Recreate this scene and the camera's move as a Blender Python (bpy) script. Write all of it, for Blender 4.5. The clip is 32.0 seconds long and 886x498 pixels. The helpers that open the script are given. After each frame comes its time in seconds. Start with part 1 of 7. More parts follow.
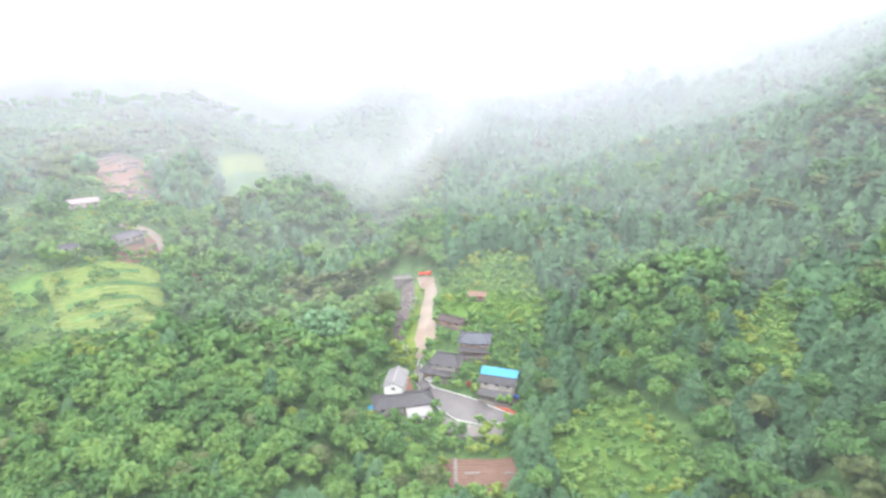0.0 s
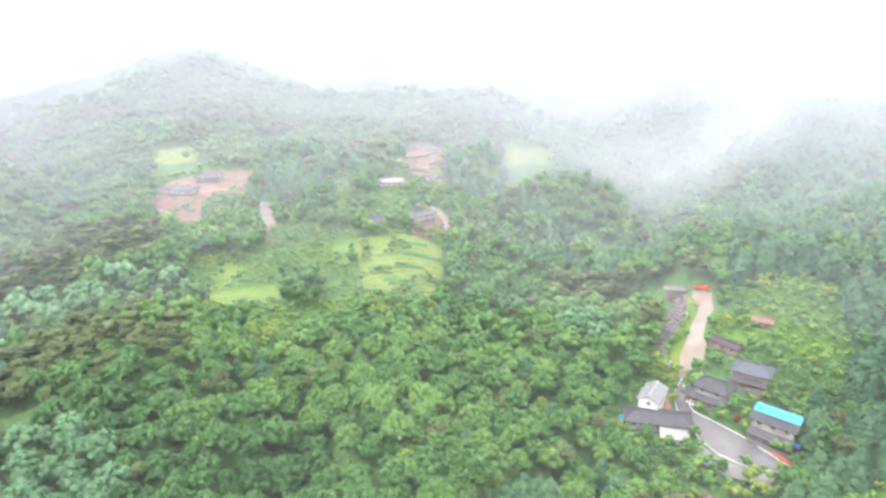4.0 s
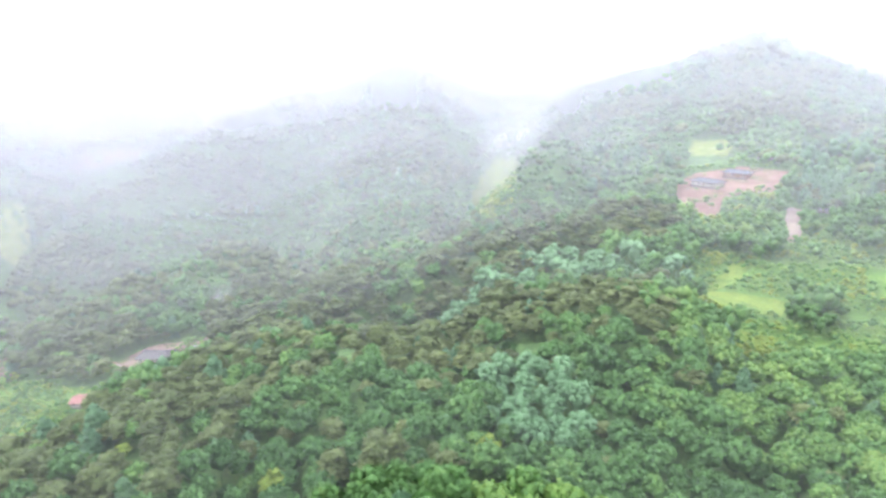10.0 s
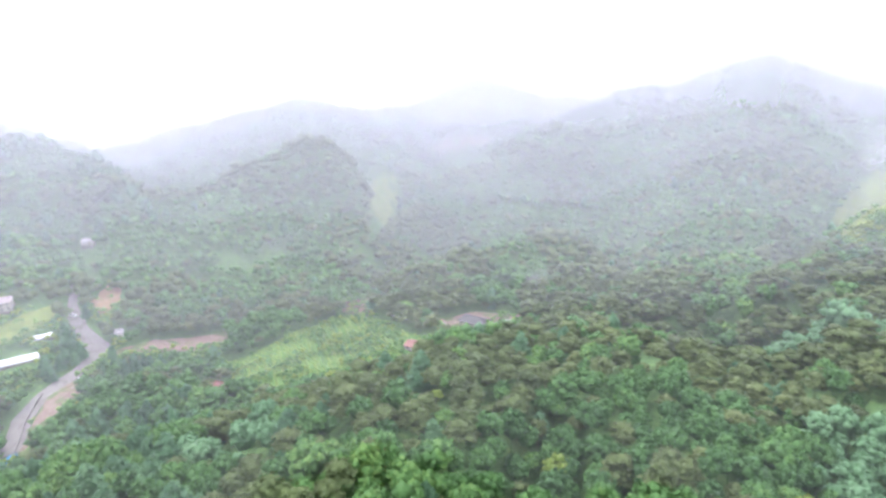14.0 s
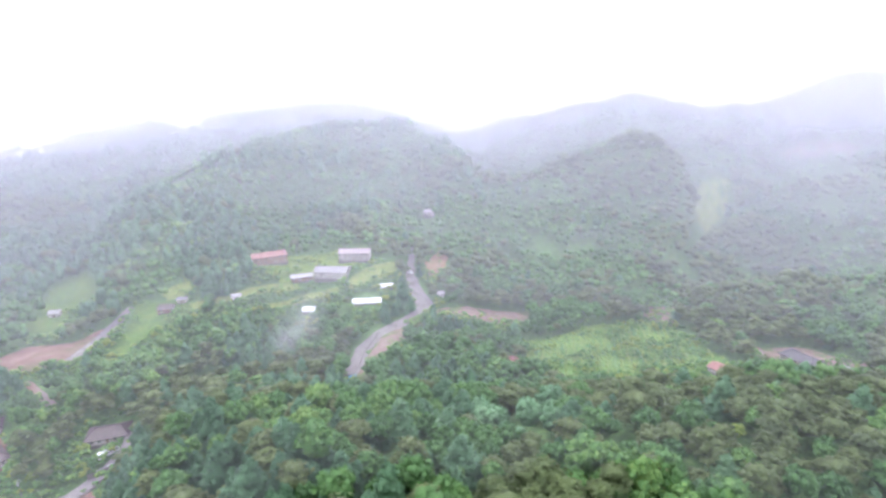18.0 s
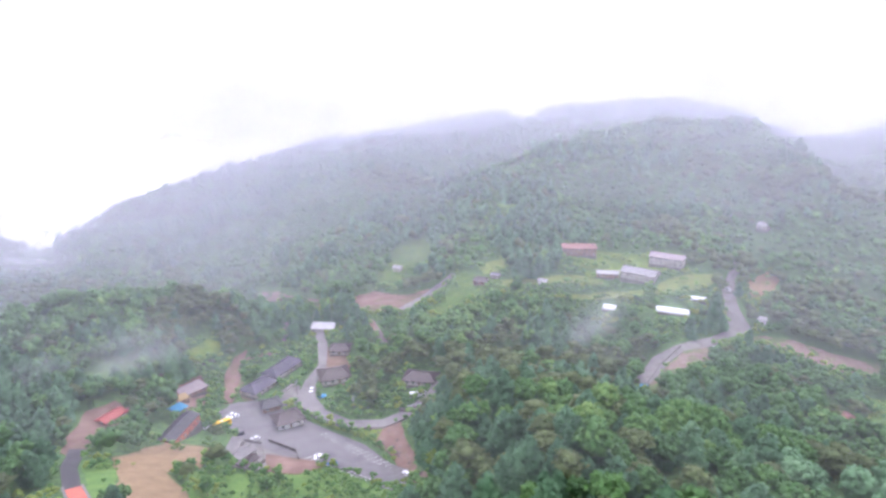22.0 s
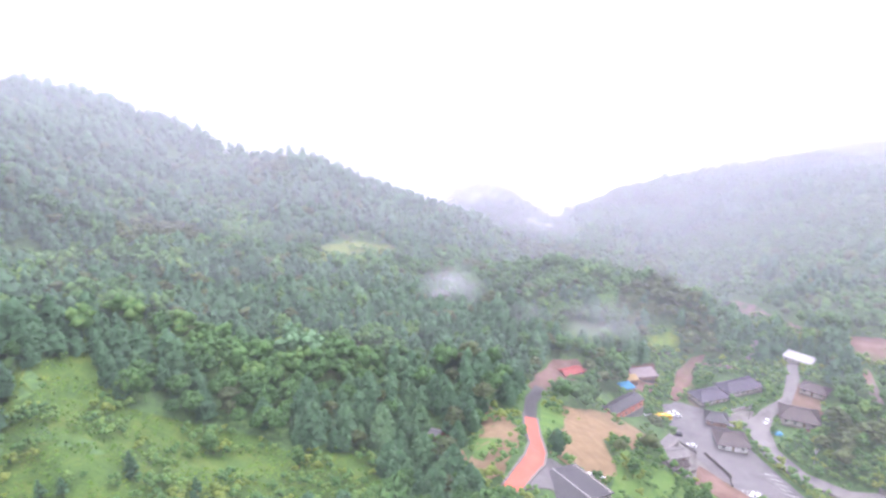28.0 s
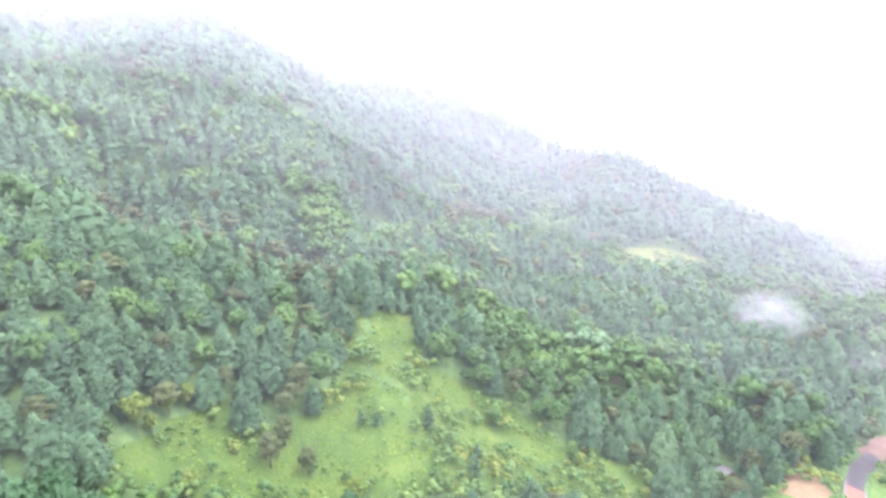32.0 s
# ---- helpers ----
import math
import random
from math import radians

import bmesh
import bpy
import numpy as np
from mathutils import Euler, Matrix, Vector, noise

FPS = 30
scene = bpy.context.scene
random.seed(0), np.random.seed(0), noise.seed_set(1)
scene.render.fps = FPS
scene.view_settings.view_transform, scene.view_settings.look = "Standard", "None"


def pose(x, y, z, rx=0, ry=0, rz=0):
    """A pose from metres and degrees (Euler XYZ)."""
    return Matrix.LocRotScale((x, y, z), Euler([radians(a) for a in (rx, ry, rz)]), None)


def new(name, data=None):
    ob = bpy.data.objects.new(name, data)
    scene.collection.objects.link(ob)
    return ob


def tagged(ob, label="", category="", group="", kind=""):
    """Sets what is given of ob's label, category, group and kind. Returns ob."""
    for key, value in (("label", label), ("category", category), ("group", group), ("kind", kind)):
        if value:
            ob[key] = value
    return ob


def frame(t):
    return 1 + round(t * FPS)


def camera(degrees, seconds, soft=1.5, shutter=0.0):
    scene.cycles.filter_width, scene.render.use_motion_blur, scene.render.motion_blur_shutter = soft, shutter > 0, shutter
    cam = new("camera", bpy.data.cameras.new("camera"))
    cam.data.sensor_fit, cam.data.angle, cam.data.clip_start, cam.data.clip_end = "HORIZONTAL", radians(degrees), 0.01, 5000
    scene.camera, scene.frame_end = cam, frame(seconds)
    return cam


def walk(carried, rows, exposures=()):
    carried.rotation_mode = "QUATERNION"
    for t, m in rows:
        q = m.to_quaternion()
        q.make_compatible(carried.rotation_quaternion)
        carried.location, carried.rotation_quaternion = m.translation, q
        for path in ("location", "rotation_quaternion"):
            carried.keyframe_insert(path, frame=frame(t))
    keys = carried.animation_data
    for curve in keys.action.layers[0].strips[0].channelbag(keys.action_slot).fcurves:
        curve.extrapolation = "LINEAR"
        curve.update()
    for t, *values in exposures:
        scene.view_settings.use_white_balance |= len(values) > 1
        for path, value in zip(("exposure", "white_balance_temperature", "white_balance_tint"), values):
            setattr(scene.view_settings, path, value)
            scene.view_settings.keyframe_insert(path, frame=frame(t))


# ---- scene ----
# the camera hovers and turns: seconds, yaw, pitch, roll
ROWS = [
    (0.0, 0.00, -16.58, 0.69),
    (0.5, 4.50, -16.58, 0.74),
    (1.0, 9.10, -16.58, 0.78),
    (1.5, 13.71, -16.57, 0.82),
    (2.0, 18.27, -16.56, 0.85),
    (2.5, 22.02, -16.56, 0.87),
    (4.5, 29.45, -16.55, 0.88),
    (5.0, 33.93, -16.54, 0.89),
    (5.5, 38.38, -16.53, 0.89),
    (6.0, 42.55, -16.52, 0.90),
    (6.5, 46.72, -16.51, 0.90),
    (7.0, 50.93, -16.50, 0.90),
    (7.5, 55.08, -16.49, 0.91),
    (8.0, 59.17, -16.48, 0.93),
    (8.5, 63.06, -16.47, 0.96),
    (9.0, 67.07, -16.46, 0.98),
    (9.5, 71.01, -16.45, 1.00),
    (10.0, 74.97, -16.45, 1.02),
    (10.5, 78.94, -16.44, 1.03),
    (11.0, 82.82, -16.44, 1.04),
    (11.5, 86.56, -16.44, 1.05),
    (12.0, 90.42, -16.44, 1.04),
    (12.5, 94.42, -16.43, 1.02),
    (13.0, 98.39, -16.44, 0.99),
    (13.5, 102.27, -16.44, 0.96),
    (14.0, 106.32, -16.45, 0.93),
    (14.5, 110.08, -16.46, 0.89),
    (16.5, 125.46, -16.48, 0.85),
    (17.0, 129.24, -16.50, 0.82),
    (17.5, 132.98, -16.52, 0.78),
    (18.0, 136.89, -16.54, 0.75),
    (18.5, 140.69, -16.57, 0.72),
    (19.0, 144.51, -16.60, 0.69),
    (19.5, 148.40, -16.63, 0.66),
    (20.0, 152.24, -16.65, 0.63),
    (20.5, 156.03, -16.67, 0.61),
    (21.0, 159.87, -16.68, 0.58),
    (21.5, 163.64, -16.70, 0.55),
    (22.0, 167.52, -16.71, 0.52),
    (22.5, 171.39, -16.72, 0.50),
    (23.0, 175.29, -16.73, 0.47),
    (23.5, 179.08, -16.74, 0.45),
    (24.0, 182.98, -16.76, 0.45),
    (24.5, 186.91, -16.77, 0.45),
    (25.0, 190.80, -16.79, 0.47),
    (25.5, 194.61, -16.80, 0.50),
    (27.5, 209.73, -16.81, 0.55),
    (28.0, 213.57, -16.81, 0.61),
    (28.5, 217.43, -16.80, 0.69),
    (29.0, 220.97, -16.78, 0.78),
    (29.5, 224.79, -16.75, 0.88),
    (30.0, 228.64, -16.71, 0.98),
    (30.5, 232.42, -16.65, 1.08),
    (31.0, 236.22, -16.59, 1.18),
    (31.5, 239.79, -16.51, 1.30),
    (32.0, 243.17, -16.44, 1.40),
]
EYE = (0.0, 0.0, 170.0)
EXPOSURES = [(0, 0.16, 6500, 10), (6, 0.24, 6450, 12), (9, 0.22, 6300, 14), (13, 0.06, 6200, 16), (17, -0.10, 6050, 20), (20, -0.16, 6000, 23), (23, -0.44, 5950, 26), (25, -0.49, 5950, 27), (28, 0.0, 6100, 27), (30, 0.32, 6200, 26), (32, 0.55, 6250, 26)]
cam = camera(73.6, 32.0, 2.7)
walk(cam, [(t, pose(*EYE, 90 + p, r, w)) for t, w, p, r in ROWS], EXPOSURES)

# ---- world and light: a bright overcast after rain ----
SUN_ELEVATION, SUN_TURN = radians(62), radians(200)
world = bpy.data.worlds.new("overcast_sky")
scene.world = world
world.use_nodes = True
wn = world.node_tree
wn.nodes.clear()
sky = wn.nodes.new("ShaderNodeTexSky")
sky.sky_type = "NISHITA"
sky.sun_disc = False
sky.sun_elevation, sky.sun_rotation = SUN_ELEVATION, SUN_TURN
sky.air_density, sky.dust_density, sky.ozone_density = 1.0, 4.0, 1.0
dim = wn.nodes.new("ShaderNodeVectorMath")
dim.operation = "SCALE"
dim.inputs[3].default_value = 0.1
veil = wn.nodes.new("ShaderNodeMix")
veil.data_type = "RGBA"
veil.inputs[0].default_value = 0.88
veil.inputs[7].default_value = (0.95, 0.965, 1.0, 1)
back = wn.nodes.new("ShaderNodeBackground")
back.inputs[1].default_value = 3.6
out = wn.nodes.new("ShaderNodeOutputWorld")
wn.links.new(sky.outputs[0], dim.inputs[0])
wn.links.new(dim.outputs[0], veil.inputs[6])
wn.links.new(veil.outputs[2], back.inputs[0])
wn.links.new(back.outputs[0], out.inputs[0])

# light passes through many thin sheets of mist
scene.cycles.transparent_max_bounces = 48

lamp = bpy.data.lights.new("sun", "SUN")
lamp.energy, lamp.angle, lamp.color = 2.2, radians(25), (1.0, 0.97, 0.92)
sun = new("sun", lamp)
sun.matrix_world = pose(0, 0, 400, 90 - math.degrees(SUN_ELEVATION), 0, 180 - math.degrees(SUN_TURN))

# ---- materials ----
class Nodes:
    """A short way to write node trees."""

    def __init__(self, name):
        self.material = bpy.data.materials.new(name)
        self.material.use_nodes = True
        self.tree = self.material.node_tree
        self.tree.nodes.clear()
        self.out = self.tree.nodes.new("ShaderNodeOutputMaterial")

    def add(self, kind, inputs=None, **props):
        node = self.tree.nodes.new(kind)
        for key, value in props.items():
            setattr(node, key, value)
        for key, value in (inputs or {}).items():
            if isinstance(value, bpy.types.NodeSocket):
                self.tree.links.new(value, node.inputs[key])
            else:
                node.inputs[key].default_value = value
        return node

    def noise(self, scale, detail=3, vector=None, rough=0.55):
        if vector is None:
            vector = self.add("ShaderNodeTexCoord").outputs["Object"]
        return self.add("ShaderNodeTexNoise", {"Vector": vector, "Scale": scale, "Detail": detail, "Roughness": rough}).outputs[0]

    def ramp(self, fac, stops):
        node = self.add("ShaderNodeValToRGB", {0: fac})
        ramp = node.color_ramp
        while len(ramp.elements) < len(stops):
            ramp.elements.new(0.5)
        for element, (at, colour) in zip(ramp.elements, stops):
            element.position, element.color = at, (*colour, 1)
        return node.outputs[0]

    def mix(self, fac, a, b, blend="MIX"):
        node = self.add("ShaderNodeMix", {0: fac}, data_type="RGBA", blend_type=blend)
        for socket, value in ((6, a), (7, b)):
            if isinstance(value, bpy.types.NodeSocket):
                self.tree.links.new(value, node.inputs[socket])
            else:
                node.inputs[socket].default_value = (*value, 1)
        return node.outputs[2]

    def maths(self, op, a, b=0.0, clamp=False):
        return self.add("ShaderNodeMath", {0: a, 1: b}, operation=op, use_clamp=clamp).outputs[0]

    def surface(self, colour, rough=0.8, metal=0.0, bump=None, strength=0.4, distance=0.05):
        inputs = {"Base Color": colour if isinstance(colour, bpy.types.NodeSocket) else (*colour, 1), "Roughness": rough, "Metallic": metal}
        if bump is not None:
            inputs["Normal"] = self.add("ShaderNodeBump", {"Height": bump, "Strength": strength, "Distance": distance}).outputs[0]
        shader = self.add("ShaderNodeBsdfPrincipled", inputs)
        self.tree.links.new(shader.outputs[0], self.out.inputs[0])
        return self.material


def worn(name, dark, light, scale=1.0, fine=12.0, rough=0.8, metal=0.0, bump=0.4, vary=0.0, stain=None):
    """A surface in two tones: broad patches and fine grain, with optional stains and variation from piece to piece."""
    n = Nodes(name)
    broad, grain = n.noise(scale, 4), n.noise(fine, 3)
    both = n.maths("ADD", n.maths("MULTIPLY", broad, 0.65), n.maths("MULTIPLY", grain, 0.35))
    colour = n.ramp(both, [(0.32, dark), (0.68, light)])
    if stain:
        colour = n.mix(n.ramp(n.noise(scale * 0.45, 5), [(0.52, (0, 0, 0)), (0.66, (0.8, 0.8, 0.8))]), colour, stain)
    if vary:
        rnd = n.add("ShaderNodeObjectInfo").outputs["Random"]
        colour = n.mix(1.0, colour, n.ramp(rnd, [(0, (1 - vary,) * 3), (1, (1, 1, 1))]), "MULTIPLY")
    return n.surface(colour, rough, metal, grain, bump)


def foliage(name, low, mid, high, speck=0.55):
    """Leaves: one tone a tree (its tint), lighter and darker clumps, a little light through the leaf."""
    n = Nodes(name)
    tint = n.add("ShaderNodeAttribute", attribute_name="tint").outputs["Fac"]
    island = n.add("ShaderNodeNewGeometry").outputs["Random Per Island"]
    mixed = n.maths("ADD", n.maths("MULTIPLY", tint, 1 - speck * 0.5), n.maths("MULTIPLY", island, speck * 0.5))
    tufts, sprays = n.noise(3.2, 4, None, 0.72), n.noise(0.45, 2)
    mixed = n.maths("ADD", mixed, n.maths("ADD", n.maths("MULTIPLY", n.maths("SUBTRACT", tufts, 0.5), 0.5), n.maths("MULTIPLY", n.maths("SUBTRACT", sprays, 0.5), 0.35)), True)
    colour = n.ramp(mixed, [(0.05, low), (0.5, mid), (0.95, high)])
    relief = n.add("ShaderNodeBump", {"Height": tufts, "Strength": 0.8, "Distance": 0.35})
    leaf = n.add("ShaderNodeBsdfPrincipled", {"Base Color": colour, "Roughness": 0.65, "Normal": relief.outputs[0]})
    glow = n.add("ShaderNodeBsdfTranslucent", {"Color": colour})
    both = n.add("ShaderNodeMixShader", {0: 0.3, 1: leaf.outputs[0], 2: glow.outputs[0]})
    n.tree.links.new(both.outputs[0], n.out.inputs[0])
    return n.material


def forest_floor():
    n = Nodes("forest_floor")
    broad, mid, grain = n.noise(0.03, 4), n.noise(0.35, 4), n.noise(3.0, 3)
    green = n.ramp(mid, [(0.3, (0.045, 0.095, 0.032)), (0.55, (0.075, 0.150, 0.044)), (0.75, (0.120, 0.200, 0.056))])
    earth = n.ramp(grain, [(0.3, (0.10, 0.075, 0.045)), (0.7, (0.17, 0.13, 0.08))])
    colour = n.mix(n.ramp(broad, [(0.62, (0, 0, 0)), (0.74, (0.45, 0.45, 0.45))]), green, earth)
    return n.surface(colour, 0.95, 0.0, mid, 0.6, 0.4)


def grassland(name, dark, mid, light, scale=0.12):
    n = Nodes(name)
    broad, tuft = n.noise(scale, 5), n.noise(scale * 9, 4)
    both = n.maths("ADD", n.maths("MULTIPLY", broad, 0.55), n.maths("MULTIPLY", tuft, 0.45))
    return n.surface(n.ramp(both, [(0.34, dark), (0.5, mid), (0.66, light)]), 0.9, 0.0, tuft, 0.7, 0.3)


def mist(name, amount, z_low, z_high, top, scale=0.004):
    """Thin cloud: lets most light through and scatters the rest, thicker towards the cloud base, in drifting patches."""
    n = Nodes(name)
    place = n.add("ShaderNodeNewGeometry").outputs["Position"]
    height = n.add("ShaderNodeSeparateXYZ", {0: place}).outputs[2]
    rise = n.add("ShaderNodeMapRange", {0: height, 1: z_low, 2: z_high, 3: amount, 4: top}, interpolation_type="SMOOTHSTEP").outputs[0]
    drift = n.add("ShaderNodeMapRange", {0: n.noise(scale, 4, place), 1: 0.3, 2: 0.7, 3: 0.65, 4: 1.35}).outputs[0]
    north = n.add("ShaderNodeSeparateXYZ", {0: place}).outputs[1]
    drift = n.maths("MULTIPLY", drift, n.add("ShaderNodeMapRange", {0: north, 1: -200, 2: 250, 3: 0.95, 4: 1.0}).outputs[0])
    fade = n.add("ShaderNodeMapRange", {0: height, 1: 235, 2: 310, 3: 1.0, 4: 0.0}, interpolation_type="SMOOTHSTEP").outputs[0]
    density = n.maths("MULTIPLY", n.maths("MULTIPLY", rise, drift, True), fade)
    white = (0.705, 0.708, 0.80, 1)
    near_side = n.add("ShaderNodeBsdfDiffuse", {0: white})
    far_side = n.add("ShaderNodeBsdfTranslucent", {0: white})
    both = n.add("ShaderNodeMixShader", {0: 0.5, 1: near_side.outputs[0], 2: far_side.outputs[0]})
    clear = n.add("ShaderNodeBsdfTransparent")
    veil_mix = n.add("ShaderNodeMixShader", {0: density, 1: clear.outputs[0], 2: both.outputs[0]})
    n.tree.links.new(veil_mix.outputs[0], n.out.inputs[0])
    return n.material


def wisp(name, amount):
    """A torn scrap of cloud that thins out towards its edges."""
    n = Nodes(name)
    place = n.add("ShaderNodeTexCoord").outputs["Object"]
    reach = n.add("ShaderNodeVectorMath", {0: place}, operation="LENGTH").outputs["Value"]
    body = n.add("ShaderNodeMapRange", {0: reach, 1: 0.1, 2: 1.0, 3: 1.0, 4: 0.0}, interpolation_type="SMOOTHSTEP").outputs[0]
    torn = n.add("ShaderNodeMapRange", {0: n.noise(1.7, 5, place), 1: 0.36, 2: 0.66, 3: 0.0, 4: 1.0}).outputs[0]
    density = n.maths("MULTIPLY", n.maths("MULTIPLY", body, torn), amount, True)
    white = (0.80, 0.805, 0.84, 1)
    both = n.add("ShaderNodeMixShader", {0: 0.5, 1: n.add("ShaderNodeBsdfDiffuse", {0: white}).outputs[0], 2: n.add("ShaderNodeBsdfTranslucent", {0: white}).outputs[0]})
    scrap = n.add("ShaderNodeMixShader", {0: density, 1: n.add("ShaderNodeBsdfTransparent").outputs[0], 2: both.outputs[0]})
    n.tree.links.new(scrap.outputs[0], n.out.inputs[0])
    return n.material


def cloud_backdrop():
    n = Nodes("cloud_backdrop")
    glow = n.add("ShaderNodeEmission", {0: (0.97, 0.975, 1.0, 1), 1: 3.6})
    n.tree.links.new(glow.outputs[0], n.out.inputs[0])
    return n.material


FLOOR = forest_floor()
LEAF_BROAD = foliage("broadleaf_leaves", (0.041, 0.114, 0.033), (0.086, 0.205, 0.052), (0.191, 0.323, 0.071))
LEAF_PINE = foliage("pine_needles", (0.057, 0.092, 0.032), (0.094, 0.139, 0.042), (0.141, 0.188, 0.058))
LEAF_CONIFER = foliage("conifer_needles", (0.044, 0.114, 0.053), (0.079, 0.184, 0.083), (0.137, 0.259, 0.112))
LEAF_SILVER = foliage("silvery_leaves", (0.100, 0.221, 0.100), (0.147, 0.293, 0.140), (0.201, 0.361, 0.181))
LEAF_LIME = foliage("lime_leaves", (0.097, 0.176, 0.026), (0.167, 0.255, 0.040), (0.238, 0.308, 0.053))
LEAF_GRASS = foliage("tall_grass", (0.045, 0.125, 0.010), (0.090, 0.200, 0.014), (0.165, 0.250, 0.022))
BARK = worn("bark", (0.06, 0.045, 0.032), (0.16, 0.12, 0.085), 1.5, 9)
GRASS = grassland("meadow_grass", (0.055, 0.115, 0.017), (0.105, 0.172, 0.022), (0.165, 0.212, 0.032))
FIELD = grassland("field_crop", (0.095, 0.150, 0.034), (0.145, 0.198, 0.044), (0.200, 0.230, 0.062), 0.2)
PADDY = grassland("paddy_green", (0.050, 0.125, 0.022), (0.085, 0.175, 0.030), (0.130, 0.215, 0.042), 0.15)
STUBBLE = grassland("dry_stubble", (0.180, 0.115, 0.060), (0.240, 0.165, 0.090), (0.290, 0.215, 0.120), 0.25)
ASPHALT = worn("wet_asphalt", (0.105, 0.097, 0.100), (0.155, 0.144, 0.146), 0.25, 6, 0.5, stain=(0.08, 0.074, 0.077))
PALE_ASPHALT = worn("pale_asphalt", (0.135, 0.125, 0.122), (0.205, 0.19, 0.182), 0.25, 6, 0.6, stain=(0.10, 0.092, 0.09))
DARK_ASPHALT = worn("new_asphalt", (0.035, 0.032, 0.036), (0.06, 0.056, 0.06), 0.3, 6, 0.5)
CONCRETE = worn("concrete", (0.14, 0.13, 0.12), (0.23, 0.215, 0.20), 0.4, 8, 0.8, stain=(0.11, 0.10, 0.085))
RED_PAVING = worn("red_paving", (0.40, 0.085, 0.055), (0.52, 0.135, 0.085), 0.3, 6, 0.7, stain=(0.33, 0.11, 0.08))
DIRT = worn("sandy_dirt", (0.19, 0.145, 0.115), (0.31, 0.268, 0.228), 0.09, 3, 0.95, stain=(0.21, 0.13, 0.09))
RED_EARTH = worn("red_earth", (0.19, 0.095, 0.06), (0.29, 0.165, 0.11), 0.15, 3, 0.95, stain=(0.14, 0.12, 0.065))
BROWN_SOIL = worn("brown_soil", (0.11, 0.060, 0.045), (0.19, 0.115, 0.085), 0.3, 4, 0.95)
ROCK = worn("stream_rock", (0.05, 0.042, 0.04), (0.20, 0.172, 0.16), 0.6, 4, 0.85)
BARE_EARTH = worn("bare_earth", (0.12, 0.066, 0.05), (0.255, 0.17, 0.135), 0.12, 2.5, 0.95, stain=(0.10, 0.10, 0.045))
PALE_BRICK = worn("pale_brick", (0.26, 0.12, 0.085), (0.36, 0.20, 0.15), 0.5, 8, 0.9)
ROUGH_GRASS = grassland("rough_grass", (0.028, 0.076, 0.010), (0.056, 0.118, 0.014), (0.105, 0.150, 0.020))


def patchy_earth():
    """Bare reddish earth, partly overgrown."""
    n = Nodes("patchy_earth")
    broad, mid, grain = n.noise(0.09, 5), n.noise(0.6, 4), n.noise(4.0, 3)
    earth = n.ramp(n.maths("ADD", n.maths("MULTIPLY", mid, 0.7), n.maths("MULTIPLY", grain, 0.3)), [(0.32, (0.13, 0.088, 0.068)), (0.52, (0.20, 0.145, 0.115)), (0.7, (0.27, 0.215, 0.175))])
    green = n.ramp(mid, [(0.35, (0.050, 0.098, 0.030)), (0.65, (0.095, 0.150, 0.040))])
    cover = n.ramp(broad, [(0.50, (0, 0, 0)), (0.60, (0.85, 0.85, 0.85))])
    return n.surface(n.mix(cover, earth, green), 0.95, 0.0, mid, 0.6, 0.2)


PATCHY_EARTH = patchy_earth()

# ---- the lie of the land: ridges, spurs and valley floors as x, y, z ----
VILLAGE = [(10, 148, 57), (0, 141, 58), (7, 174, 60), (-18, 180, 60), (19, 187, 62), (-5, 201, 64), (-9, 222, 68), (-10, 261, 76), (-21, 230, 62), (11, 212, 70), (-14, 290, 84), (-21, 194, 61), (21, 257, 80), (25, 271, 86), (-9, 340, 84), (3, 620, 105)]
EAST_SLOPE = [(86, 224, 86), (37, 212, 66), (54, 229, 73), (101, 178, 91), (62, 137, 75), (46, 132, 66), (71, 103, 80), (89, 121, 89), (126, 174, 97), (175, 256, 119), (207, 377, 145), (140, 407, 120), (67, 404, 95), (23, 379, 71), (127, 316, 95), (295, 500, 125), (197, 546, 95), (95, 552, 70), (241, 356, 170), (353, 718, 193), (263, 861, 172), (120, 892, 119), (118, 231, 88)]
WEST_FIELDS = [(-113, 384, 100), (-135, 361, 92), (-70, 389, 88), (-40, 378, 61), (-180, 466, 64), (-129, 483, 62), (-88, 472, 60), (-165, 618, 62), (-142, 331, 78), (-105, 292, 60), (-73, 322, 63), (-148, 244, 84), (-132, 212, 74), (-158, 290, 89), (-211, 340, 99), (-230, 433, 109), (-171, 491, 100), (-377, 590, 128), (-469, 709, 166), (-282, 802, 164), (-115, 872, 162), (-167, 762, 108), (-86, 110, 76), (-86, 164, 66), (-34, 164, 57), (-30, 139, 53), (-52, 209, 63), (-38, 267, 59)]
TERRACES = [(-335, 286, 94), (-310, 253, 82), (-192, 182, 75), (-154, 151, 73), (-258, 266, 83), (-158, 290, 89), (-422, 336, 108), (-315, 388, 102), (-169, 115, 86), (-211, 79, 71), (-612, 515, 190), (-768, 365, 124), (-505, 683, 145), (-126, 21, 84), (-132, 67, 74), (-94, 104, 61), (-112, 147, 66)]
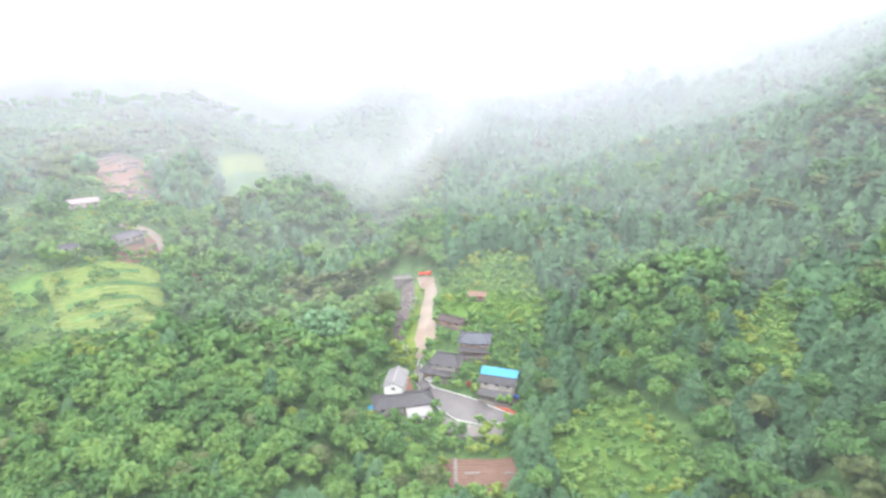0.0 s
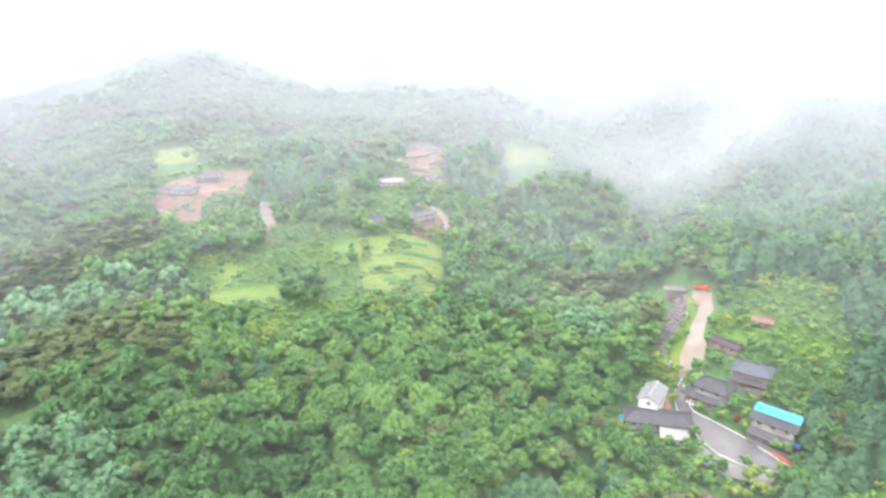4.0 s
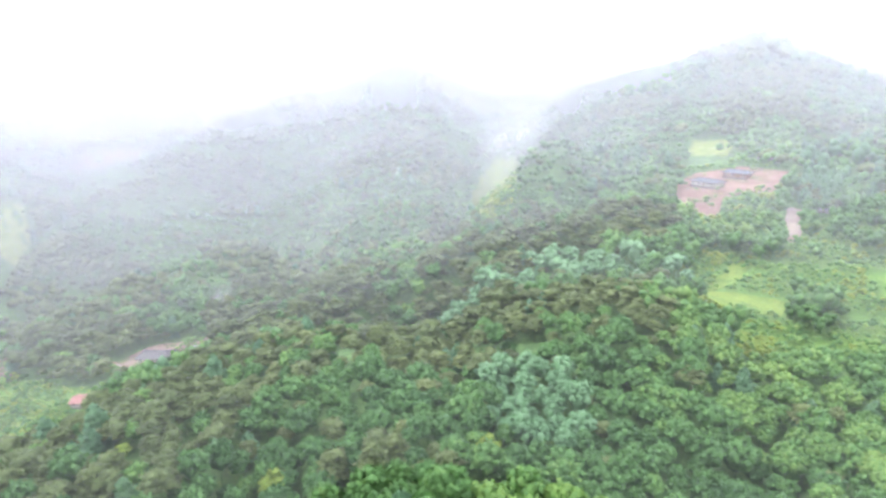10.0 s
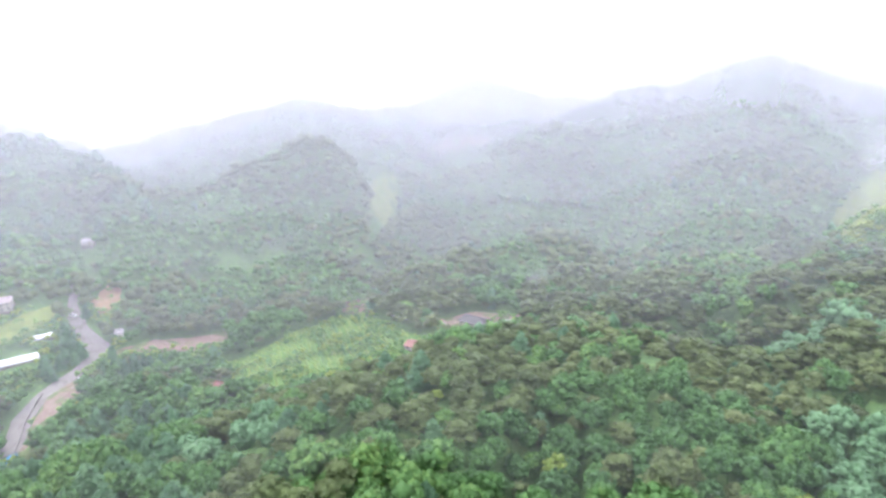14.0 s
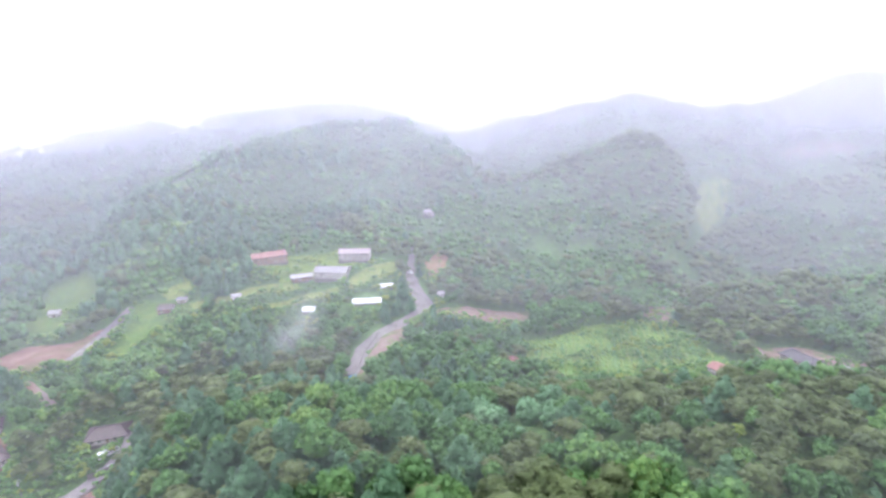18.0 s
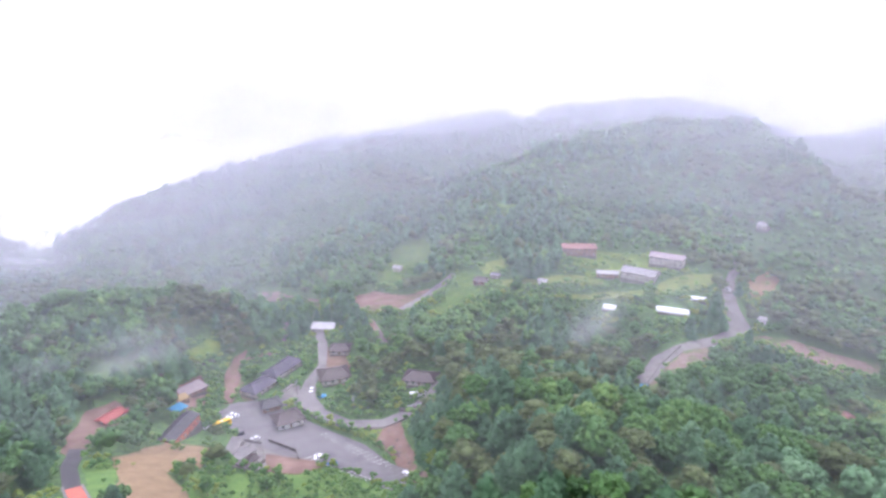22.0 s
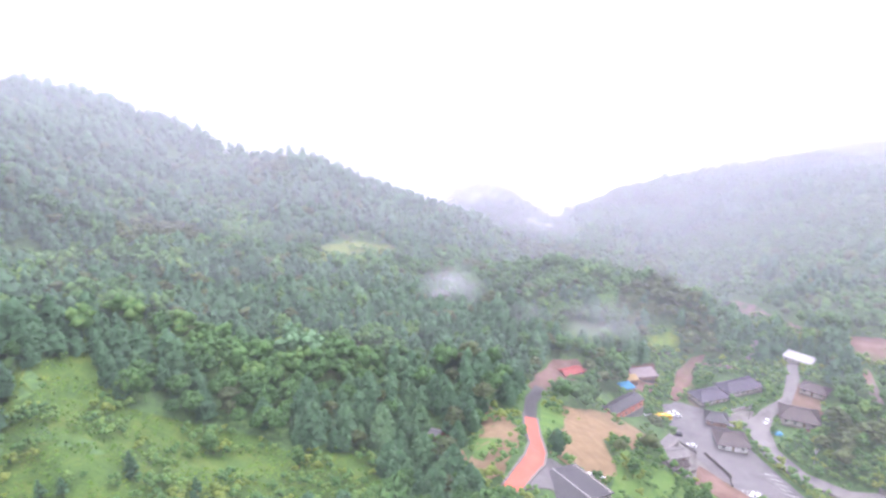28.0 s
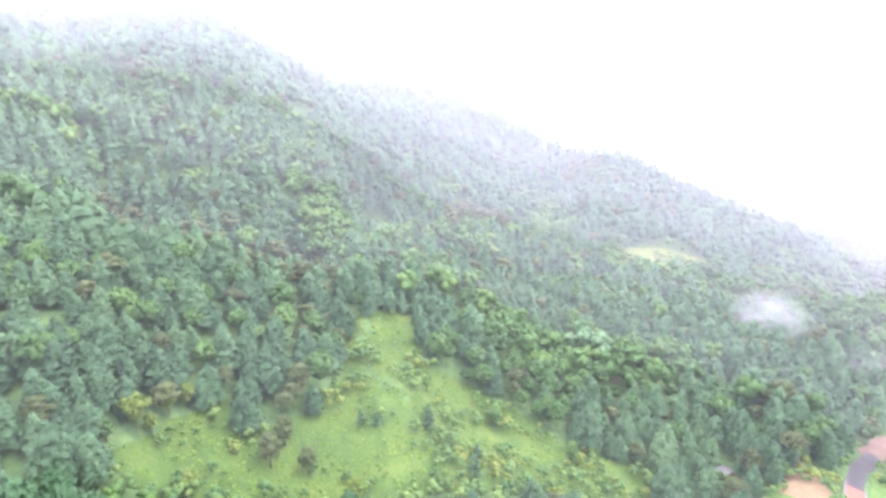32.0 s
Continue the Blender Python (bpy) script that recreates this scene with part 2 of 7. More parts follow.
SOUTH_RIDGE = [(-168, 117, 86), (-211, 92, 79), (-255, 127, 60), (-259, 56, 50), (-317, 218, 87), (-314, 156, 75), (-314, 101, 65), (-311, 48, 56), (-403, 200, 48), (-396, 106, 30), (-201, 42, 79), (-204, -25, 69), (-205, 2, 71), (-132, 60, 67), (-130, 11, 74), (-128, -24, 80), (-162, 51, 74), (-190, -7, 73), (-180, -55, 61), (-165, -95, 49), (-202, 33, 82), (-121, -17, 66), (-147, -128, 70), (-61, -190, 39), (-112, -154, 51), (-145, -106, 62), (-59, -138, 45)]
FAR_SLOPE = [(-356, -87, 14), (-520, 14, 6), (-570, 187, 52), (-637, 237, 76), (-720, -26, 65), (-848, -53, 117), (-851, 125, 162), (-699, 347, 140), (-602, 527, 200), (-457, -110, 14), (-349, -196, 5), (-419, 26, 21), (-545, -130, 2), (-560, -21, 8), (-680, -26, 36), (-686, -372, 79), (-535, -451, 47), (-649, -261, 35), (-811, -254, 55), (-849, -34, 116), (-844, -312, 101), (-881, -185, 117), (-830, 182, 167)]
STREAM_VALLEY = [(-347, -89, 14), (-289, -156, 6), (-325, -131, 12), (-247, -209, 3), (-294, -213, 4), (-261, -308, 16), (-300, -355, 32), (-178, -267, 8), (-187, -404, 34), (-243, -361, 34), (-183, -361, 22), (-127, -426, 20), (-75, -402, 10), (-44, -408, 8), (-114, -336, 10), (-78, -279, 15), (-170, -329, -3), (-257, -253, 14), (-306, -194, 14)]
NORTH_MOUNTAIN = [(-441, -407, 27), (-575, -400, 55), (-366, -310, 2), (-464, -712, 123), (-301, -848, 97), (-337, -567, 39), (-158, -703, 41), (-241, -516, 19), (-98, -874, 67), (-5, -500, 17), (-521, -607, 58), (-606, -330, 85), (-665, -277, 109), (-2, -900, 69), (-244, -846, 103), (-459, -727, 135), (-119, -608, 14), (153, -785, -36), (217, -925, 2)]
LOWER_VILLAGE = [(-2, -247, 0), (-28, -217, -1), (45, -277, 3), (35, -306, 6), (3, -370, 8), (26, -368, 6), (-44, -381, 16), (-49, -289, 4), (-14, -266, 1), (59, -340, 5), (69, -286, 9), (15, -202, 14), (62, -252, 13), (58, -181, 42), (64, -141, 64), (102, -230, 27), (115, -383, 29), (162, -366, 31), (56, -386, 16), (211, -486, -22), (140, -511, -25), (72, -515, -15), (115, -277, 26), (119, -208, 45), (-52, -164, 65), (-41, -180, 39), (-54, -124, 69), (-89, -133, 74), (47, -158, 37), (259, -585, 4)]
WEST_MOUNTAIN = [(179, -64, 77), (143, -83, 59), (204, -116, 72), (165, -167, 52), (106, -145, 36), (341, -168, 71), (461, -281, 80), (522, -229, 119), (635, -244, 159), (611, -299, 142), (593, -372, 116), (579, -428, 93), (542, -518, 48), (484, -612, 5), (408, -723, -40), (444, -1115, -147), (294, -314, 39), (394, -339, 43), (124, -31, 74), (145, -55, 84), (189, -65, 86), (135, 5, 89), (129, -76, 67), (185, -2, 112), (138, 22, 110), (110, 22, 95), (310, -12, 134), (343, -138, 87), (214, -139, 67), (652, -227, 143), (617, -63, 222), (558, -439, 69), (461, -617, 2), (478, 40, 186)]
BEHIND = [(-298, -881, 101), (-414, -855, 120), (-515, -810, 130), (-599, -750, 112), (-697, -660, 96), (-781, -559, 108), (-838, -468, 129), (-894, -349, 109), (-920, -274, 140), (-938, -205, 166), (-773, -275, 73), (-803, -211, 80), (-660, -288, 31), (-534, -274, 12), (535, -845, 29), (479, -878, 24), (421, -907, -16), (360, -933, -36)]
# crest lines of spurs: points, reach in front, reach behind, drop behind, falls away for good
SPURS = [
    ([(-365, -424, 13), (-429, -405, 46), (-481, -375, 71), (-529, -342, 92), (-560, -310, 106), (-567, -274, 100), (-554, -230, 78)], 110, 50, 26, 0),
    ([(-512, -227, 27), (-587, -199, 39), (-672, -157, 61), (-753, -101, 102), (-799, -32, 121), (-829, 40, 158)], 110, 60, 14, 0),
    ([(-403, -177, 11), (-425, -148, 20), (-452, -108, 29), (-476, -65, 39), (-490, -18, 44)], 55, 32, 24, 0),
    ([(-413, 119, 59), (-435, 149, 76), (-445, 180, 95), (-454, 210, 113), (-462, 239, 134)], 80, 45, 40, 0),
    ([(-144, -603, 55), (-225, -599, 83), (-285, -595, 102), (-347, -585, 112), (-405, -559, 116), (-440, -531, 115), (-458, -476, 89), (-469, -435, 61)], 120, 60, 36, 0),
    ([(585, -366, 116), (529, -378, 100), (466, -378, 88), (422, -384, 94), (405, -416, 77), (389, -457, 56), (360, -492, 36), (325, -528, 18), (287, -561, -2), (242, -571, -15)], 110, 60, 60, 1),
    ([(177, -342, 39), (146, -372, 37), (97, -388, 32), (57, -391, 22), (26, -384, 14)], 50, 32, 26, 0),
    ([(-146, 340, 79), (-128, 363, 94), (-111, 379, 102), (-84, 386, 95), (-55, 381, 76), (-36, 368, 58)], 60, 40, 38, 0),
]
# nearer ridges: crest, reach in front, steepness behind, floor behind, how far the back slope goes, degrees of fading at the ends
RIDGES = [
    ([(-193, 78, 67), (-199, 82, 75), (-196, 105, 79), (-189, 127, 81), (-175, 136, 77)], 60, 0.6, 58, 40, 2.0),  # the pine crest above the silvery saddle
    ([(-197, 57, 65), (-204, 42, 66), (-214, 22, 67), (-215, 0, 67), (-201, -42, 67), (-178, -66, 63), (-175, -59, 70), (-151, -83, 68), (-127, -97, 65), (-113, -106, 67), (-84, -136, 68), (-54, -156, 68), (-36, -156, 68)], 55, 0.72, 12, 75, 3),  # the long southern ridge
    ([(-312, 71, 60), (-314, 117, 69), (-309, 154, 78), (-300, 196, 90), (-283, 207, 89)], 45, 0.5, 62, 45, 2.5),  # the second pine ridge
    ([(-200, 408, 79), (-199, 426, 97), (-191, 441, 114), (-170, 438, 97)], 55, 0.35, 95, 60, 1.0),  # a wooded cone behind the stepped plots
    ([(-328, 350, 102), (-321, 383, 118), (-301, 399, 111), (-268, 386, 92)], 60, 0.35, 95, 60, 1.5),  # a wooded cone left of the stepped plots
    ([(56, 218, 79), (65, 223, 84), (90, 220, 93), (100, 201, 91), (96, 175, 86)], 50, 0.5, 78, 45, 2.5),  # the dome east of the houses
    ([(123, 274, 106), (147, 301, 120), (175, 315, 132), (201, 313, 146), (219, 308, 156)], 70, 0.1, 100, 70, 3),  # a spur of the eastern mountain
    ([(261, 18, 111), (252, -13, 106), (237, -39, 97), (219, -54, 87), (200, -58, 81)], 45, 0.35, 84, 45, 2.5),  # a conifer spur above the meadow
    ([(314, -101, 79), (282, -133, 68), (248, -155, 56), (213, -169, 46)], 50, 0.4, 70, 50, 2.5),  # a second conifer spur
    ([(334, -900, -67), (276, -919, -20), (175, -939, 14), (16, -940, 49), (-176, -913, 66), (-375, -862, 92)], 170, 0.15, 0, 60, 3),  # the far mountain beyond the valley
    ([(554, -832, -53), (528, -861, -29), (480, -889, -25), (428, -904, -55), (383, -913, -86)], 120, 0.2, 0, 40, 1.5),  # a far hill in the clouds
]


def value_noise(x, y, seed=0):
    """Smooth noise from 0 to 1 over the plan, one lattice cell a unit."""
    x, y = np.asarray(x, float), np.asarray(y, float)
    i, j = np.floor(x).astype(np.int64), np.floor(y).astype(np.int64)
    u, v = x - i, y - j
    u, v = u * u * (3 - 2 * u), v * v * (3 - 2 * v)

    def lattice(a, b):
        h = (a * 374761393 + b * 668265263 + seed * 974634537) & 0xFFFFFFFF
        h = ((h ^ (h >> 13)) * 1274126177) & 0xFFFFFFFF
        return ((h ^ (h >> 16)) & 0xFFFF) / 65535.0

    top = lattice(i, j) * (1 - u) + lattice(i + 1, j) * u
    low = lattice(i, j + 1) * (1 - u) + lattice(i + 1, j + 1) * u
    return top * (1 - v) + low * v


def fbm(x, y, seed=0, octaves=4):
    out, amp, total = 0.0, 1.0, 0.0
    for k in range(octaves):
        out = out + amp * value_noise(x * 2 ** k, y * 2 ** k, seed + k)
        total += amp
        amp *= 0.5
    return out / total


def compress(x, y):
    """The plan with far distances drawn together, in which the land is interpolated."""
    h = np.hypot(x, y) + 1e-6
    s = np.log1p(h / 90.0) / h
    return np.stack([x * s, y * s], -1)


def round_on(yaw, h, z):
    return (-math.sin(math.radians(yaw)) * h, math.cos(math.radians(yaw)) * h, z)


REST = [round_on(y, h, z) for y in (290, 305, 318) for h, z in ((120, 98), (200, 118), (400, 185), (700, 260))]
REST += [round_on(y, 1900, z) for y, z in ((0, 60), (45, 60), (90, 20), (110, -60), (135, -120), (175, -60), (205, -330), (230, -250), (255, -50), (280, 150), (310, 200))]
REST += [round_on(y, 45, z) for y, z in ((0, 75), (60, 95), (120, 95), (180, 70), (240, 80), (300, 90))]
SPOTS = np.array(VILLAGE + EAST_SLOPE + WEST_FIELDS + TERRACES + SOUTH_RIDGE + FAR_SLOPE + STREAM_VALLEY
                 + NORTH_MOUNTAIN + BEHIND + LOWER_VILLAGE + WEST_MOUNTAIN + REST, float)
SPOT_UV = compress(SPOTS[:, 0], SPOTS[:, 1])


def kernel(a, b):
    d2 = ((a[:, None] - b[None]) ** 2).sum(-1)
    return np.sqrt(d2 + 0.0025)


count = len(SPOTS)
basis = np.c_[np.ones(count), SPOT_UV]
system = np.block([[kernel(SPOT_UV, SPOT_UV) - 0.02 * np.eye(count), basis], [basis.T, np.zeros((3, 3))]])
LAND = np.linalg.solve(system, np.r_[SPOTS[:, 2], np.zeros(3)])


def rough_land(x, y):
    """Height of the bare land from its ridges and valley floors, with gullies in the far slopes."""
    x, y = np.asarray(x, float).ravel(), np.asarray(y, float).ravel()
    z = np.empty(len(x))
    for i in range(0, len(x), 20000):
        uv = compress(x[i:i + 20000], y[i:i + 20000])
        z[i:i + 20000] = kernel(uv, SPOT_UV) @ LAND[:count] + np.c_[np.ones(len(uv)), uv] @ LAND[count:]
    h = np.hypot(x, y)
    rough = np.clip((h - 330) / 500, 0, 1)
    z += rough * 22 * (fbm(x / 170, y / 170, 5) - 0.5) + np.clip((h - 420) / 500, 0, 1) * 16 * (0.5 - abs(fbm(x / 120, y / 120, 9, 3) - 0.5) * 4)
    far = np.clip((h - 2000) / 2500, 0, 1)
    return z * (1 - far) + far * -60


def crest_line(points):
    """A crest as bearing, distance and height, by rising bearing."""
    p = np.array(points, float)
    yaw = np.degrees(np.arctan2(-p[:, 0], p[:, 1])) % 360
    k = np.argsort(yaw)
    fine = np.linspace(yaw[k][0], yaw[k][-1], 40)
    far = np.interp(fine, yaw[k], np.hypot(p[k, 0], p[k, 1]))
    return fine, far, np.interp(fine, yaw[k], p[k, 2])


CRESTS = []


def land(x, y):
    """The land with its spurs: a crest, a slope down to the front and a side valley behind."""
    x, y = np.asarray(x, float).ravel(), np.asarray(y, float).ravel()
    z = rough_land(x, y)
    yaw, h = np.degrees(np.arctan2(-x, y)) % 360, np.hypot(x, y)
    for fine, far, top, gain, front, back, depth, falls in CRESTS:
        side = np.clip(np.minimum(yaw - fine[0] + 4, fine[-1] + 4 - yaw) / 7.0, 0, 1)
        side = side * side * (3 - 2 * side)
        d = h - np.interp(yaw, fine, far)
        t = np.clip(d / back, 0, 12)
        lift = np.interp(yaw, fine, gain) * np.exp(-(d / np.where(d < 0, front, back * 1.5)) ** 2)
        z = z + side * (lift - depth * t * np.exp(1 - t) ** 0.6)
        if falls:
            z = np.where((d > 0) & (side > 0), np.minimum(z, z * (1 - side) + side * (np.interp(yaw, fine, top) - 0.3 * d)), z)
    for fine, far, top, gain, front, steep, floor, reach, fade in RIDGE_LINES:
        side = np.clip(np.minimum(yaw - fine[0] + fade, fine[-1] + fade - yaw) / (1.6 * fade), 0, 1)
        side = side * side * (3 - 2 * side)
        d = h - np.interp(yaw, fine, far)
        crown = np.interp(yaw, fine, top)
        z = z + side * np.interp(yaw, fine, gain) * np.exp(-(d / np.where(d < 0, front, reach * 0.6)) ** 2)
        fall = np.maximum(crown - steep * np.maximum(d - 4, 0) ** 2 / (np.maximum(d - 4, 0) + 8), floor)
        w = side * np.where(d > 0, np.clip(1.6 - d / reach, 0, 1), 0)
        z = np.where(d > 0, np.minimum(z, z * (1 - w) + w * fall), z)
    return z


RIDGE_LINES = []
for points, front, back, depth, falls in SPURS:
    fine, far, top = crest_line(points)
    cx, cy = -np.sin(np.radians(fine)) * far, np.cos(np.radians(fine)) * far
    CRESTS.append((fine, far, top, top - land(cx, cy), front, back, depth, falls))
for points, front, steep, floor, reach, fade in RIDGES:
    fine, far, top = crest_line(points)
    cx, cy = -np.sin(np.radians(fine)) * far, np.cos(np.radians(fine)) * far
    RIDGE_LINES.append((fine, far, top, top - land(cx, cy), front, steep, floor, reach, fade))

RINGS, SPOKES, R0, R1 = 176, 512, 14.0, 4700.0
ring_r = np.geomspace(R0, R1, RINGS)
spoke_a = np.arange(SPOKES) / SPOKES * 2 * np.pi
GX, GY = np.outer(ring_r, np.cos(spoke_a)), np.outer(ring_r, np.sin(spoke_a))
GZ = land(GX, GY).reshape(RINGS, SPOKES)


def ground(x, y):
    """Height of the ground sheet at places of the plan."""
    x, y = np.asarray(x, float), np.asarray(y, float)
    f = np.clip(np.log(np.maximum(np.hypot(x, y), R0) / R0) / math.log(R1 / R0) * (RINGS - 1), 0, RINGS - 1.001)
    g = (np.arctan2(y, x) % (2 * np.pi)) / (2 * np.pi) * SPOKES
    i, j = f.astype(int), g.astype(int) % SPOKES
    u, v, k = f - i, g - np.floor(g), (j + 1) % SPOKES
    return (GZ[i, j] * (1 - u) + GZ[i + 1, j] * u) * (1 - v) + (GZ[i, k] * (1 - u) + GZ[i + 1, k] * u) * v

# ---- outlines on the plan ----
PLAZA = [(-10.8, 205.6), (-12.4, 196.2), (-9.8, 187.9), (-6.0, 183.1), (-2.5, 176.5), (2.6, 171.8), (10.9, 169.2), (21.1, 169.5), (22.6, 172.1), (11.5, 180.4), (1.9, 184.9), (-5.1, 188.7), (-8.4, 195.3), (-9.4, 201.6)]
APRON = [(-2.1, 174.5), (3.9, 170.2), (10.8, 168.4), (18.7, 168.2), (16.9, 162.5), (4.2, 162.8), (-0.6, 165.5)]
BROWN_PLOT = [(-3.1, 154.2), (20.4, 152.7), (19.2, 137.1), (1.2, 138.2)]
YARD = [(-26.1, 176.7), (-24.9, 211.2), (-12.1, 210.5), (-3.3, 231.8), (18.9, 225.9), (28.8, 202.3), (24.8, 169.7), (15.3, 156.4), (-2.0, 157.2), (-16.7, 166.3)]
DIRT_ROAD = [(-13.6, 267.3), (-5.3, 261.7), (-3.7, 250.8), (-6.1, 239.6), (-4.5, 226.5), (-3.7, 217.5), (-6.6, 213.0), (-8.9, 206.9), (-11.3, 205.7), (-12.6, 221.7), (-11.6, 239.4), (-9.4, 251.4)]
STREAM_BED = [(-21.0, 272.8), (-15.2, 266.6), (-14.3, 252.0), (-16.5, 237.3), (-18.1, 223.6), (-22.8, 223.6), (-22.8, 242.7), (-20.7, 257.9)]
VERGE = [(-14.0, 264.3), (-9.9, 250.5), (-11.3, 233.0), (-11.7, 217.1), (-12.6, 206.3), (-16.4, 211.9), (-16.5, 237.3), (-14.0, 251.8)]
UPPER_MEADOW = [(-3.4, 248.5), (3.2, 263.6), (25.5, 276.8), (39.3, 266.1), (41.6, 236.9), (32.7, 224.3), (16.4, 223.8), (2.6, 229.3), (-3.4, 235.9)]
TERRACE_FIELD = [(-180, 249), (-163, 262), (-138.2, 270.2), (-115.9, 232.2), (-123.5, 213.6), (-142.3, 201.1)]
FARM_YARD = [(-167, 282), (-162, 297), (-157, 314), (-144, 289), (-150, 262)]
STEPPED_PLOTS = [(-259, 438), (-263, 486), (-249, 488), (-223, 450), (-195, 403), (-187, 359), (-199, 361), (-214, 366), (-238, 399)]
EARTHWORKS = [(-365, 269), (-372, 292), (-356, 315), (-330, 333), (-308, 302), (-319, 288), (-317, 272), (-295, 252), (-305, 239), (-338, 252)]
DIRT_TRACK = [(-287, 293), (-277, 293), (-255, 274), (-241, 255), (-245, 253), (-261, 265)]
GRASS_FIELD = [(-205.6, 169.6), (-202.1, 185.9), (-186.3, 198.5), (-176.5, 184.4), (-192.3, 163.3)]
GRASS_PLOT = [(-170.9, 159.7), (-164.1, 172.2), (-152.4, 159.9), (-156.0, 149.0)]
GRASS_PATH = [(-245, 226), (-236, 227), (-210, 193), (-204, 170), (-215, 172), (-221, 194)]
HIGH_FIELD = [(-432, 333), (-402, 350), (-380, 324), (-413, 312)]
KNOLL_FIELD = [(-219, 575), (-186, 675), (-186, 603), (-204, 544)]
FARM_LANE = [(-178, 310), (-176, 318), (-165, 321), (-155, 315), (-144, 296), (-146, 290), (-155, 305), (-163, 311)]
KNOLL_PATH = [(-130.2, 286.0), (-128.1, 290.6), (-121.1, 277.8), (-120.3, 268.7), (-125.3, 278.4)]
RICE_FIELD = [(-265, -211), (-283, -194), (-300, -179), (-363, -187), (-357, -160), (-336, -135), (-305.4, -95.8), (-279.4, -88.0), (-272.9, -111.5), (-272.6, -137.7), (-221.8, -155.6), (-234.8, -183.1)]
HOUSE_YARD = [(-347, -108), (-365, -89), (-354.4, -52.7), (-294.3, -47.1), (-305.5, -85.5)]
RED_BANK = [(-383, -197), (-393, -179), (-360, -160), (-364, -184)]
PLANTATION = [(-613, 194), (-673, 243), (-659, 268), (-421, 169), (-404, 134)]
FAR_CLEARING = [(-679, -297), (-690, -261), (-655, -250), (-544, -237)]
COUNTRY_ROAD = [(-310, -372), (-315, -372), (-285, -340), (-272, -320), (-260, -290), (-248, -282), (-222, -274), (-203, -275), (-187, -267), (-164.1, -247.5), (-160.1, -256.6), (-185, -279), (-202, -283), (-226, -284), (-244, -291), (-255, -309), (-270, -334)]
ROADSIDE_EARTH = [(-202, -276), (-222, -273), (-210, -261), (-183, -251), (-165.6, -243.1), (-164.1, -247.5), (-188, -266)]
SHOULDER = [(-255, -281), (-317, -251), (-302, -239), (-274, -248), (-246, -273)]
SCHOOL_YARD = [(-192, -429), (-266, -379), (-258, -352), (-213, -363), (-191, -376), (-182, -404)]
YELLOW_FIELD = [(-225, -345), (-252, -350), (-276, -349), (-266, -337), (-243, -331), (-221, -336)]
VALLEY_FIELD = [(-114, -406), (-149, -392), (-184, -377), (-200, -369), (-198, -364), (-175, -371), (-146, -383), (-113, -394)]
BENDING_ROAD = [(-101, -433), (-103, -428), (-84, -404), (-66, -385), (-50.7, -369.3), (-47, -374), (-65, -397), (-83, -417)]
EARTH_CUT = [(-23, -414), (-40, -423), (-60, -408), (-79, -417), (-83, -407), (-55, -372), (-32.1, -377.0), (-23.3, -391.3)]
GREEN_SLOPE = [(-278, -222), (-298, -200), (-360, -184), (-350, -164), (-289.6, -113.3), (-253.5, -136.1), (-250, -191)]
PARKING = [(50.9, -290.5), (34.2, -290.5), (21.4, -278.2), (6.6, -264.4), (-15.1, -246.7), (-31.3, -220.7), (-23.9, -163.0), (-17.7, -213.5), (2.6, -230.8), (16.5, -230.9), (41.8, -254.0), (54.8, -277.0)]
VILLAGE_ROAD = [(6.8, -368.8), (2.2, -368.3), (-1.2, -345.6), (0.7, -318.9), (6.7, -304.2), (7.3, -290.2), (2.2, -277.0), (-9.3, -266.9), (-25.1, -264.5), (-38.8, -268.9), (-50.2, -275.2), (-57.5, -285.1), (-58.9, -279.9), (-52.1, -268.8), (-39.3, -262.0), (-24.5, -258.3), (-7.6, -261.0), (6.6, -269.5), (15.7, -283.6), (17.4, -290.1), (12.5, -307.3), (5.0, -322.5), (5.3, -346.7)]
LOT_LANE = [(56.8, -280.8), (48.0, -291.8), (17.4, -290.1), (15.7, -283.6), (33.5, -281.8), (45.0, -279.4)]
BACK_LANE = [(30.0, -382.2), (29, -428), (20.9, -364.6), (23.8, -347.4), (27.3, -346.4), (25.2, -363.0)]
VILLAGE_YARD = [(78.3, -296.5), (63.9, -328.8), (44.5, -334.5), (24.4, -345.1), (6.8, -370.5), (-10.3, -366.7), (-16.3, -310.3), (-8.8, -289.2), (-19.8, -271.0), (-27.3, -287.4), (-42.3, -306.4), (-59.5, -300.9), (-57.8, -275.5), (-44.9, -261.3), (-12.9, -255.5), (19.2, -235.8), (51.7, -285.6), (69.6, -261.8)]
TEMPLE_YARD = [(45.3, -250.6), (31.2, -255.8), (14.2, -237.2), (14.0, -230.5), (27.7, -219.1), (40.6, -219.6)]
STUBBLE_FIELD = [(82.8, -215.2), (69.0, -238.0), (51.1, -239.5), (51.7, -213.1), (58.7, -198.2), (48.1, -177.9), (48.3, -166.9), (60.9, -150.4), (70.9, -187.0)]
LOT_GRASS = [(53.4, -206.2), (40.7, -213.5), (27.5, -217.2), (13.9, -228.3), (2.6, -228.7), (-17.4, -210.3), (-23.6, -155.6), (-23.5, -133.8), (44.5, -160.9)]
VINE_BANK = [(32.3, 160.0), (45.4, 168.6), (57.4, 161.4), (62.4, 143.0), (62.1, 123.4), (56.3, 113.9), (30.2, 127.2), (26.9, 142.9)]
VINE_GULLY = [(112.1, 207.1), (122.9, 204.9), (116.6, 173.8), (99.3, 149.4), (90.4, 158.6), (95.6, 180.6)]
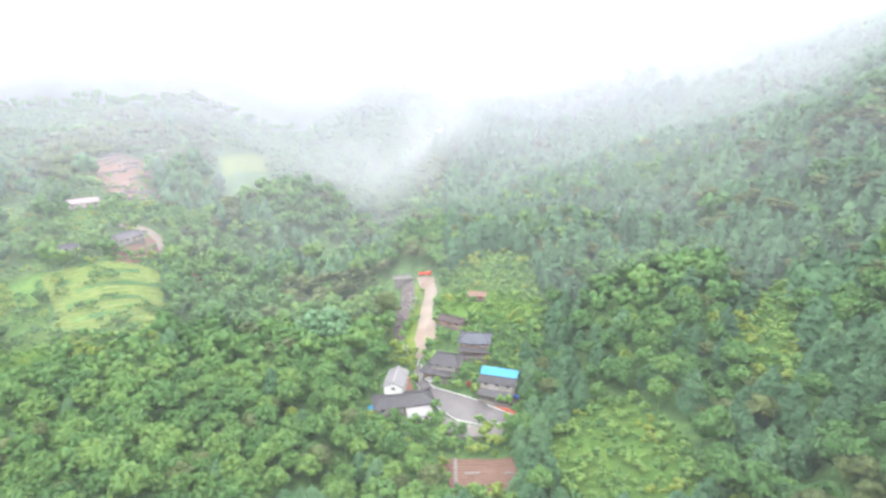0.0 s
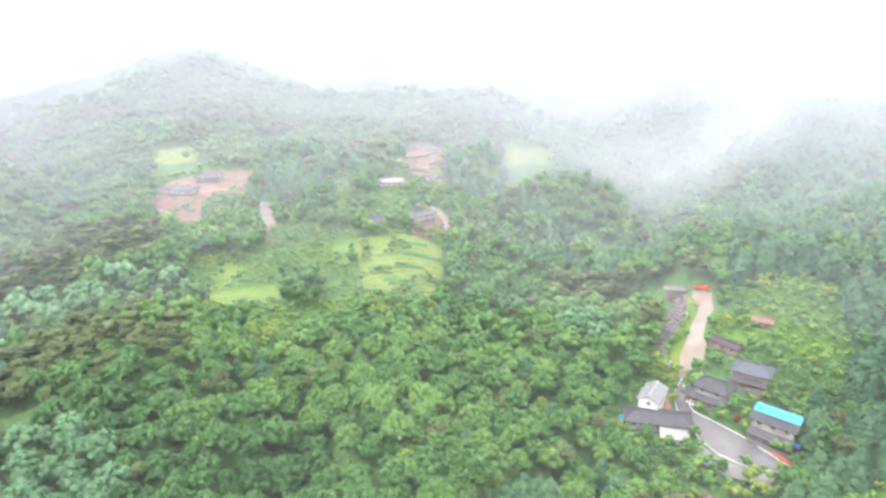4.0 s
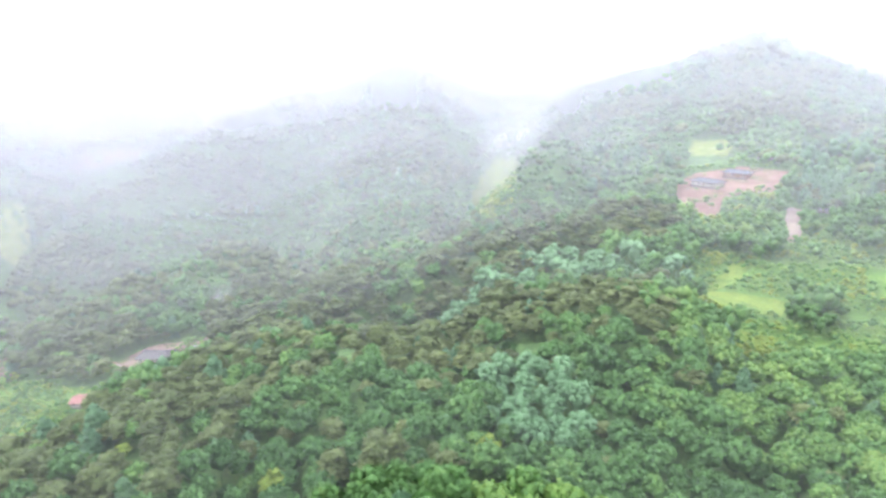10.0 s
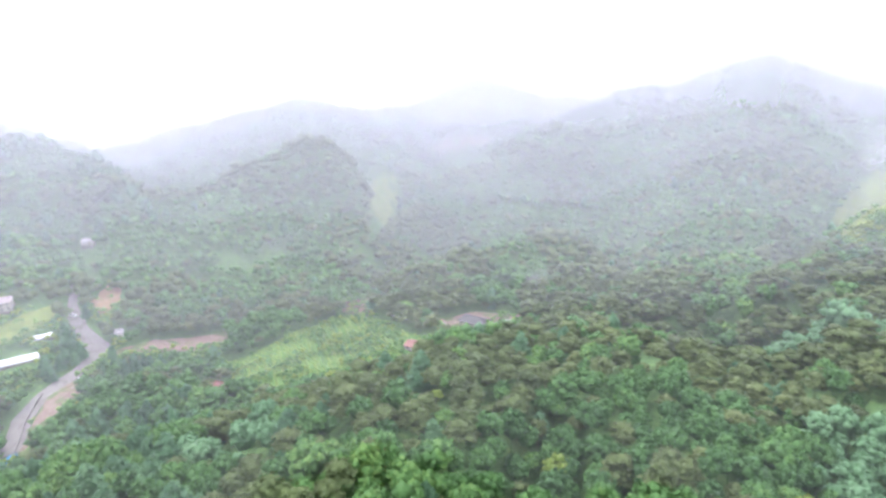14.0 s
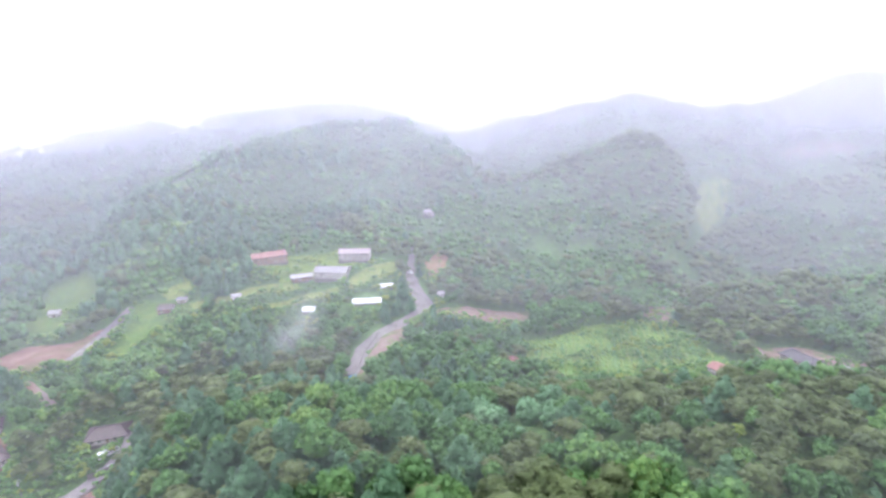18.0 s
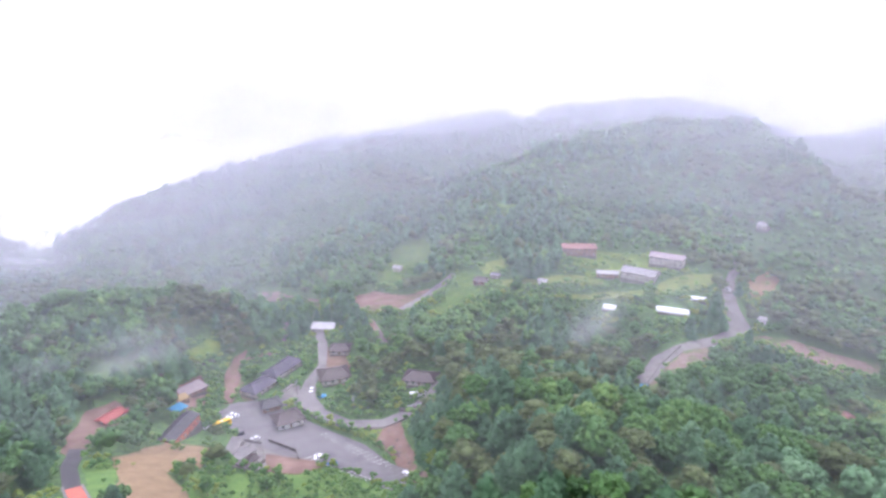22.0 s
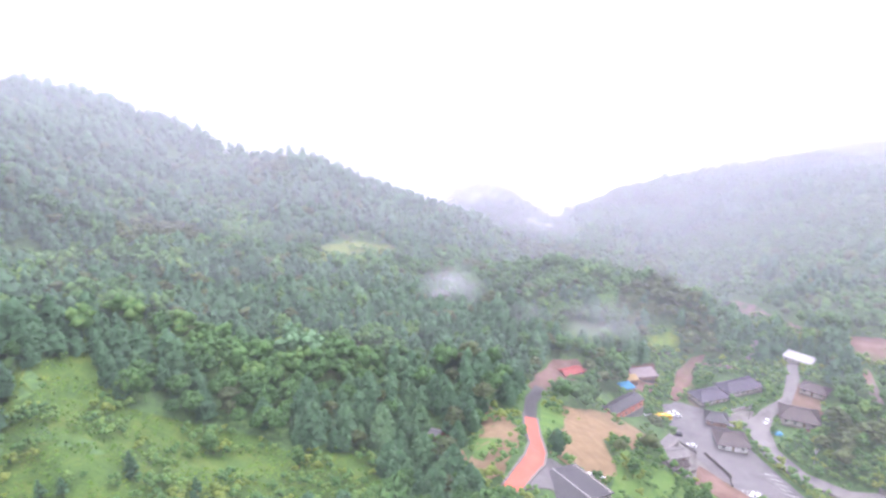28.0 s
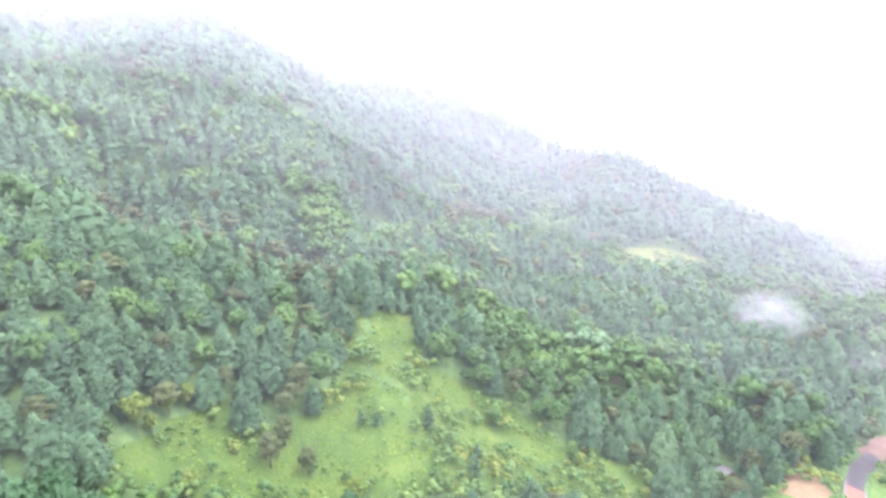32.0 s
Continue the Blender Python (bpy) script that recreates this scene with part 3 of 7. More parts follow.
STREAM_GRAVEL = [(-17.5, -260.7), (-33.7, -259.0), (-36.2, -236.6), (-28.9, -151.9), (-25.3, -153.2), (-27.9, -234.3), (-20.4, -244.9)]
OLD_LANE = [(44.3, -290.6), (50.7, -311.8), (55.7, -323.1), (51.6, -332.5), (35.4, -338.8), (29.4, -340.4), (29.3, -336.6), (48.0, -329.1), (51.3, -322.7), (46.3, -311.4), (39.7, -291.9)]
VALLEY_EARTH = [(61, -531), (38, -501), (17, -445), (-0.2, -407.2), (3.1, -402.1), (32, -472), (59, -518)]
SIDE_PATH = [(-28.3, -368.8), (-31.2, -367.3), (-34.8, -351.3), (-37.8, -334.4), (-33.4, -332.9), (-30.9, -349.0)]
ROADSIDE_GRASS = [(21.4, -278.2), (6.6, -268.4), (-8.9, -259.2), (-24.3, -257.0), (-20.8, -248.7), (3.8, -264.6)]
RED_LANE_BANK = [(99.8, -178.8), (84.9, -171.1), (75.8, -157.3), (68.1, -143.4), (65.4, -127.2), (68.9, -123.7), (78.2, -127.9), (89.7, -156.8)]
LOWER_LOT = [(59.2, -136.8), (59.0, -145.9), (51.1, -158.9), (42.2, -164.9), (34.5, -160.8), (56.6, -123.6)]
GRASS_BANK = [(90.6, -211.0), (88.1, -221.1), (72.5, -199.0), (64.9, -155.5), (75.0, -173.1)]
SHED_PATH = [(110.5, -160.5), (106.2, -158.9), (90.3, -146.1), (73.2, -125.4), (83.9, -131.3), (94.7, -146.3)]
GARDEN = [(93.5, -155.8), (77.3, -148.8), (75.6, -133.6), (81.5, -137.5)]
MEADOW = [(191.8, -56.5), (202.9, -84.0), (172.3, -75.8), (158.9, -94.2), (142.2, -106.4), (127.8, -104.6), (112.3, -94.5), (108.7, -69.4), (110.3, -40.6), (117.5, -10.3), (117.7, 13.3), (125.6, 14.4), (140.2, 4.0), (148.0, -9.6), (137.4, -12.9), (145.3, -32.0), (163.4, -48.7)]
PAVED_STRIP = [(-16.0, 197.1), (-14.4, 198.2), (-11.1, 185.6), (-14.8, 184.5)]
ROAD_YARD = [(2.5, -342.0), (-9.3, -342.2), (-12.7, -316.7), (-10.7, -297.6), (2.9, -298.9), (6.7, -312.0)]
SANDY_COURT = [(25.5, -298.8), (15.6, -302.5), (15.9, -290.1), (24.4, -288.9)]
RUIN_YARD = [(74.3, -278.7), (77.1, -300.5), (68.8, -314.7), (61.3, -294.6), (65.4, -281.7)]
OLD_ROAD = [(54.5, -290.9), (56.9, -319.9), (52.9, -336.4), (46.6, -342.7), (47.9, -320.6), (49.5, -291.8)]
COURT_EARTH = [(29.5, -237.6), (9.0, -233.2), (5.9, -226.5), (15.8, -218.1), (27.7, -219.1)]
FAR_FARM = [(-772, -288), (-840, -252), (-821, -165), (-794, -178), (-815, -255)]
VALLEY_PLOT = [(-124, -433), (-144, -431), (-140, -411), (-121, -413)]
MIDDLE_PLOT = [(-164, -364), (-177, -360), (-200, -358), (-218, -347), (-215, -341), (-193, -353), (-174, -355)]
SLOPE_PLOT = [(-37, -438), (-71, -521), (-99, -560), (-102, -506), (-72, -461), (-54, -426)]
SHELTER_EARTH = [(102.2, -220.8), (107.0, -244.8), (106.8, -263.8), (98.2, -274.7), (90.9, -269.3), (91.8, -255.1), (96.0, -234.7), (93.2, -211.2)]
LOW_MEADOW = [(193.1, -57.2), (198.1, -81.7), (167.8, -78.5), (160.0, -84.0), (136.0, -99.7), (112.2, -133.7), (92.5, -112.0), (141.4, -36.1)]
RIDGE_FIELD = [(303, -287), (299, -333), (284, -356), (274, -343), (274, -298), (287, -280)]
RISING_GREEN = [(-69, -373), (-94, -407), (-106, -429), (-132, -404), (-130, -389), (-102, -378), (-78, -362)]
HILL_GREEN = [(80, -332), (70, -347), (62, -349), (62, -339), (73, -324)]
ORANGE_PLOT = [(-295, -342), (-320, -351), (-319, -337), (-303, -324), (-287, -325)]
YARD_LANE = [(-349, -110), (-350, -105), (-320, -87), (-312, -88)]
FARM_MEADOW = [(-228, 174), (-255, 212), (-267, 270), (-261, 296), (-267, 326), (-272, 400), (-212, 360), (-167, 283), (-182, 254), (-139, 191), (-144, 147), (-171, 158)]
RED_ROAD = [(80.4, -177.5), (71.1, -159.2), (62.9, -145.1), (60.4, -137.4), (60.1, -130.0), (59.9, -120.2)]
DARK_ROAD = [(98.6, -227.3), (91.5, -202.2), (80.1, -175.9)]

# ---- making meshes ----
def mesh_from(name, verts, tris, material, tint=None, smooth=False):
    """A mesh object's data from arrays of points and triangles."""
    verts, tris = np.asarray(verts, np.float32), np.asarray(tris, np.int32)
    me = bpy.data.meshes.new(name)
    me.vertices.add(len(verts))
    me.vertices.foreach_set("co", verts.ravel())
    me.loops.add(tris.size)
    me.loops.foreach_set("vertex_index", tris.ravel())
    me.polygons.add(len(tris))
    me.polygons.foreach_set("loop_start", np.arange(0, tris.size, 3, dtype=np.int32))
    me.polygons.foreach_set("use_smooth", np.full(len(tris), smooth))
    if tint is not None:
        me.attributes.new("tint", "FLOAT", "POINT").data.foreach_set("value", np.asarray(tint, np.float32))
    me.update(calc_edges=True)
    me.materials.append(material)
    return me


def from_bm(name, bm, material):
    me = bpy.data.meshes.new(name)
    bm.to_mesh(me)
    bm.free()
    me.materials.append(material)
    return me


def part(name, bm, material, parent, label=""):
    """One mesh object under a thing or under a part."""
    ob = new(name, from_bm(name, bm, material))
    ob.parent = parent
    return tagged(ob, label)


def thing(name, m, label, category, group=""):
    ob = new(name)
    ob.empty_display_size = 0.5
    ob.matrix_world = m
    return tagged(ob, label, category, group)


def on_ground(x, y, turn=0.0, up=0.0):
    return pose(x, y, float(ground(x, y)) + up, 0, 0, turn)


def draped(poly, up=0.25, step=5.0, ragged=0.0, skirt=0.8):
    """A patch that lies on the ground inside an outline, with edges that go down into it."""
    pts = [Vector((x, y, 0)) for x, y in poly]
    line = []
    for a, b in zip(pts, pts[1:] + pts[:1]):
        n = max(1, int((b - a).length / step))
        line += [a.lerp(b, k / n) for k in range(n)]
    if ragged:
        line = [p + Vector((random.uniform(-1, 1), random.uniform(-1, 1), 0)) * ragged for p in line]
    bm = bmesh.new()
    face = bm.faces.new([bm.verts.new(p) for p in line])
    if face.normal.z < 0 or face.calc_area() and sum(a.x * b.y - a.y * b.x for a, b in zip(line, line[1:] + line[:1])) < 0:
        bmesh.ops.reverse_faces(bm, faces=[face])
    bmesh.ops.triangulate(bm, faces=bm.faces[:])
    xs, ys = [p.x for p in line], [p.y for p in line]
    for axis, values in ((Vector((1, 0, 0)), xs), (Vector((0, 1, 0)), ys)):
        k = math.floor(min(values) / step) + 1
        while k * step < max(values):
            bmesh.ops.bisect_plane(bm, geom=bm.verts[:] + bm.edges[:] + bm.faces[:], plane_co=axis * k * step, plane_no=axis)
            k += 1
    rim = [e for e in bm.edges if e.is_boundary]
    low = bmesh.ops.extrude_edge_only(bm, edges=rim)["geom"]
    low = {v for v in low if isinstance(v, bmesh.types.BMVert)}
    heights = ground([v.co.x for v in bm.verts], [v.co.y for v in bm.verts])
    for v, z in zip(bm.verts, heights):
        v.co.z = z + (up - skirt if v in low else up)
    bmesh.ops.recalc_face_normals(bm, faces=bm.faces[:])
    return bm


def patch(name, poly, material, label, category, up=0.25, ragged=0.0, step=5.0):
    ob = new(name, from_bm(name, draped(poly, up, step, ragged), material))
    return tagged(ob, label, category, kind="structure")


def strip(points, width, ends=None):
    """The outline of a way of a given width along a line."""
    pts = [Vector((x, y)) for x, y in points]
    left, right = [], []
    for i, p in enumerate(pts):
        d = (pts[min(i + 1, len(pts) - 1)] - pts[max(i - 1, 0)]).normalized()
        w = width / 2 if ends is None else (ends[0] + (ends[1] - ends[0]) * i / (len(pts) - 1)) / 2
        n = Vector((-d.y, d.x)) * w
        left.append((p.x + n.x, p.y + n.y))
        right.append((p.x - n.x, p.y - n.y))
    return left + right[::-1]


def inside(x, y, poly):
    """Which places of the plan lie inside an outline."""
    x, y = np.asarray(x, float), np.asarray(y, float)
    hit = np.zeros(x.shape, bool)
    for (ax, ay), (bx, by) in zip(poly, poly[1:] + poly[:1]):
        if ay != by:
            hit ^= ((ay > y) != (by > y)) & (x < (bx - ax) * (y - ay) / (by - ay) + ax)
    return hit


# ---- the ground: one sheet to the horizon ----
ring = np.arange(RINGS - 1)[:, None] * SPOKES
turn_a, turn_b = np.arange(SPOKES)[None], (np.arange(SPOKES)[None] + 1) % SPOKES
quad = np.stack([ring + turn_a, ring + SPOKES + turn_a, ring + SPOKES + turn_b, ring + turn_b], -1).reshape(-1, 4)
centre = RINGS * SPOKES
cap = np.stack([np.full(SPOKES, centre), np.arange(SPOKES), turn_b[0]], -1)
ground_v = np.vstack([np.stack([GX, GY, GZ], -1).reshape(-1, 3), [[0, 0, GZ[0].mean()]]])
ground_f = np.vstack([quad[:, [0, 1, 2]], quad[:, [0, 2, 3]], cap])
tagged(new("ground", mesh_from("ground", ground_v, ground_f, FLOOR, smooth=True)), "green wooded hillsides and valley floors after rain", "ground", kind="structure")

# ---- fields, roads and yards ----
CLEARINGS = [PLAZA, APRON, BROWN_PLOT, YARD, DIRT_ROAD, STREAM_BED, VERGE, UPPER_MEADOW, TERRACE_FIELD, FARM_YARD, STEPPED_PLOTS,
             EARTHWORKS, DIRT_TRACK, GRASS_FIELD, GRASS_PLOT, GRASS_PATH, HIGH_FIELD, KNOLL_FIELD, FARM_LANE, KNOLL_PATH,
             RICE_FIELD, HOUSE_YARD, RED_BANK, PLANTATION, FAR_CLEARING, COUNTRY_ROAD, ROADSIDE_EARTH, SHOULDER, FAR_FARM, VALLEY_PLOT, MIDDLE_PLOT, PAVED_STRIP, ROAD_YARD, SANDY_COURT, RUIN_YARD, OLD_ROAD, COURT_EARTH, SHELTER_EARTH,
             YELLOW_FIELD, VALLEY_FIELD, BENDING_ROAD, EARTH_CUT, GREEN_SLOPE, PARKING, VILLAGE_ROAD, LOT_LANE, BACK_LANE,
             VILLAGE_YARD, TEMPLE_YARD, STUBBLE_FIELD, STREAM_GRAVEL, ROADSIDE_GRASS, RED_LANE_BANK, LOWER_LOT, GRASS_BANK,
             SHED_PATH, GARDEN, OLD_LANE, VALLEY_EARTH, SIDE_PATH, LOT_GRASS, VINE_BANK, VINE_GULLY, MEADOW, LOW_MEADOW, RIDGE_FIELD, SLOPE_PLOT, RISING_GREEN, HILL_GREEN, ORANGE_PLOT, YARD_LANE, SCHOOL_YARD, strip(RED_ROAD, 12), strip(DARK_ROAD, 12)]
WILD = [UPPER_MEADOW, TERRACE_FIELD, STEPPED_PLOTS, EARTHWORKS, GRASS_FIELD, GRASS_PLOT, HIGH_FIELD, KNOLL_FIELD, RICE_FIELD, RED_BANK, PLANTATION,
        FAR_CLEARING, FAR_FARM, VALLEY_PLOT, MIDDLE_PLOT, YELLOW_FIELD, VALLEY_FIELD, EARTH_CUT, GREEN_SLOPE, STUBBLE_FIELD, VINE_BANK, VINE_GULLY, MEADOW, LOW_MEADOW, RIDGE_FIELD, SLOPE_PLOT, RISING_GREEN, HILL_GREEN, ORANGE_PLOT, SCHOOL_YARD]
PATCHES = (
    ("pavement", PLAZA, ASPHALT, "wet grey asphalt square between the houses", "square", 0.32, 0),
    ("pavement", APRON, CONCRETE, "pale concrete apron below the asphalt square", "pavement", 0.26, 0),
    ("field", BROWN_PLOT, BROWN_SOIL, "dug brown vegetable plot with bare soil", "field", 0.25, 0.5),
    ("road", DIRT_ROAD, DIRT, "sandy dirt road running up to the bridge", "road", 0.3, 0.5),
    ("stream_bed", STREAM_BED, ROCK, "stony stream bed beside the dirt road", "stream", 0.15, 0.8),
    ("verge", VERGE, GRASS, "grass verge between stream and road", "verge", 0.2, 0.4),
    ("meadow", UPPER_MEADOW, PADDY, "bright green overgrown meadow above the houses", "meadow", 0.2, 1.5),
    ("field", TERRACE_FIELD, FIELD, "yellow-green terraced field with crop rows", "field", 0.25, 1.0),
    ("ground_yard", FARM_YARD, BROWN_SOIL, "bare brown earth yard of a farmhouse", "yard", 0.2, 1.0),
    ("field", STEPPED_PLOTS, BARE_EARTH, "brown stepped plots cut into the slope", "field", 0.2, 1.0),
    ("ground_yard", EARTHWORKS, BARE_EARTH, "reddish bare earth of a building site", "earthworks", 0.2, 1.5),
    ("track", DIRT_TRACK, DIRT, "sandy track up the slope", "track", 0.25, 0.5),
    ("field", GRASS_FIELD, GRASS, "bright green grass field among trees", "field", 0.2, 1.0),
    ("field", GRASS_PLOT, GRASS, "small bright green plot in the wood", "field", 0.2, 1.0),
    ("track", GRASS_PATH, GRASS, "grassy track through the trees", "track", 0.2, 0.8),
    ("field", HIGH_FIELD, FIELD, "pale green field high on the slope", "field", 0.2, 1.5),
    ("field", KNOLL_FIELD, FIELD, "pale yellow-green field behind the knoll", "field", 0.2, 1.5),
    ("track", FARM_LANE, DIRT, "orange earth lane beside the farmhouse", "track", 0.35, 0.3),
    ("track", KNOLL_PATH, RED_EARTH, "red earth path at the foot of the knoll", "track", 0.25, 0.4),
    ("field", RICE_FIELD, PADDY, "bright green terraced fields in the side valley", "field", 0.2, 1.0),
    ("ground_yard", HOUSE_YARD, PATCHY_EARTH, "bare earth yard round a dark-roofed house", "yard", 0.2, 1.0),
    ("bank", RED_BANK, PATCHY_EARTH, "red earth bank above the fields", "bank", 0.25, 1.0),
    ("field", PLANTATION, FIELD, "pale green young plantation on the far slope", "field", 0.2, 2.0),
    ("field", FAR_CLEARING, FIELD, "pale clearing between two far hills", "field", 0.2, 2.0),
    ("road", COUNTRY_ROAD, CONCRETE, "pale grey country road winding up the valley", "road", 0.4, 0),
    ("bank", ROADSIDE_EARTH, PATCHY_EARTH, "bare sandy earth beside the country road", "bank", 0.3, 0.8),
    ("bank", SHOULDER, PATCHY_EARTH, "reddish earth shoulder by the road bend", "bank", 0.25, 1.5),
    ("field", FAR_FARM, PATCHY_EARTH, "pale farm clearing in the far side valley", "field", 0.25, 2.0),
    ("field", VALLEY_PLOT, FIELD, "small yellow-green valley plot", "field", 0.25, 1.0),
    ("field", MIDDLE_PLOT, FIELD, "narrow yellow-green plot among trees", "field", 0.25, 1.0),
    ("pavement", PAVED_STRIP, PALE_BRICK, "pinkish brick paving beside the white house", "pavement", 0.28, 0),
    ("ground_yard", ROAD_YARD, BARE_EARTH, "pinkish bare yard beside the village road", "yard", 0.24, 0.8),
    ("ground_yard", SANDY_COURT, CONCRETE, "pale court behind the car park", "yard", 0.3, 0.2),
    ("ground_yard", RUIN_YARD, BARE_EARTH, "pinkish bare yard of a ruined house", "yard", 0.26, 0.8),
    ("road", OLD_ROAD, BARE_EARTH, "reddish earth lane between the houses", "road", 0.3, 0.5),
    ("bank", SHELTER_EARTH, BARE_EARTH, "reddish bare bank round a red-roofed shelter", "bank", 0.24, 1.0),
    ("ground_yard", COURT_EARTH, BARE_EARTH, "bare earth beside the walled court", "yard", 0.36, 0.4),
    ("field", YELLOW_FIELD, FIELD, "yellow-green field beside the country road", "field", 0.25, 1.0),
    ("field", VALLEY_FIELD, FIELD, "pale green field in the valley", "field", 0.25, 1.0),
    ("road", BENDING_ROAD, CONCRETE, "pale concrete road climbing past an earth cut", "road", 0.4, 0),
    ("bank", EARTH_CUT, BARE_EARTH, "red-brown cut bank beside the climbing road", "bank", 0.25, 1.0),
    ("field", GREEN_SLOPE, PADDY, "bright green crop rows on a gentle slope", "field", 0.2, 1.0),
    ("car_park", PARKING, ASPHALT, "large grey asphalt car park with white bay lines", "car park", 0.3, 0),
    ("road", VILLAGE_ROAD, PALE_ASPHALT, "pale grey asphalt road curving through the village", "road", 0.42, 0),
    ("road", LOT_LANE, ASPHALT, "asphalt lane into the car park", "road", 0.36, 0),
    ("road", BACK_LANE, CONCRETE, "pale lane at the back of the village", "road", 0.35, 0),
    ("ground_yard", TEMPLE_YARD, CONCRETE, "sandy yard of a walled compound", "yard", 0.22, 0.4),
    ("field", STUBBLE_FIELD, STUBBLE, "tan stubble field above the car park", "field", 0.25, 1.5),
    ("stream_bed", STREAM_GRAVEL, BARE_EARTH, "red-brown gully below the car park", "gully", 0.2, 1.0),
    ("meadow", VINE_BANK, PADDY, "bright green vine-covered bank below the wood", "meadow", 0.2, 1.5),
    ("meadow", VINE_GULLY, PADDY, "bright green overgrown gully in the wood", "meadow", 0.2, 1.5),
    ("track", OLD_LANE, PATCHY_EARTH, "reddish earth lane behind the car park", "track", 0.25, 0.6),
    ("bank", VALLEY_EARTH, PATCHY_EARTH, "reddish bare earth along the valley stream", "bank", 0.25, 1.0),
    ("track", SIDE_PATH, DIRT, "pale path on the wooded slope", "track", 0.25, 0.4),
    ("verge", LOT_GRASS, PADDY, "green slope below the car park", "verge", 0.14, 0.8),
    ("verge", ROADSIDE_GRASS, GRASS, "grass strip between road and car park", "verge", 0.25, 0.3),
    ("bank", RED_LANE_BANK, STUBBLE, "tan dry bank beside the red lane", "bank", 0.2, 1.0),
    ("pavement", LOWER_LOT, ASPHALT, "grey paved court beside the red lane", "court", 0.3, 0),
    ("verge", GRASS_BANK, PADDY, "bright green bank beside the lane", "verge", 0.2, 0.6),
    ("track", SHED_PATH, RED_EARTH, "red earth path to a small shed", "track", 0.22, 0.5),
    ("field", GARDEN, PADDY, "small bright green garden plot", "garden", 0.22, 0.5),
    ("meadow", MEADOW, ROUGH_GRASS, "bright green hillside meadow with young trees", "meadow", 0.2, 1.2),
    ("meadow", LOW_MEADOW, ROUGH_GRASS, "yellow-green meadow at the wood's edge", "meadow", 0.16, 1.2),
    ("field", RIDGE_FIELD, FIELD, "pale yellow field on the far shoulder", "field", 0.2, 2.0),
    ("meadow", FARM_MEADOW, PADDY, "bright green rough meadow between the farm plots", "meadow", 0.08, 2.0),
    ("field", SLOPE_PLOT, ROUGH_GRASS, "pale green clearing on the mountain's foot", "field", 0.3, 2.0),
    ("field", RISING_GREEN, ROUGH_GRASS, "bright green slope beside the climbing road", "field", 0.3, 1.5),
    ("field", HILL_GREEN, GRASS, "small bright green clearing behind the village", "field", 0.3, 1.0),
    ("ground_yard", SCHOOL_YARD, GRASS, "lawns and plots round the valley halls", "yard", 0.14, 1.5),
    ("field", ORANGE_PLOT, STUBBLE, "orange-tan plot beside the country road", "field", 0.3, 1.0),
    ("track", YARD_LANE, DIRT, "pale sandy lane beside the valley house", "track", 0.4, 0.3),
    ("road", strip(DARK_ROAD, 5.0), DARK_ASPHALT, "dark new asphalt at the top of the lane", "road", 0.32, 0),
    ("road", strip(RED_ROAD, 5.2), RED_PAVING, "bright red paved lane", "road", 0.36, 0),
)
for name, outline, material, label, category, up, ragged in PATCHES:
    patch(name, outline, material, label, category, up, ragged)

HARD = [SHOULDER, ROADSIDE_EARTH, YARD_LANE, SHELTER_EARTH, PAVED_STRIP, ROAD_YARD, SANDY_COURT, RUIN_YARD, OLD_ROAD, COURT_EARTH, PLAZA, APRON, BROWN_PLOT, DIRT_ROAD, STREAM_BED, DIRT_TRACK, FARM_LANE, COUNTRY_ROAD,
        BENDING_ROAD, EARTH_CUT, PARKING, VILLAGE_ROAD, LOT_LANE, BACK_LANE, TEMPLE_YARD, LOWER_LOT, SHED_PATH, OLD_LANE, SIDE_PATH, STREAM_GRAVEL, VALLEY_EARTH,
        GRASS_FIELD, strip(RED_ROAD, 7), strip(DARK_ROAD, 7)]

SILVER_GROVES = [(x, y, r) for (x, y), r in zip([(-133.5, 62.0), (-148.0, 64.5), (-51.6, 230.1), (-243.5, 74.4), (-252.1, 141.3), (-239.9, 155.3), (-222.1, 171.1), (-255, 86), (-252, 105), (-263.4, 73.1), (-264.5, 134.4), (-272.2, 131.6), (-116.3, -96.7), (173.9, -148.7)], (15, 14, 12, 9, 11, 11, 8, 9, 9, 12, 11, 11, 12, 10))]
LIME_SHRUBS = [(130, 10, 5)]
MIST = ((110, 0.055, 0.05), (240, 0.068, 0.072), (320, 0.08, 0.10), (400, 0.105, 0.14), (480, 0.12, 0.17), (560, 0.14, 0.20), (640, 0.16, 0.25), (730, 0.18, 0.31), (820, 0.2, 0.38), (900, 0.26, 0.44), (980, 0.34, 0.5))

# ---- woods ----
def unit(rng, n):
    v = rng.normal(size=(n, 3))
    return v / np.linalg.norm(v, axis=1)[:, None]


def leaf_quads(rng, centres, normals, sizes, spread=0.5):
    """Small leafy clumps as folded diamonds that face roughly outwards."""
    n = normals + rng.normal(size=normals.shape) * spread
    n /= np.linalg.norm(n, axis=1)[:, None]
    u = np.cross(n, unit(rng, len(n)))
    u /= np.linalg.norm(u, axis=1)[:, None] + 1e-9
    w = np.cross(n, u)
    s = sizes[:, None]
    verts = np.stack([centres + u * s, centres + w * s * 0.8 - n * s * 0.25, centres - u * s, centres - w * s * 0.8 - n * s * 0.25], 1)
    k = np.arange(len(n))[:, None] * 4
    tris = np.concatenate([k + [0, 1, 2], k + [0, 2, 3]])
    return verts.reshape(-1, 3), tris


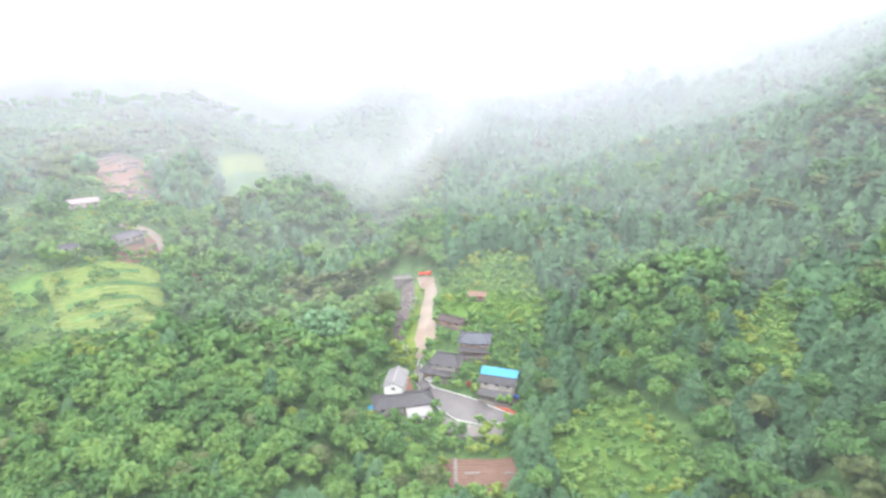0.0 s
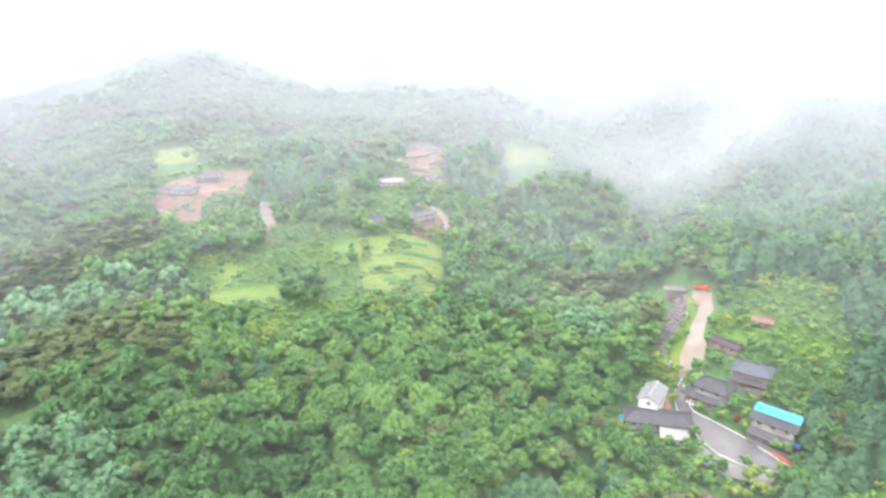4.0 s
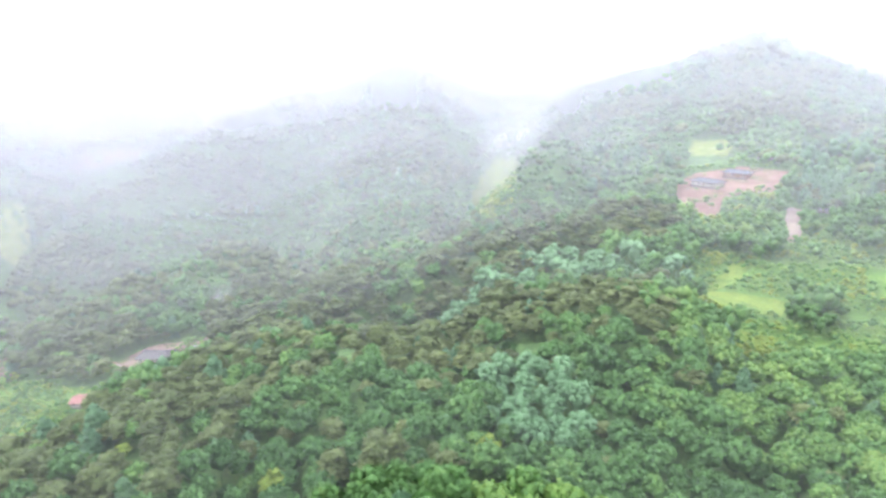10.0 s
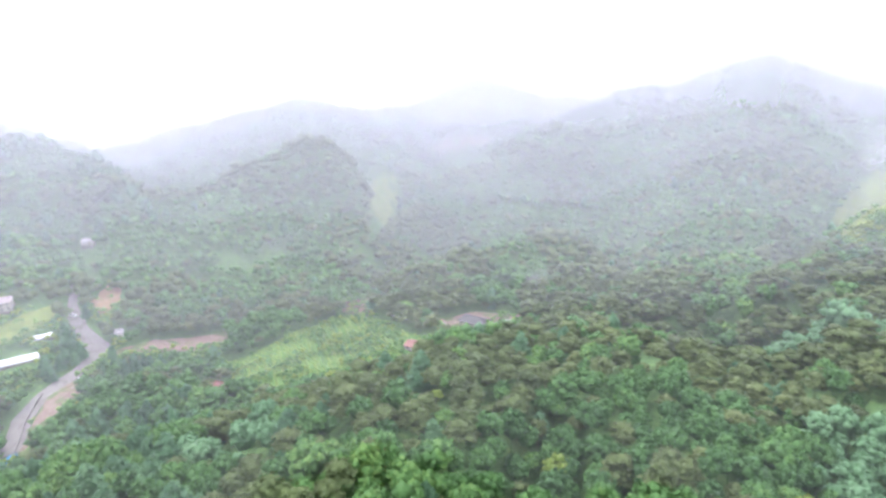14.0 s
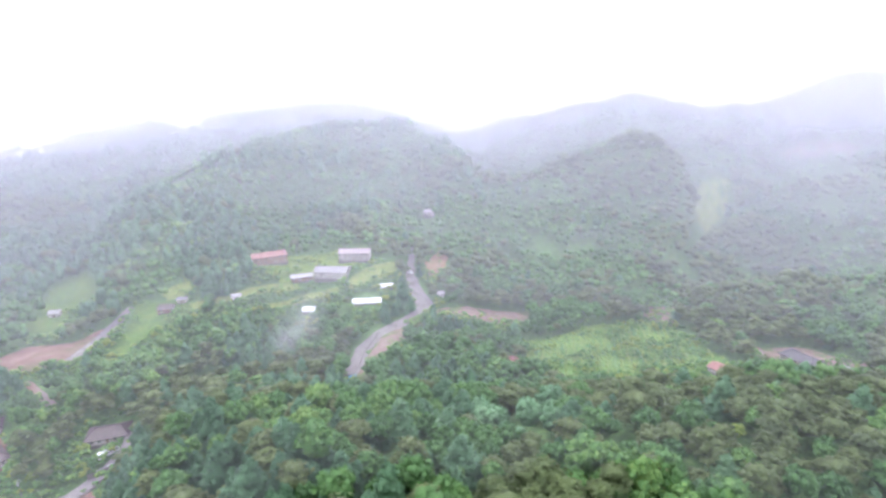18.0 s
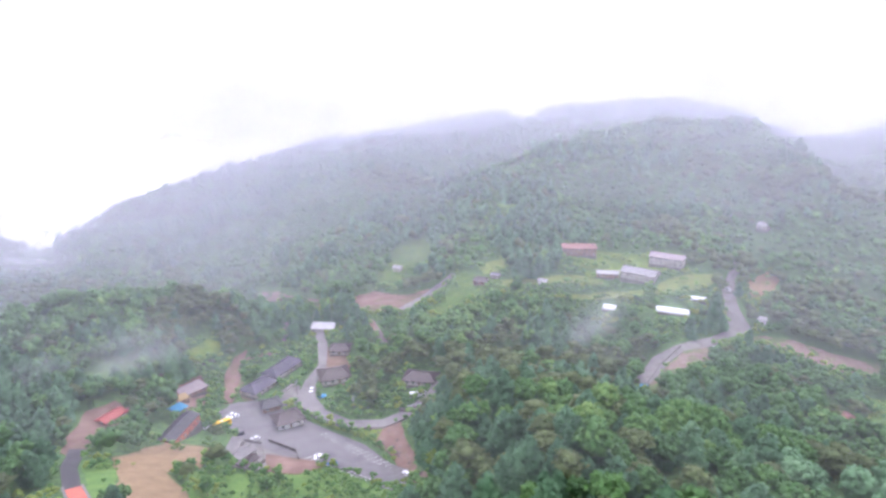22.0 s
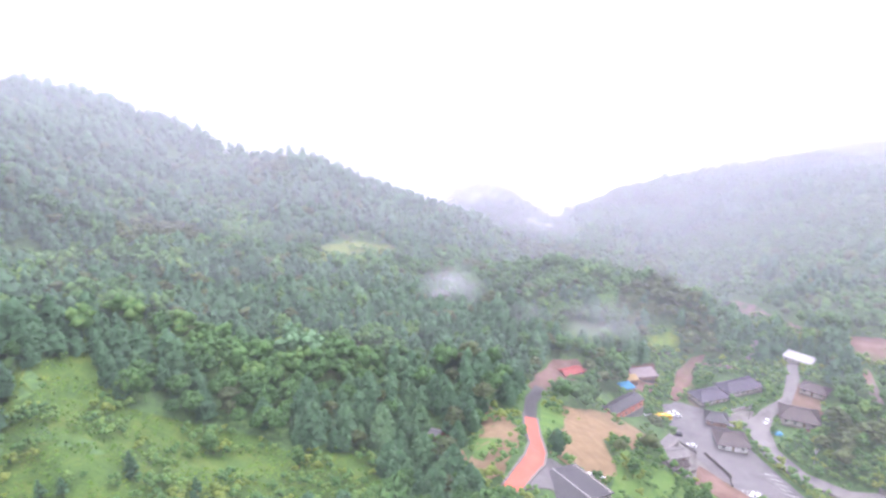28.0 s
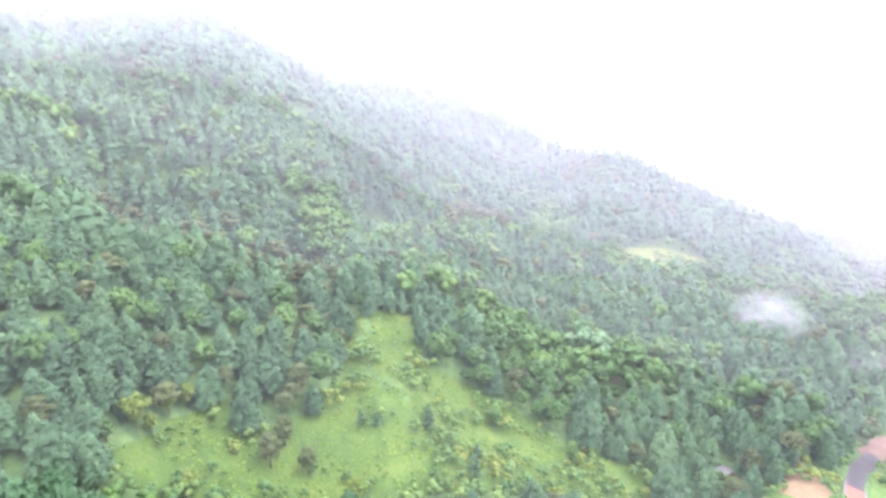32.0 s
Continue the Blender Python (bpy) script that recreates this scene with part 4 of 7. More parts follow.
def ball(rng, levels, jitter):
    bm = bmesh.new()
    bmesh.ops.create_icosphere(bm, subdivisions=levels, radius=1.0)
    v = np.array([p.co for p in bm.verts])
    f = np.array([[p.index for p in q.verts] for q in bm.faces])
    bm.free()
    return v * (1 + rng.normal(size=(len(v), 1)) * jitter), f


def joined(pieces):
    verts, tris, at = [], [], 0
    for v, f in pieces:
        verts.append(v)
        tris.append(f + at)
        at += len(v)
    return np.vstack(verts), np.vstack(tris)


def stem(height, radius, sides=3, lean=0.0):
    a = np.arange(sides) / sides * 2 * np.pi
    low = np.stack([np.cos(a) * radius, np.sin(a) * radius, np.full(sides, -1.2)], -1)
    v = np.vstack([low, [[lean, 0, height]]])
    f = np.array([[i, (i + 1) % sides, sides] for i in range(sides)])
    return v, f


def lump(rng, small, jitter):
    """A leafy clump: a rough ball of twenty or of eight faces."""
    if not small:
        return ball(rng, 1, jitter)
    v = np.array([(1, 0, 0), (-1, 0, 0), (0, 1, 0), (0, -1, 0), (0, 0, 1), (0, 0, -1)], float)
    f = np.array([(0, 2, 4), (2, 1, 4), (1, 3, 4), (3, 0, 4), (2, 0, 5), (1, 2, 5), (3, 1, 5), (0, 3, 5)])
    return v * 1.15 * (1 + rng.normal(size=(6, 1)) * jitter), f


def tiers(rng, count, rim, wide, low, high):
    """A pointed conifer: drooping whorls of branches, one above the other, each a jagged skirt."""
    verts, tris, at = [], [], 0
    for k in range(count):
        t = k / count
        z = low + (high - low) * t
        reach = wide * (1 - t ** 1.6) ** 0.75 * rng.uniform(0.88, 1.1) + 0.2
        a = (np.arange(rim) + rng.uniform(0, 1)) / rim * 2 * np.pi
        r = reach * np.where(np.arange(rim) % 2, rng.uniform(0.68, 0.85, rim), rng.uniform(0.9, 1.15, rim))
        tip = (high - low) / count * 1.25
        ring = np.stack([np.cos(a) * r, np.sin(a) * r, z - 0.3 * r + rng.normal(0, 0.15, rim)], -1)
        verts.append(np.vstack([ring, [[rng.normal(0, 0.12), rng.normal(0, 0.12), z + tip]]]))
        i = np.arange(rim)
        tris.append(np.stack([i, (i + 1) % rim, np.full(rim, rim)], -1) + at)
        at += rim + 1
    return np.vstack(verts), np.vstack(tris)


def tree_shape(kind, detail, rng):
    """Crown and stem of one tree about ten metres high. detail: 0 far off to 2 near by."""
    lobes = {"broad": (2, 5, 14), "silver": (3, 6, 14), "lime": (2, 5, 10), "pine": (2, 5, 12), "conifer": (2, 2, 3), "bush": (4, 4, 4)}[kind][detail]
    leaves = (0, 36, 230)[detail]
    size = (0, 0.66, 0.46)[detail]
    k = (np.arange(lobes) + rng.uniform(0.25, 0.75, lobes)) / lobes
    a = np.arange(lobes) * 2.4 + rng.uniform(0, 6)
    pieces = [stem(6.5, 0.2)] if detail else []
    if kind == "conifer":
        wide = rng.uniform(2.5, 3.0)
        if detail:
            pieces.append(tiers(rng, (4, 6)[detail - 1], (8, 11)[detail - 1], wide, 2.0, 8.2))
        r, z = (1.0 - k) * 0.9, 3.2 + 4.4 * k
        rad, flat = (2.1 - 1.0 * k) * (1.25 if detail == 0 else 1.0), (1.0, 1.0, 1.15)
    elif kind == "pine":
        r, z = 2.2 * np.sqrt(k) * rng.uniform(0.8, 1.1, lobes), 8.6 - 3.0 * k + rng.normal(0, 0.35, lobes)
        rad = rng.uniform(1.05, 1.5, lobes) * (1.7, 1.35, 1.0)[detail]
        flat = (1.2, 1.2, 0.52)
        if detail == 0:
            z, flat = z * 0.62, (1.2, 1.2, 0.9)
    else:
        tall = 1.2 if kind == "silver" else 1.0
        up = 1.0 - 1.15 * k
        out_r = np.sqrt(np.maximum(1 - up ** 2, 0.0)) * rng.uniform(0.85, 1.08, lobes)
        r, z = 2.3 * out_r, 6.0 * tall + 2.15 * tall * up * rng.uniform(0.85, 1.1, lobes)
        rad = rng.uniform(0.75, 1.35, lobes) * (1.75, 1.35, 1.0)[detail]
        flat = (1.0, 1.0, 0.85)
        if detail == 0 and kind != "bush":
            z = z * 0.62
    at = np.stack([np.cos(a) * r, np.sin(a) * r, z], -1)
    for c, w in zip(at, rad):
        v, f = lump(rng, detail > 0 or kind == "bush", 0.12 if detail == 0 else 0.2)
        pieces.append((v * w * np.array(flat) + c, f))
    if detail and kind != "conifer":
        wide, high, mid = {"pine": (2.2, 1.3, 6.5), "silver": (2.2, 2.9, 6.4)}.get(kind, (2.3, 2.2, 5.6))
        v, f = ball(rng, 1, 0.12)
        pieces.append((v * np.array((wide, wide, high)) * rng.uniform(0.92, 1.08, 3) + (0, 0, mid), f))
    if leaves:
        if kind == "conifer":
            t = rng.uniform(0, 1, leaves) ** 1.3
            b = rng.uniform(0, 2 * np.pi, leaves)
            reach = wide * (1 - t ** 1.6) ** 0.75 * rng.uniform(0.7, 1.12, leaves) + 0.1
            spots = np.stack([np.cos(b) * reach, np.sin(b) * reach, 2.0 + 6.6 * t], -1)
            outward = np.stack([np.cos(b) * 0.5, np.sin(b) * 0.5, np.full(leaves, 0.9)], -1)
        else:
            pick = rng.integers(0, lobes, leaves)
            d = unit(rng, leaves)
            d[:, 2] = abs(d[:, 2]) - 0.15
            d /= np.linalg.norm(d, axis=1)[:, None]
            spots = at[pick] + d * rad[pick, None] * np.array(flat) * rng.uniform(0.85, 1.35, (leaves, 1))
            outward = d + ((0, 0, 0.8) if kind == "pine" else (0, 0, 0.2))
        pieces.append(leaf_quads(rng, spots, outward, rng.uniform(0.6, 1.3, leaves) * size, 0.45))
    return joined(pieces)


def plant(kind, detail, x, y, size, tint, rng, variants=8):
    """All trees of a kind in one stretch as one pair of arrays."""
    shapes = [tree_shape(kind, detail, rng) for _ in range(variants)]
    which = rng.integers(0, variants, len(x))
    z = ground(x, y)
    verts, tris, tints, at = [], [], [], 0
    for k, (v, f) in enumerate(shapes):
        m = np.nonzero(which == k)[0]
        if not len(m):
            continue
        a = rng.uniform(0, 2 * np.pi, len(m))
        c, s = np.cos(a)[:, None], np.sin(a)[:, None]
        wide = size[m][:, None]
        tall = wide * rng.uniform(0.88, 1.15, (len(m), 1))
        p = np.stack([(v[None, :, 0] * c - v[None, :, 1] * s) * wide + x[m][:, None],
                      (v[None, :, 0] * s + v[None, :, 1] * c) * wide + y[m][:, None],
                      v[None, :, 2] * tall + z[m][:, None]], -1)
        verts.append(p.reshape(-1, 3))
        tris.append((f[None] + (np.arange(len(m)) * len(v))[:, None, None] + at).reshape(-1, 3))
        tints.append(np.repeat(tint[m], len(v)))
        at += len(m) * len(v)
    return np.vstack(verts), np.vstack(tris), np.concatenate(tints)


def hidden(x, y, tall=15.0):
    """Places that lie behind a nearer ridge as seen from the middle of the plan."""
    rise = (GZ - EYE[2]) / ring_r[:, None]
    crest = np.maximum.accumulate(rise, axis=0)
    f = np.clip(np.log(np.hypot(x, y) / R0) / math.log(R1 / R0) * (RINGS - 1), 2, RINGS - 1).astype(int) - 2
    j = ((np.arctan2(y, x) % (2 * np.pi)) / (2 * np.pi) * SPOKES).astype(int) % SPOKES
    return (ground(x, y) + tall - EYE[2]) / np.hypot(x, y) < crest[f, j]


def scatter(r0, r1, gap, rng):
    n = int(2 * r1 / gap)
    i, j = np.meshgrid(np.arange(n), np.arange(n))
    x = (i.ravel() - n / 2 + rng.uniform(-0.42, 0.42, n * n)) * gap
    y = (j.ravel() - n / 2 + rng.uniform(-0.42, 0.42, n * n)) * gap
    h = np.hypot(x, y)
    keep = (h >= r0) & (h < r1)
    return x[keep], y[keep]


def in_clearing(x, y, grow=0.0):
    out = np.zeros(x.shape, bool)
    wx = x + 11 * (fbm(x / 13, y / 13, 71, 2) - 0.5)
    wy = y + 11 * (fbm(x / 13, y / 13, 81, 2) - 0.5)
    for poly in CLEARINGS:
        out |= inside(wx, wy, poly) if poly in WILD else inside(x, y, poly)
    for bx, by, r in BUILT:
        out |= np.hypot(x - bx, y - by) < r
    return out


def overhangs(x, y, tall):
    """Trees so near a clearing's edge that their crowns would lean over it."""
    drop = np.maximum(EYE[2] - ground(x, y), 30)
    out = np.zeros(x.shape, bool)
    for share in (0.3, 0.6, 0.9):
        k = 1 + share * tall / drop
        out |= in_clearing(x * k, y * k)
    return out


def near_spot(x, y, spots):
    out = np.zeros(x.shape, bool)
    for sx, sy, r in spots:
        out |= np.hypot(x - sx, y - sy) < r * (0.75 + 0.5 * value_noise(x / 6, y / 6, 77))
    return out


def on_crest(x, y, k, near, back):
    """How far a place belongs to the crest of a ridge, from 0 to 1."""
    fine, far = RIDGE_LINES[k][:2]
    yaw, h = np.degrees(np.arctan2(-x, y)) % 360, np.hypot(x, y)
    d = h - np.interp(yaw, fine, far)
    along = np.clip(np.minimum(yaw - fine[0] + 1, fine[-1] + 1 - yaw), 0, 1)
    return along * ((d > -near * (0.6 + 0.8 * value_noise(x / 30, y / 30, 43))) & (d < back))


# ridge: reach in front, reach behind, share of pines, share of conifers
CREST_WOODS = {0: (45, 25, 0.85, 0.1), 1: (38, 25, 0.72, 0.3), 2: (60, 30, 0.9, 0.2), 3: (80, 40, 0.1, 0.9), 4: (80, 40, 0.25, 0.9), 5: (70, 40, 0.06, 0.1), 6: (60, 40, 0.25, 0.75), 7: (40, 30, 0.3, 0.9), 8: (40, 30, 0.1, 0.95)}


def kinds_at(x, y, rng):
    """Which kind of tree grows where: pines on the southern ridge, conifers on the western mountain, broadleaf trees elsewhere."""
    yaw = np.degrees(np.arctan2(-x, y)) % 360
    h = np.hypot(x, y)
    n = fbm(x / 70, y / 70, 21, 3)
    m = fbm(x / 40, y / 40, 31, 3)
    ridge = np.exp(-((yaw - 88) / 30.0) ** 2)
    shade = np.exp(-((yaw - 165) / 22.0) ** 2)
    west = np.clip((yaw - 195) / 25, 0, 1)
    east = np.clip((yaw - 318) / 10, 0, 1)
    p_pine = np.where(n > 0.60 + 0.06 * shade + 0.09 * west - 0.13 * ridge + 0.05 * east, 0.88, 0.05 + 0.12 * ridge)
    p_con = np.where(m > 0.68 - 0.2 * shade - 0.28 * west - 0.16 * east + 0.2 * ridge, 0.85, 0.02)
    southern = (yaw > 38) & (yaw < 100) & (h < 205)
    p_con = np.where(southern, 0.02, p_con)
    shady = (yaw > 132) & (yaw < 180) & (h < 270)
    p_pine, p_con = np.where(shady, p_pine * 0.3, p_pine), np.where(shady, np.maximum(p_con, 0.5), p_con)
    farmland = (yaw > 22) & (yaw < 54) & (h > 190) & (h < 440)
    p_pine, p_con = np.where(farmland, 0.02, p_pine), np.where(farmland, 0.02, p_con)
    for k, (near, back, share, other) in CREST_WOODS.items():
        band = np.clip(on_crest(x, y, k, near, back), 0, 1)
        band = band * (fbm(x / 28, y / 28, 41 + k, 2) > 0.34)
        band = band * (np.clip((138 - yaw) / 15, 0.15, 1) if k == 1 else 1)
        p_pine = p_pine * (1 - band) + share * band
        p_con = p_con * (1 - band) + other * band
    r = rng.uniform(0, 1, len(x))
    kind = np.where(r < p_pine, 1, np.where(rng.uniform(0, 1, len(x)) < p_con, 2, 0))
    kind = np.where((rng.uniform(0, 1, len(x)) < 0.015) & (kind == 0) & (h < 300), 4, kind)
    kind = np.where(near_spot(x, y, SILVER_GROVES), 3, kind)
    return np.where(near_spot(x, y, LIME_SHRUBS), 4, kind)



# ---- building parts ----
def worn_roof(name, dark, light, rough=0.55, metal=0.0):
    return worn(name, dark, light, 0.5, 5, rough, metal, 0.5, 0.15)


GREY_TILE = worn_roof("grey_roof_tile", (0.059, 0.055, 0.061), (0.097, 0.092, 0.099))
BLUE_GREY_TILE = worn_roof("blue_grey_tile", (0.055, 0.063, 0.080), (0.092, 0.101, 0.122))
DARK_TILE = worn_roof("dark_roof_tile", (0.038, 0.036, 0.042), (0.067, 0.063, 0.071))
BROWN_TILE = worn_roof("brown_roof_tile", (0.050, 0.036, 0.036), (0.084, 0.061, 0.059))
VIOLET_TILE = worn_roof("violet_grey_tile", (0.050, 0.042, 0.067), (0.084, 0.073, 0.105))
RED_TILE = worn_roof("red_roof_tile", (0.223, 0.093, 0.074), (0.322, 0.167, 0.143))
GREY_SHEET = worn_roof("grey_sheet_roof", (0.158, 0.153, 0.163), (0.237, 0.227, 0.237), 0.45)
PALE_SHEET = worn_roof("pale_sheet_roof", (0.288, 0.278, 0.278), (0.367, 0.357, 0.357), 0.45)
WHITE_SHEET = worn_roof("white_sheet_roof", (0.446, 0.446, 0.453), (0.521, 0.521, 0.527), 0.4)
PINK_SHEET = worn_roof("pinkish_sheet_roof", (0.248, 0.198, 0.203), (0.338, 0.278, 0.282), 0.45)
RUST_SHEET = worn_roof("rusty_sheet_roof", (0.186, 0.105, 0.081), (0.273, 0.174, 0.136), 0.7)
RED_SHEET = worn_roof("red_sheet_roof", (0.310, 0.050, 0.043), (0.409, 0.099, 0.081), 0.5)
ORANGE_SHEET = worn_roof("orange_sheet_roof", (0.446, 0.136, 0.050), (0.533, 0.211, 0.087), 0.5)
OCHRE_SHEET = worn_roof("ochre_sheet_roof", (0.341, 0.236, 0.099), (0.434, 0.322, 0.161), 0.6)
BLUE_TARP = worn("blue_tarpaulin", (0.02, 0.19, 0.36), (0.045, 0.29, 0.48), 0.7, 4, 0.4, bump=0.6)
STONE_ROOF = worn_roof("stone_slab_roof", (0.161, 0.149, 0.149), (0.285, 0.267, 0.260), 0.85)
PLASTIC = worn("greenhouse_plastic", (0.66, 0.68, 0.70), (0.80, 0.82, 0.84), 0.4, 3, 0.35, bump=0.3)
PLASTER = worn("cream_plaster", (0.36, 0.33, 0.30), (0.50, 0.46, 0.43), 0.5, 6, 0.85, stain=(0.28, 0.25, 0.22))
WHITE_PAINT = worn("white_painted_wall", (0.72, 0.72, 0.71), (0.83, 0.83, 0.82), 0.5, 6, 0.75, stain=(0.6, 0.59, 0.57))
BRICK_WALL = worn("brick_wall", (0.24, 0.15, 0.12), (0.36, 0.25, 0.20), 0.7, 9, 0.9)
RED_WALL = worn("red_painted_wall", (0.46, 0.14, 0.10), (0.62, 0.24, 0.18), 0.6, 6, 0.8)
WOOD_WALL = worn("weathered_boards", (0.20, 0.14, 0.10), (0.34, 0.25, 0.18), 0.9, 8, 0.85)
TIMBER = worn("dark_timber", (0.12, 0.075, 0.05), (0.22, 0.14, 0.09), 1.2, 10, 0.7)
GLASS = Nodes("window_glass").surface((0.05, 0.06, 0.07), 0.12)
RUBBER = worn("tyre_rubber", (0.02, 0.02, 0.02), (0.045, 0.045, 0.045), 3, 20, 0.85)
STEEL = worn("galvanised_steel", (0.40, 0.41, 0.42), (0.56, 0.57, 0.58), 2, 12, 0.45, 0.7)
PAINT_WHITE = worn("white_car_paint", (0.74, 0.74, 0.75), (0.82, 0.82, 0.83), 0.5, 3, 0.3, bump=0.05)
PAINT_DARK = worn("dark_car_paint", (0.03, 0.032, 0.04), (0.05, 0.052, 0.06), 0.5, 3, 0.3, bump=0.05)
PAINT_BLUE = worn("blue_car_paint", (0.05, 0.14, 0.42), (0.08, 0.2, 0.52), 0.5, 3, 0.3, bump=0.05)
PAINT_YELLOW = worn("yellow_bus_paint", (0.74, 0.45, 0.02), (0.84, 0.55, 0.04), 0.5, 3, 0.35, bump=0.05)
PAINT_RED = worn("red_truck_paint", (0.62, 0.05, 0.03), (0.76, 0.10, 0.06), 0.5, 3, 0.35, bump=0.05)
LINE_PAINT = worn("road_paint", (0.66, 0.66, 0.64), (0.80, 0.80, 0.78), 1, 6, 0.6)
BUILT = []


def add_box(bm, x0, x1, y0, y1, z0, z1):
    v = [bm.verts.new((x, y, z)) for z in (z0, z1) for x, y in ((x0, y0), (x1, y0), (x1, y1), (x0, y1))]
    for f in ((3, 2, 1, 0), (4, 5, 6, 7), (0, 1, 5, 4), (1, 2, 6, 5), (2, 3, 7, 6), (3, 0, 4, 7)):
        bm.faces.new([v[i] for i in f])


def box(x0, x1, y0, y1, z0, z1, soft=0.0):
    bm = bmesh.new()
    add_box(bm, x0, x1, y0, y1, z0, z1)
    if soft:
        bmesh.ops.bevel(bm, geom=bm.edges[:], offset=soft, segments=2, affect="EDGES", profile=0.7)
    return bm


def turned(bm, m):
    bmesh.ops.transform(bm, matrix=m, verts=bm.verts[:])
    return bm


def prism(points, y0, y1):
    """A solid with an outline in x and z, from y0 to y1."""
    bm = bmesh.new()
    a = [bm.verts.new((x, y0, z)) for x, z in points]
    b = [bm.verts.new((x, y1, z)) for x, z in points]
    bm.faces.new(a)
    bm.faces.new(b[::-1])
    for i in range(len(a)):
        j = (i + 1) % len(a)
        bm.faces.new((a[j], a[i], b[i], b[j]))
    bmesh.ops.recalc_face_normals(bm, faces=bm.faces[:])
    return bm


def slab(corners, thick):
    """A flat roof panel through the corners of its top side."""
    bm = bmesh.new()
    top = [bm.verts.new(c) for c in corners]
    low = [bm.verts.new((c[0], c[1], c[2] - thick)) for c in corners]
    bm.faces.new(top)
    bm.faces.new(low[::-1])
    for i in range(len(top)):
        j = (i + 1) % len(top)
        bm.faces.new((top[j], top[i], low[i], low[j]))
    bmesh.ops.recalc_face_normals(bm, faces=bm.faces[:])
    return bm


def rod(a, b, r, sides=6, r2=None):
    a, b = Vector(a), Vector(b)
    bm = bmesh.new()
    bmesh.ops.create_cone(bm, cap_ends=True, segments=sides, radius1=r, radius2=r if r2 is None else r2, depth=(b - a).length)
    return turned(bm, Matrix.Translation((a + b) / 2) @ (b - a).to_track_quat("Z", "Y").to_matrix().to_4x4())


def wall_piece(length, z0, z1, thick, holes):
    """An upright wall along x, centred, with openings (x0, x1, low, high) that go through it."""
    xs = sorted({-length / 2, length / 2, *[h[0] for h in holes], *[h[1] for h in holes]})
    zs = sorted({z0, z1, *[h[2] for h in holes], *[h[3] for h in holes]})
    bm = bmesh.new()
    for xa, xb in zip(xs, xs[1:]):
        for za, zb in zip(zs, zs[1:]):
            if not any(h[0] <= (xa + xb) / 2 <= h[1] and h[2] <= (za + zb) / 2 <= h[3] for h in holes):
                add_box(bm, xa, xb, -thick, 0, za, zb)
    bmesh.ops.remove_doubles(bm, verts=bm.verts[:], dist=0.001)
    return bm


def window_in(parent, m, x0, x1, z0, z1):
    """A window with frame, pane and sill in an opening; m carries the wall's own place."""
    bm = bmesh.new()
    for a in ((x0, x0 + 0.09, z0, z1), (x1 - 0.09, x1, z0, z1), (x0 + 0.09, x1 - 0.09, z0, z0 + 0.09), (x0 + 0.09, x1 - 0.09, z1 - 0.09, z1), ((x0 + x1) / 2 - 0.04, (x0 + x1) / 2 + 0.04, z0 + 0.09, z1 - 0.09)):
        add_box(bm, a[0], a[1], -0.16, -0.06, a[2], a[3])
    frame_part = part("window", turned(bm, m), WHITE_PAINT, parent)
    part("pane", turned(box(x0 + 0.09, x1 - 0.09, -0.13, -0.10, z0 + 0.09, z1 - 0.09), m), GLASS, frame_part, "dark glass pane")
    part("sill", turned(box(x0 - 0.1, x1 + 0.1, -0.24, 0.08, z0 - 0.09, z0 - 0.01), m), CONCRETE, frame_part)


def door_in(parent, m, x0, x1, z1):
    leaf = part("door", turned(box(x0, x1, -0.15, -0.08, 0.3, z1), m), TIMBER, parent, "dark wooden door")
    part("handle", turned(box(x1 - 0.25, x1 - 0.15, -0.08, 0.0, 1.25, 1.32), m), STEEL, leaf)


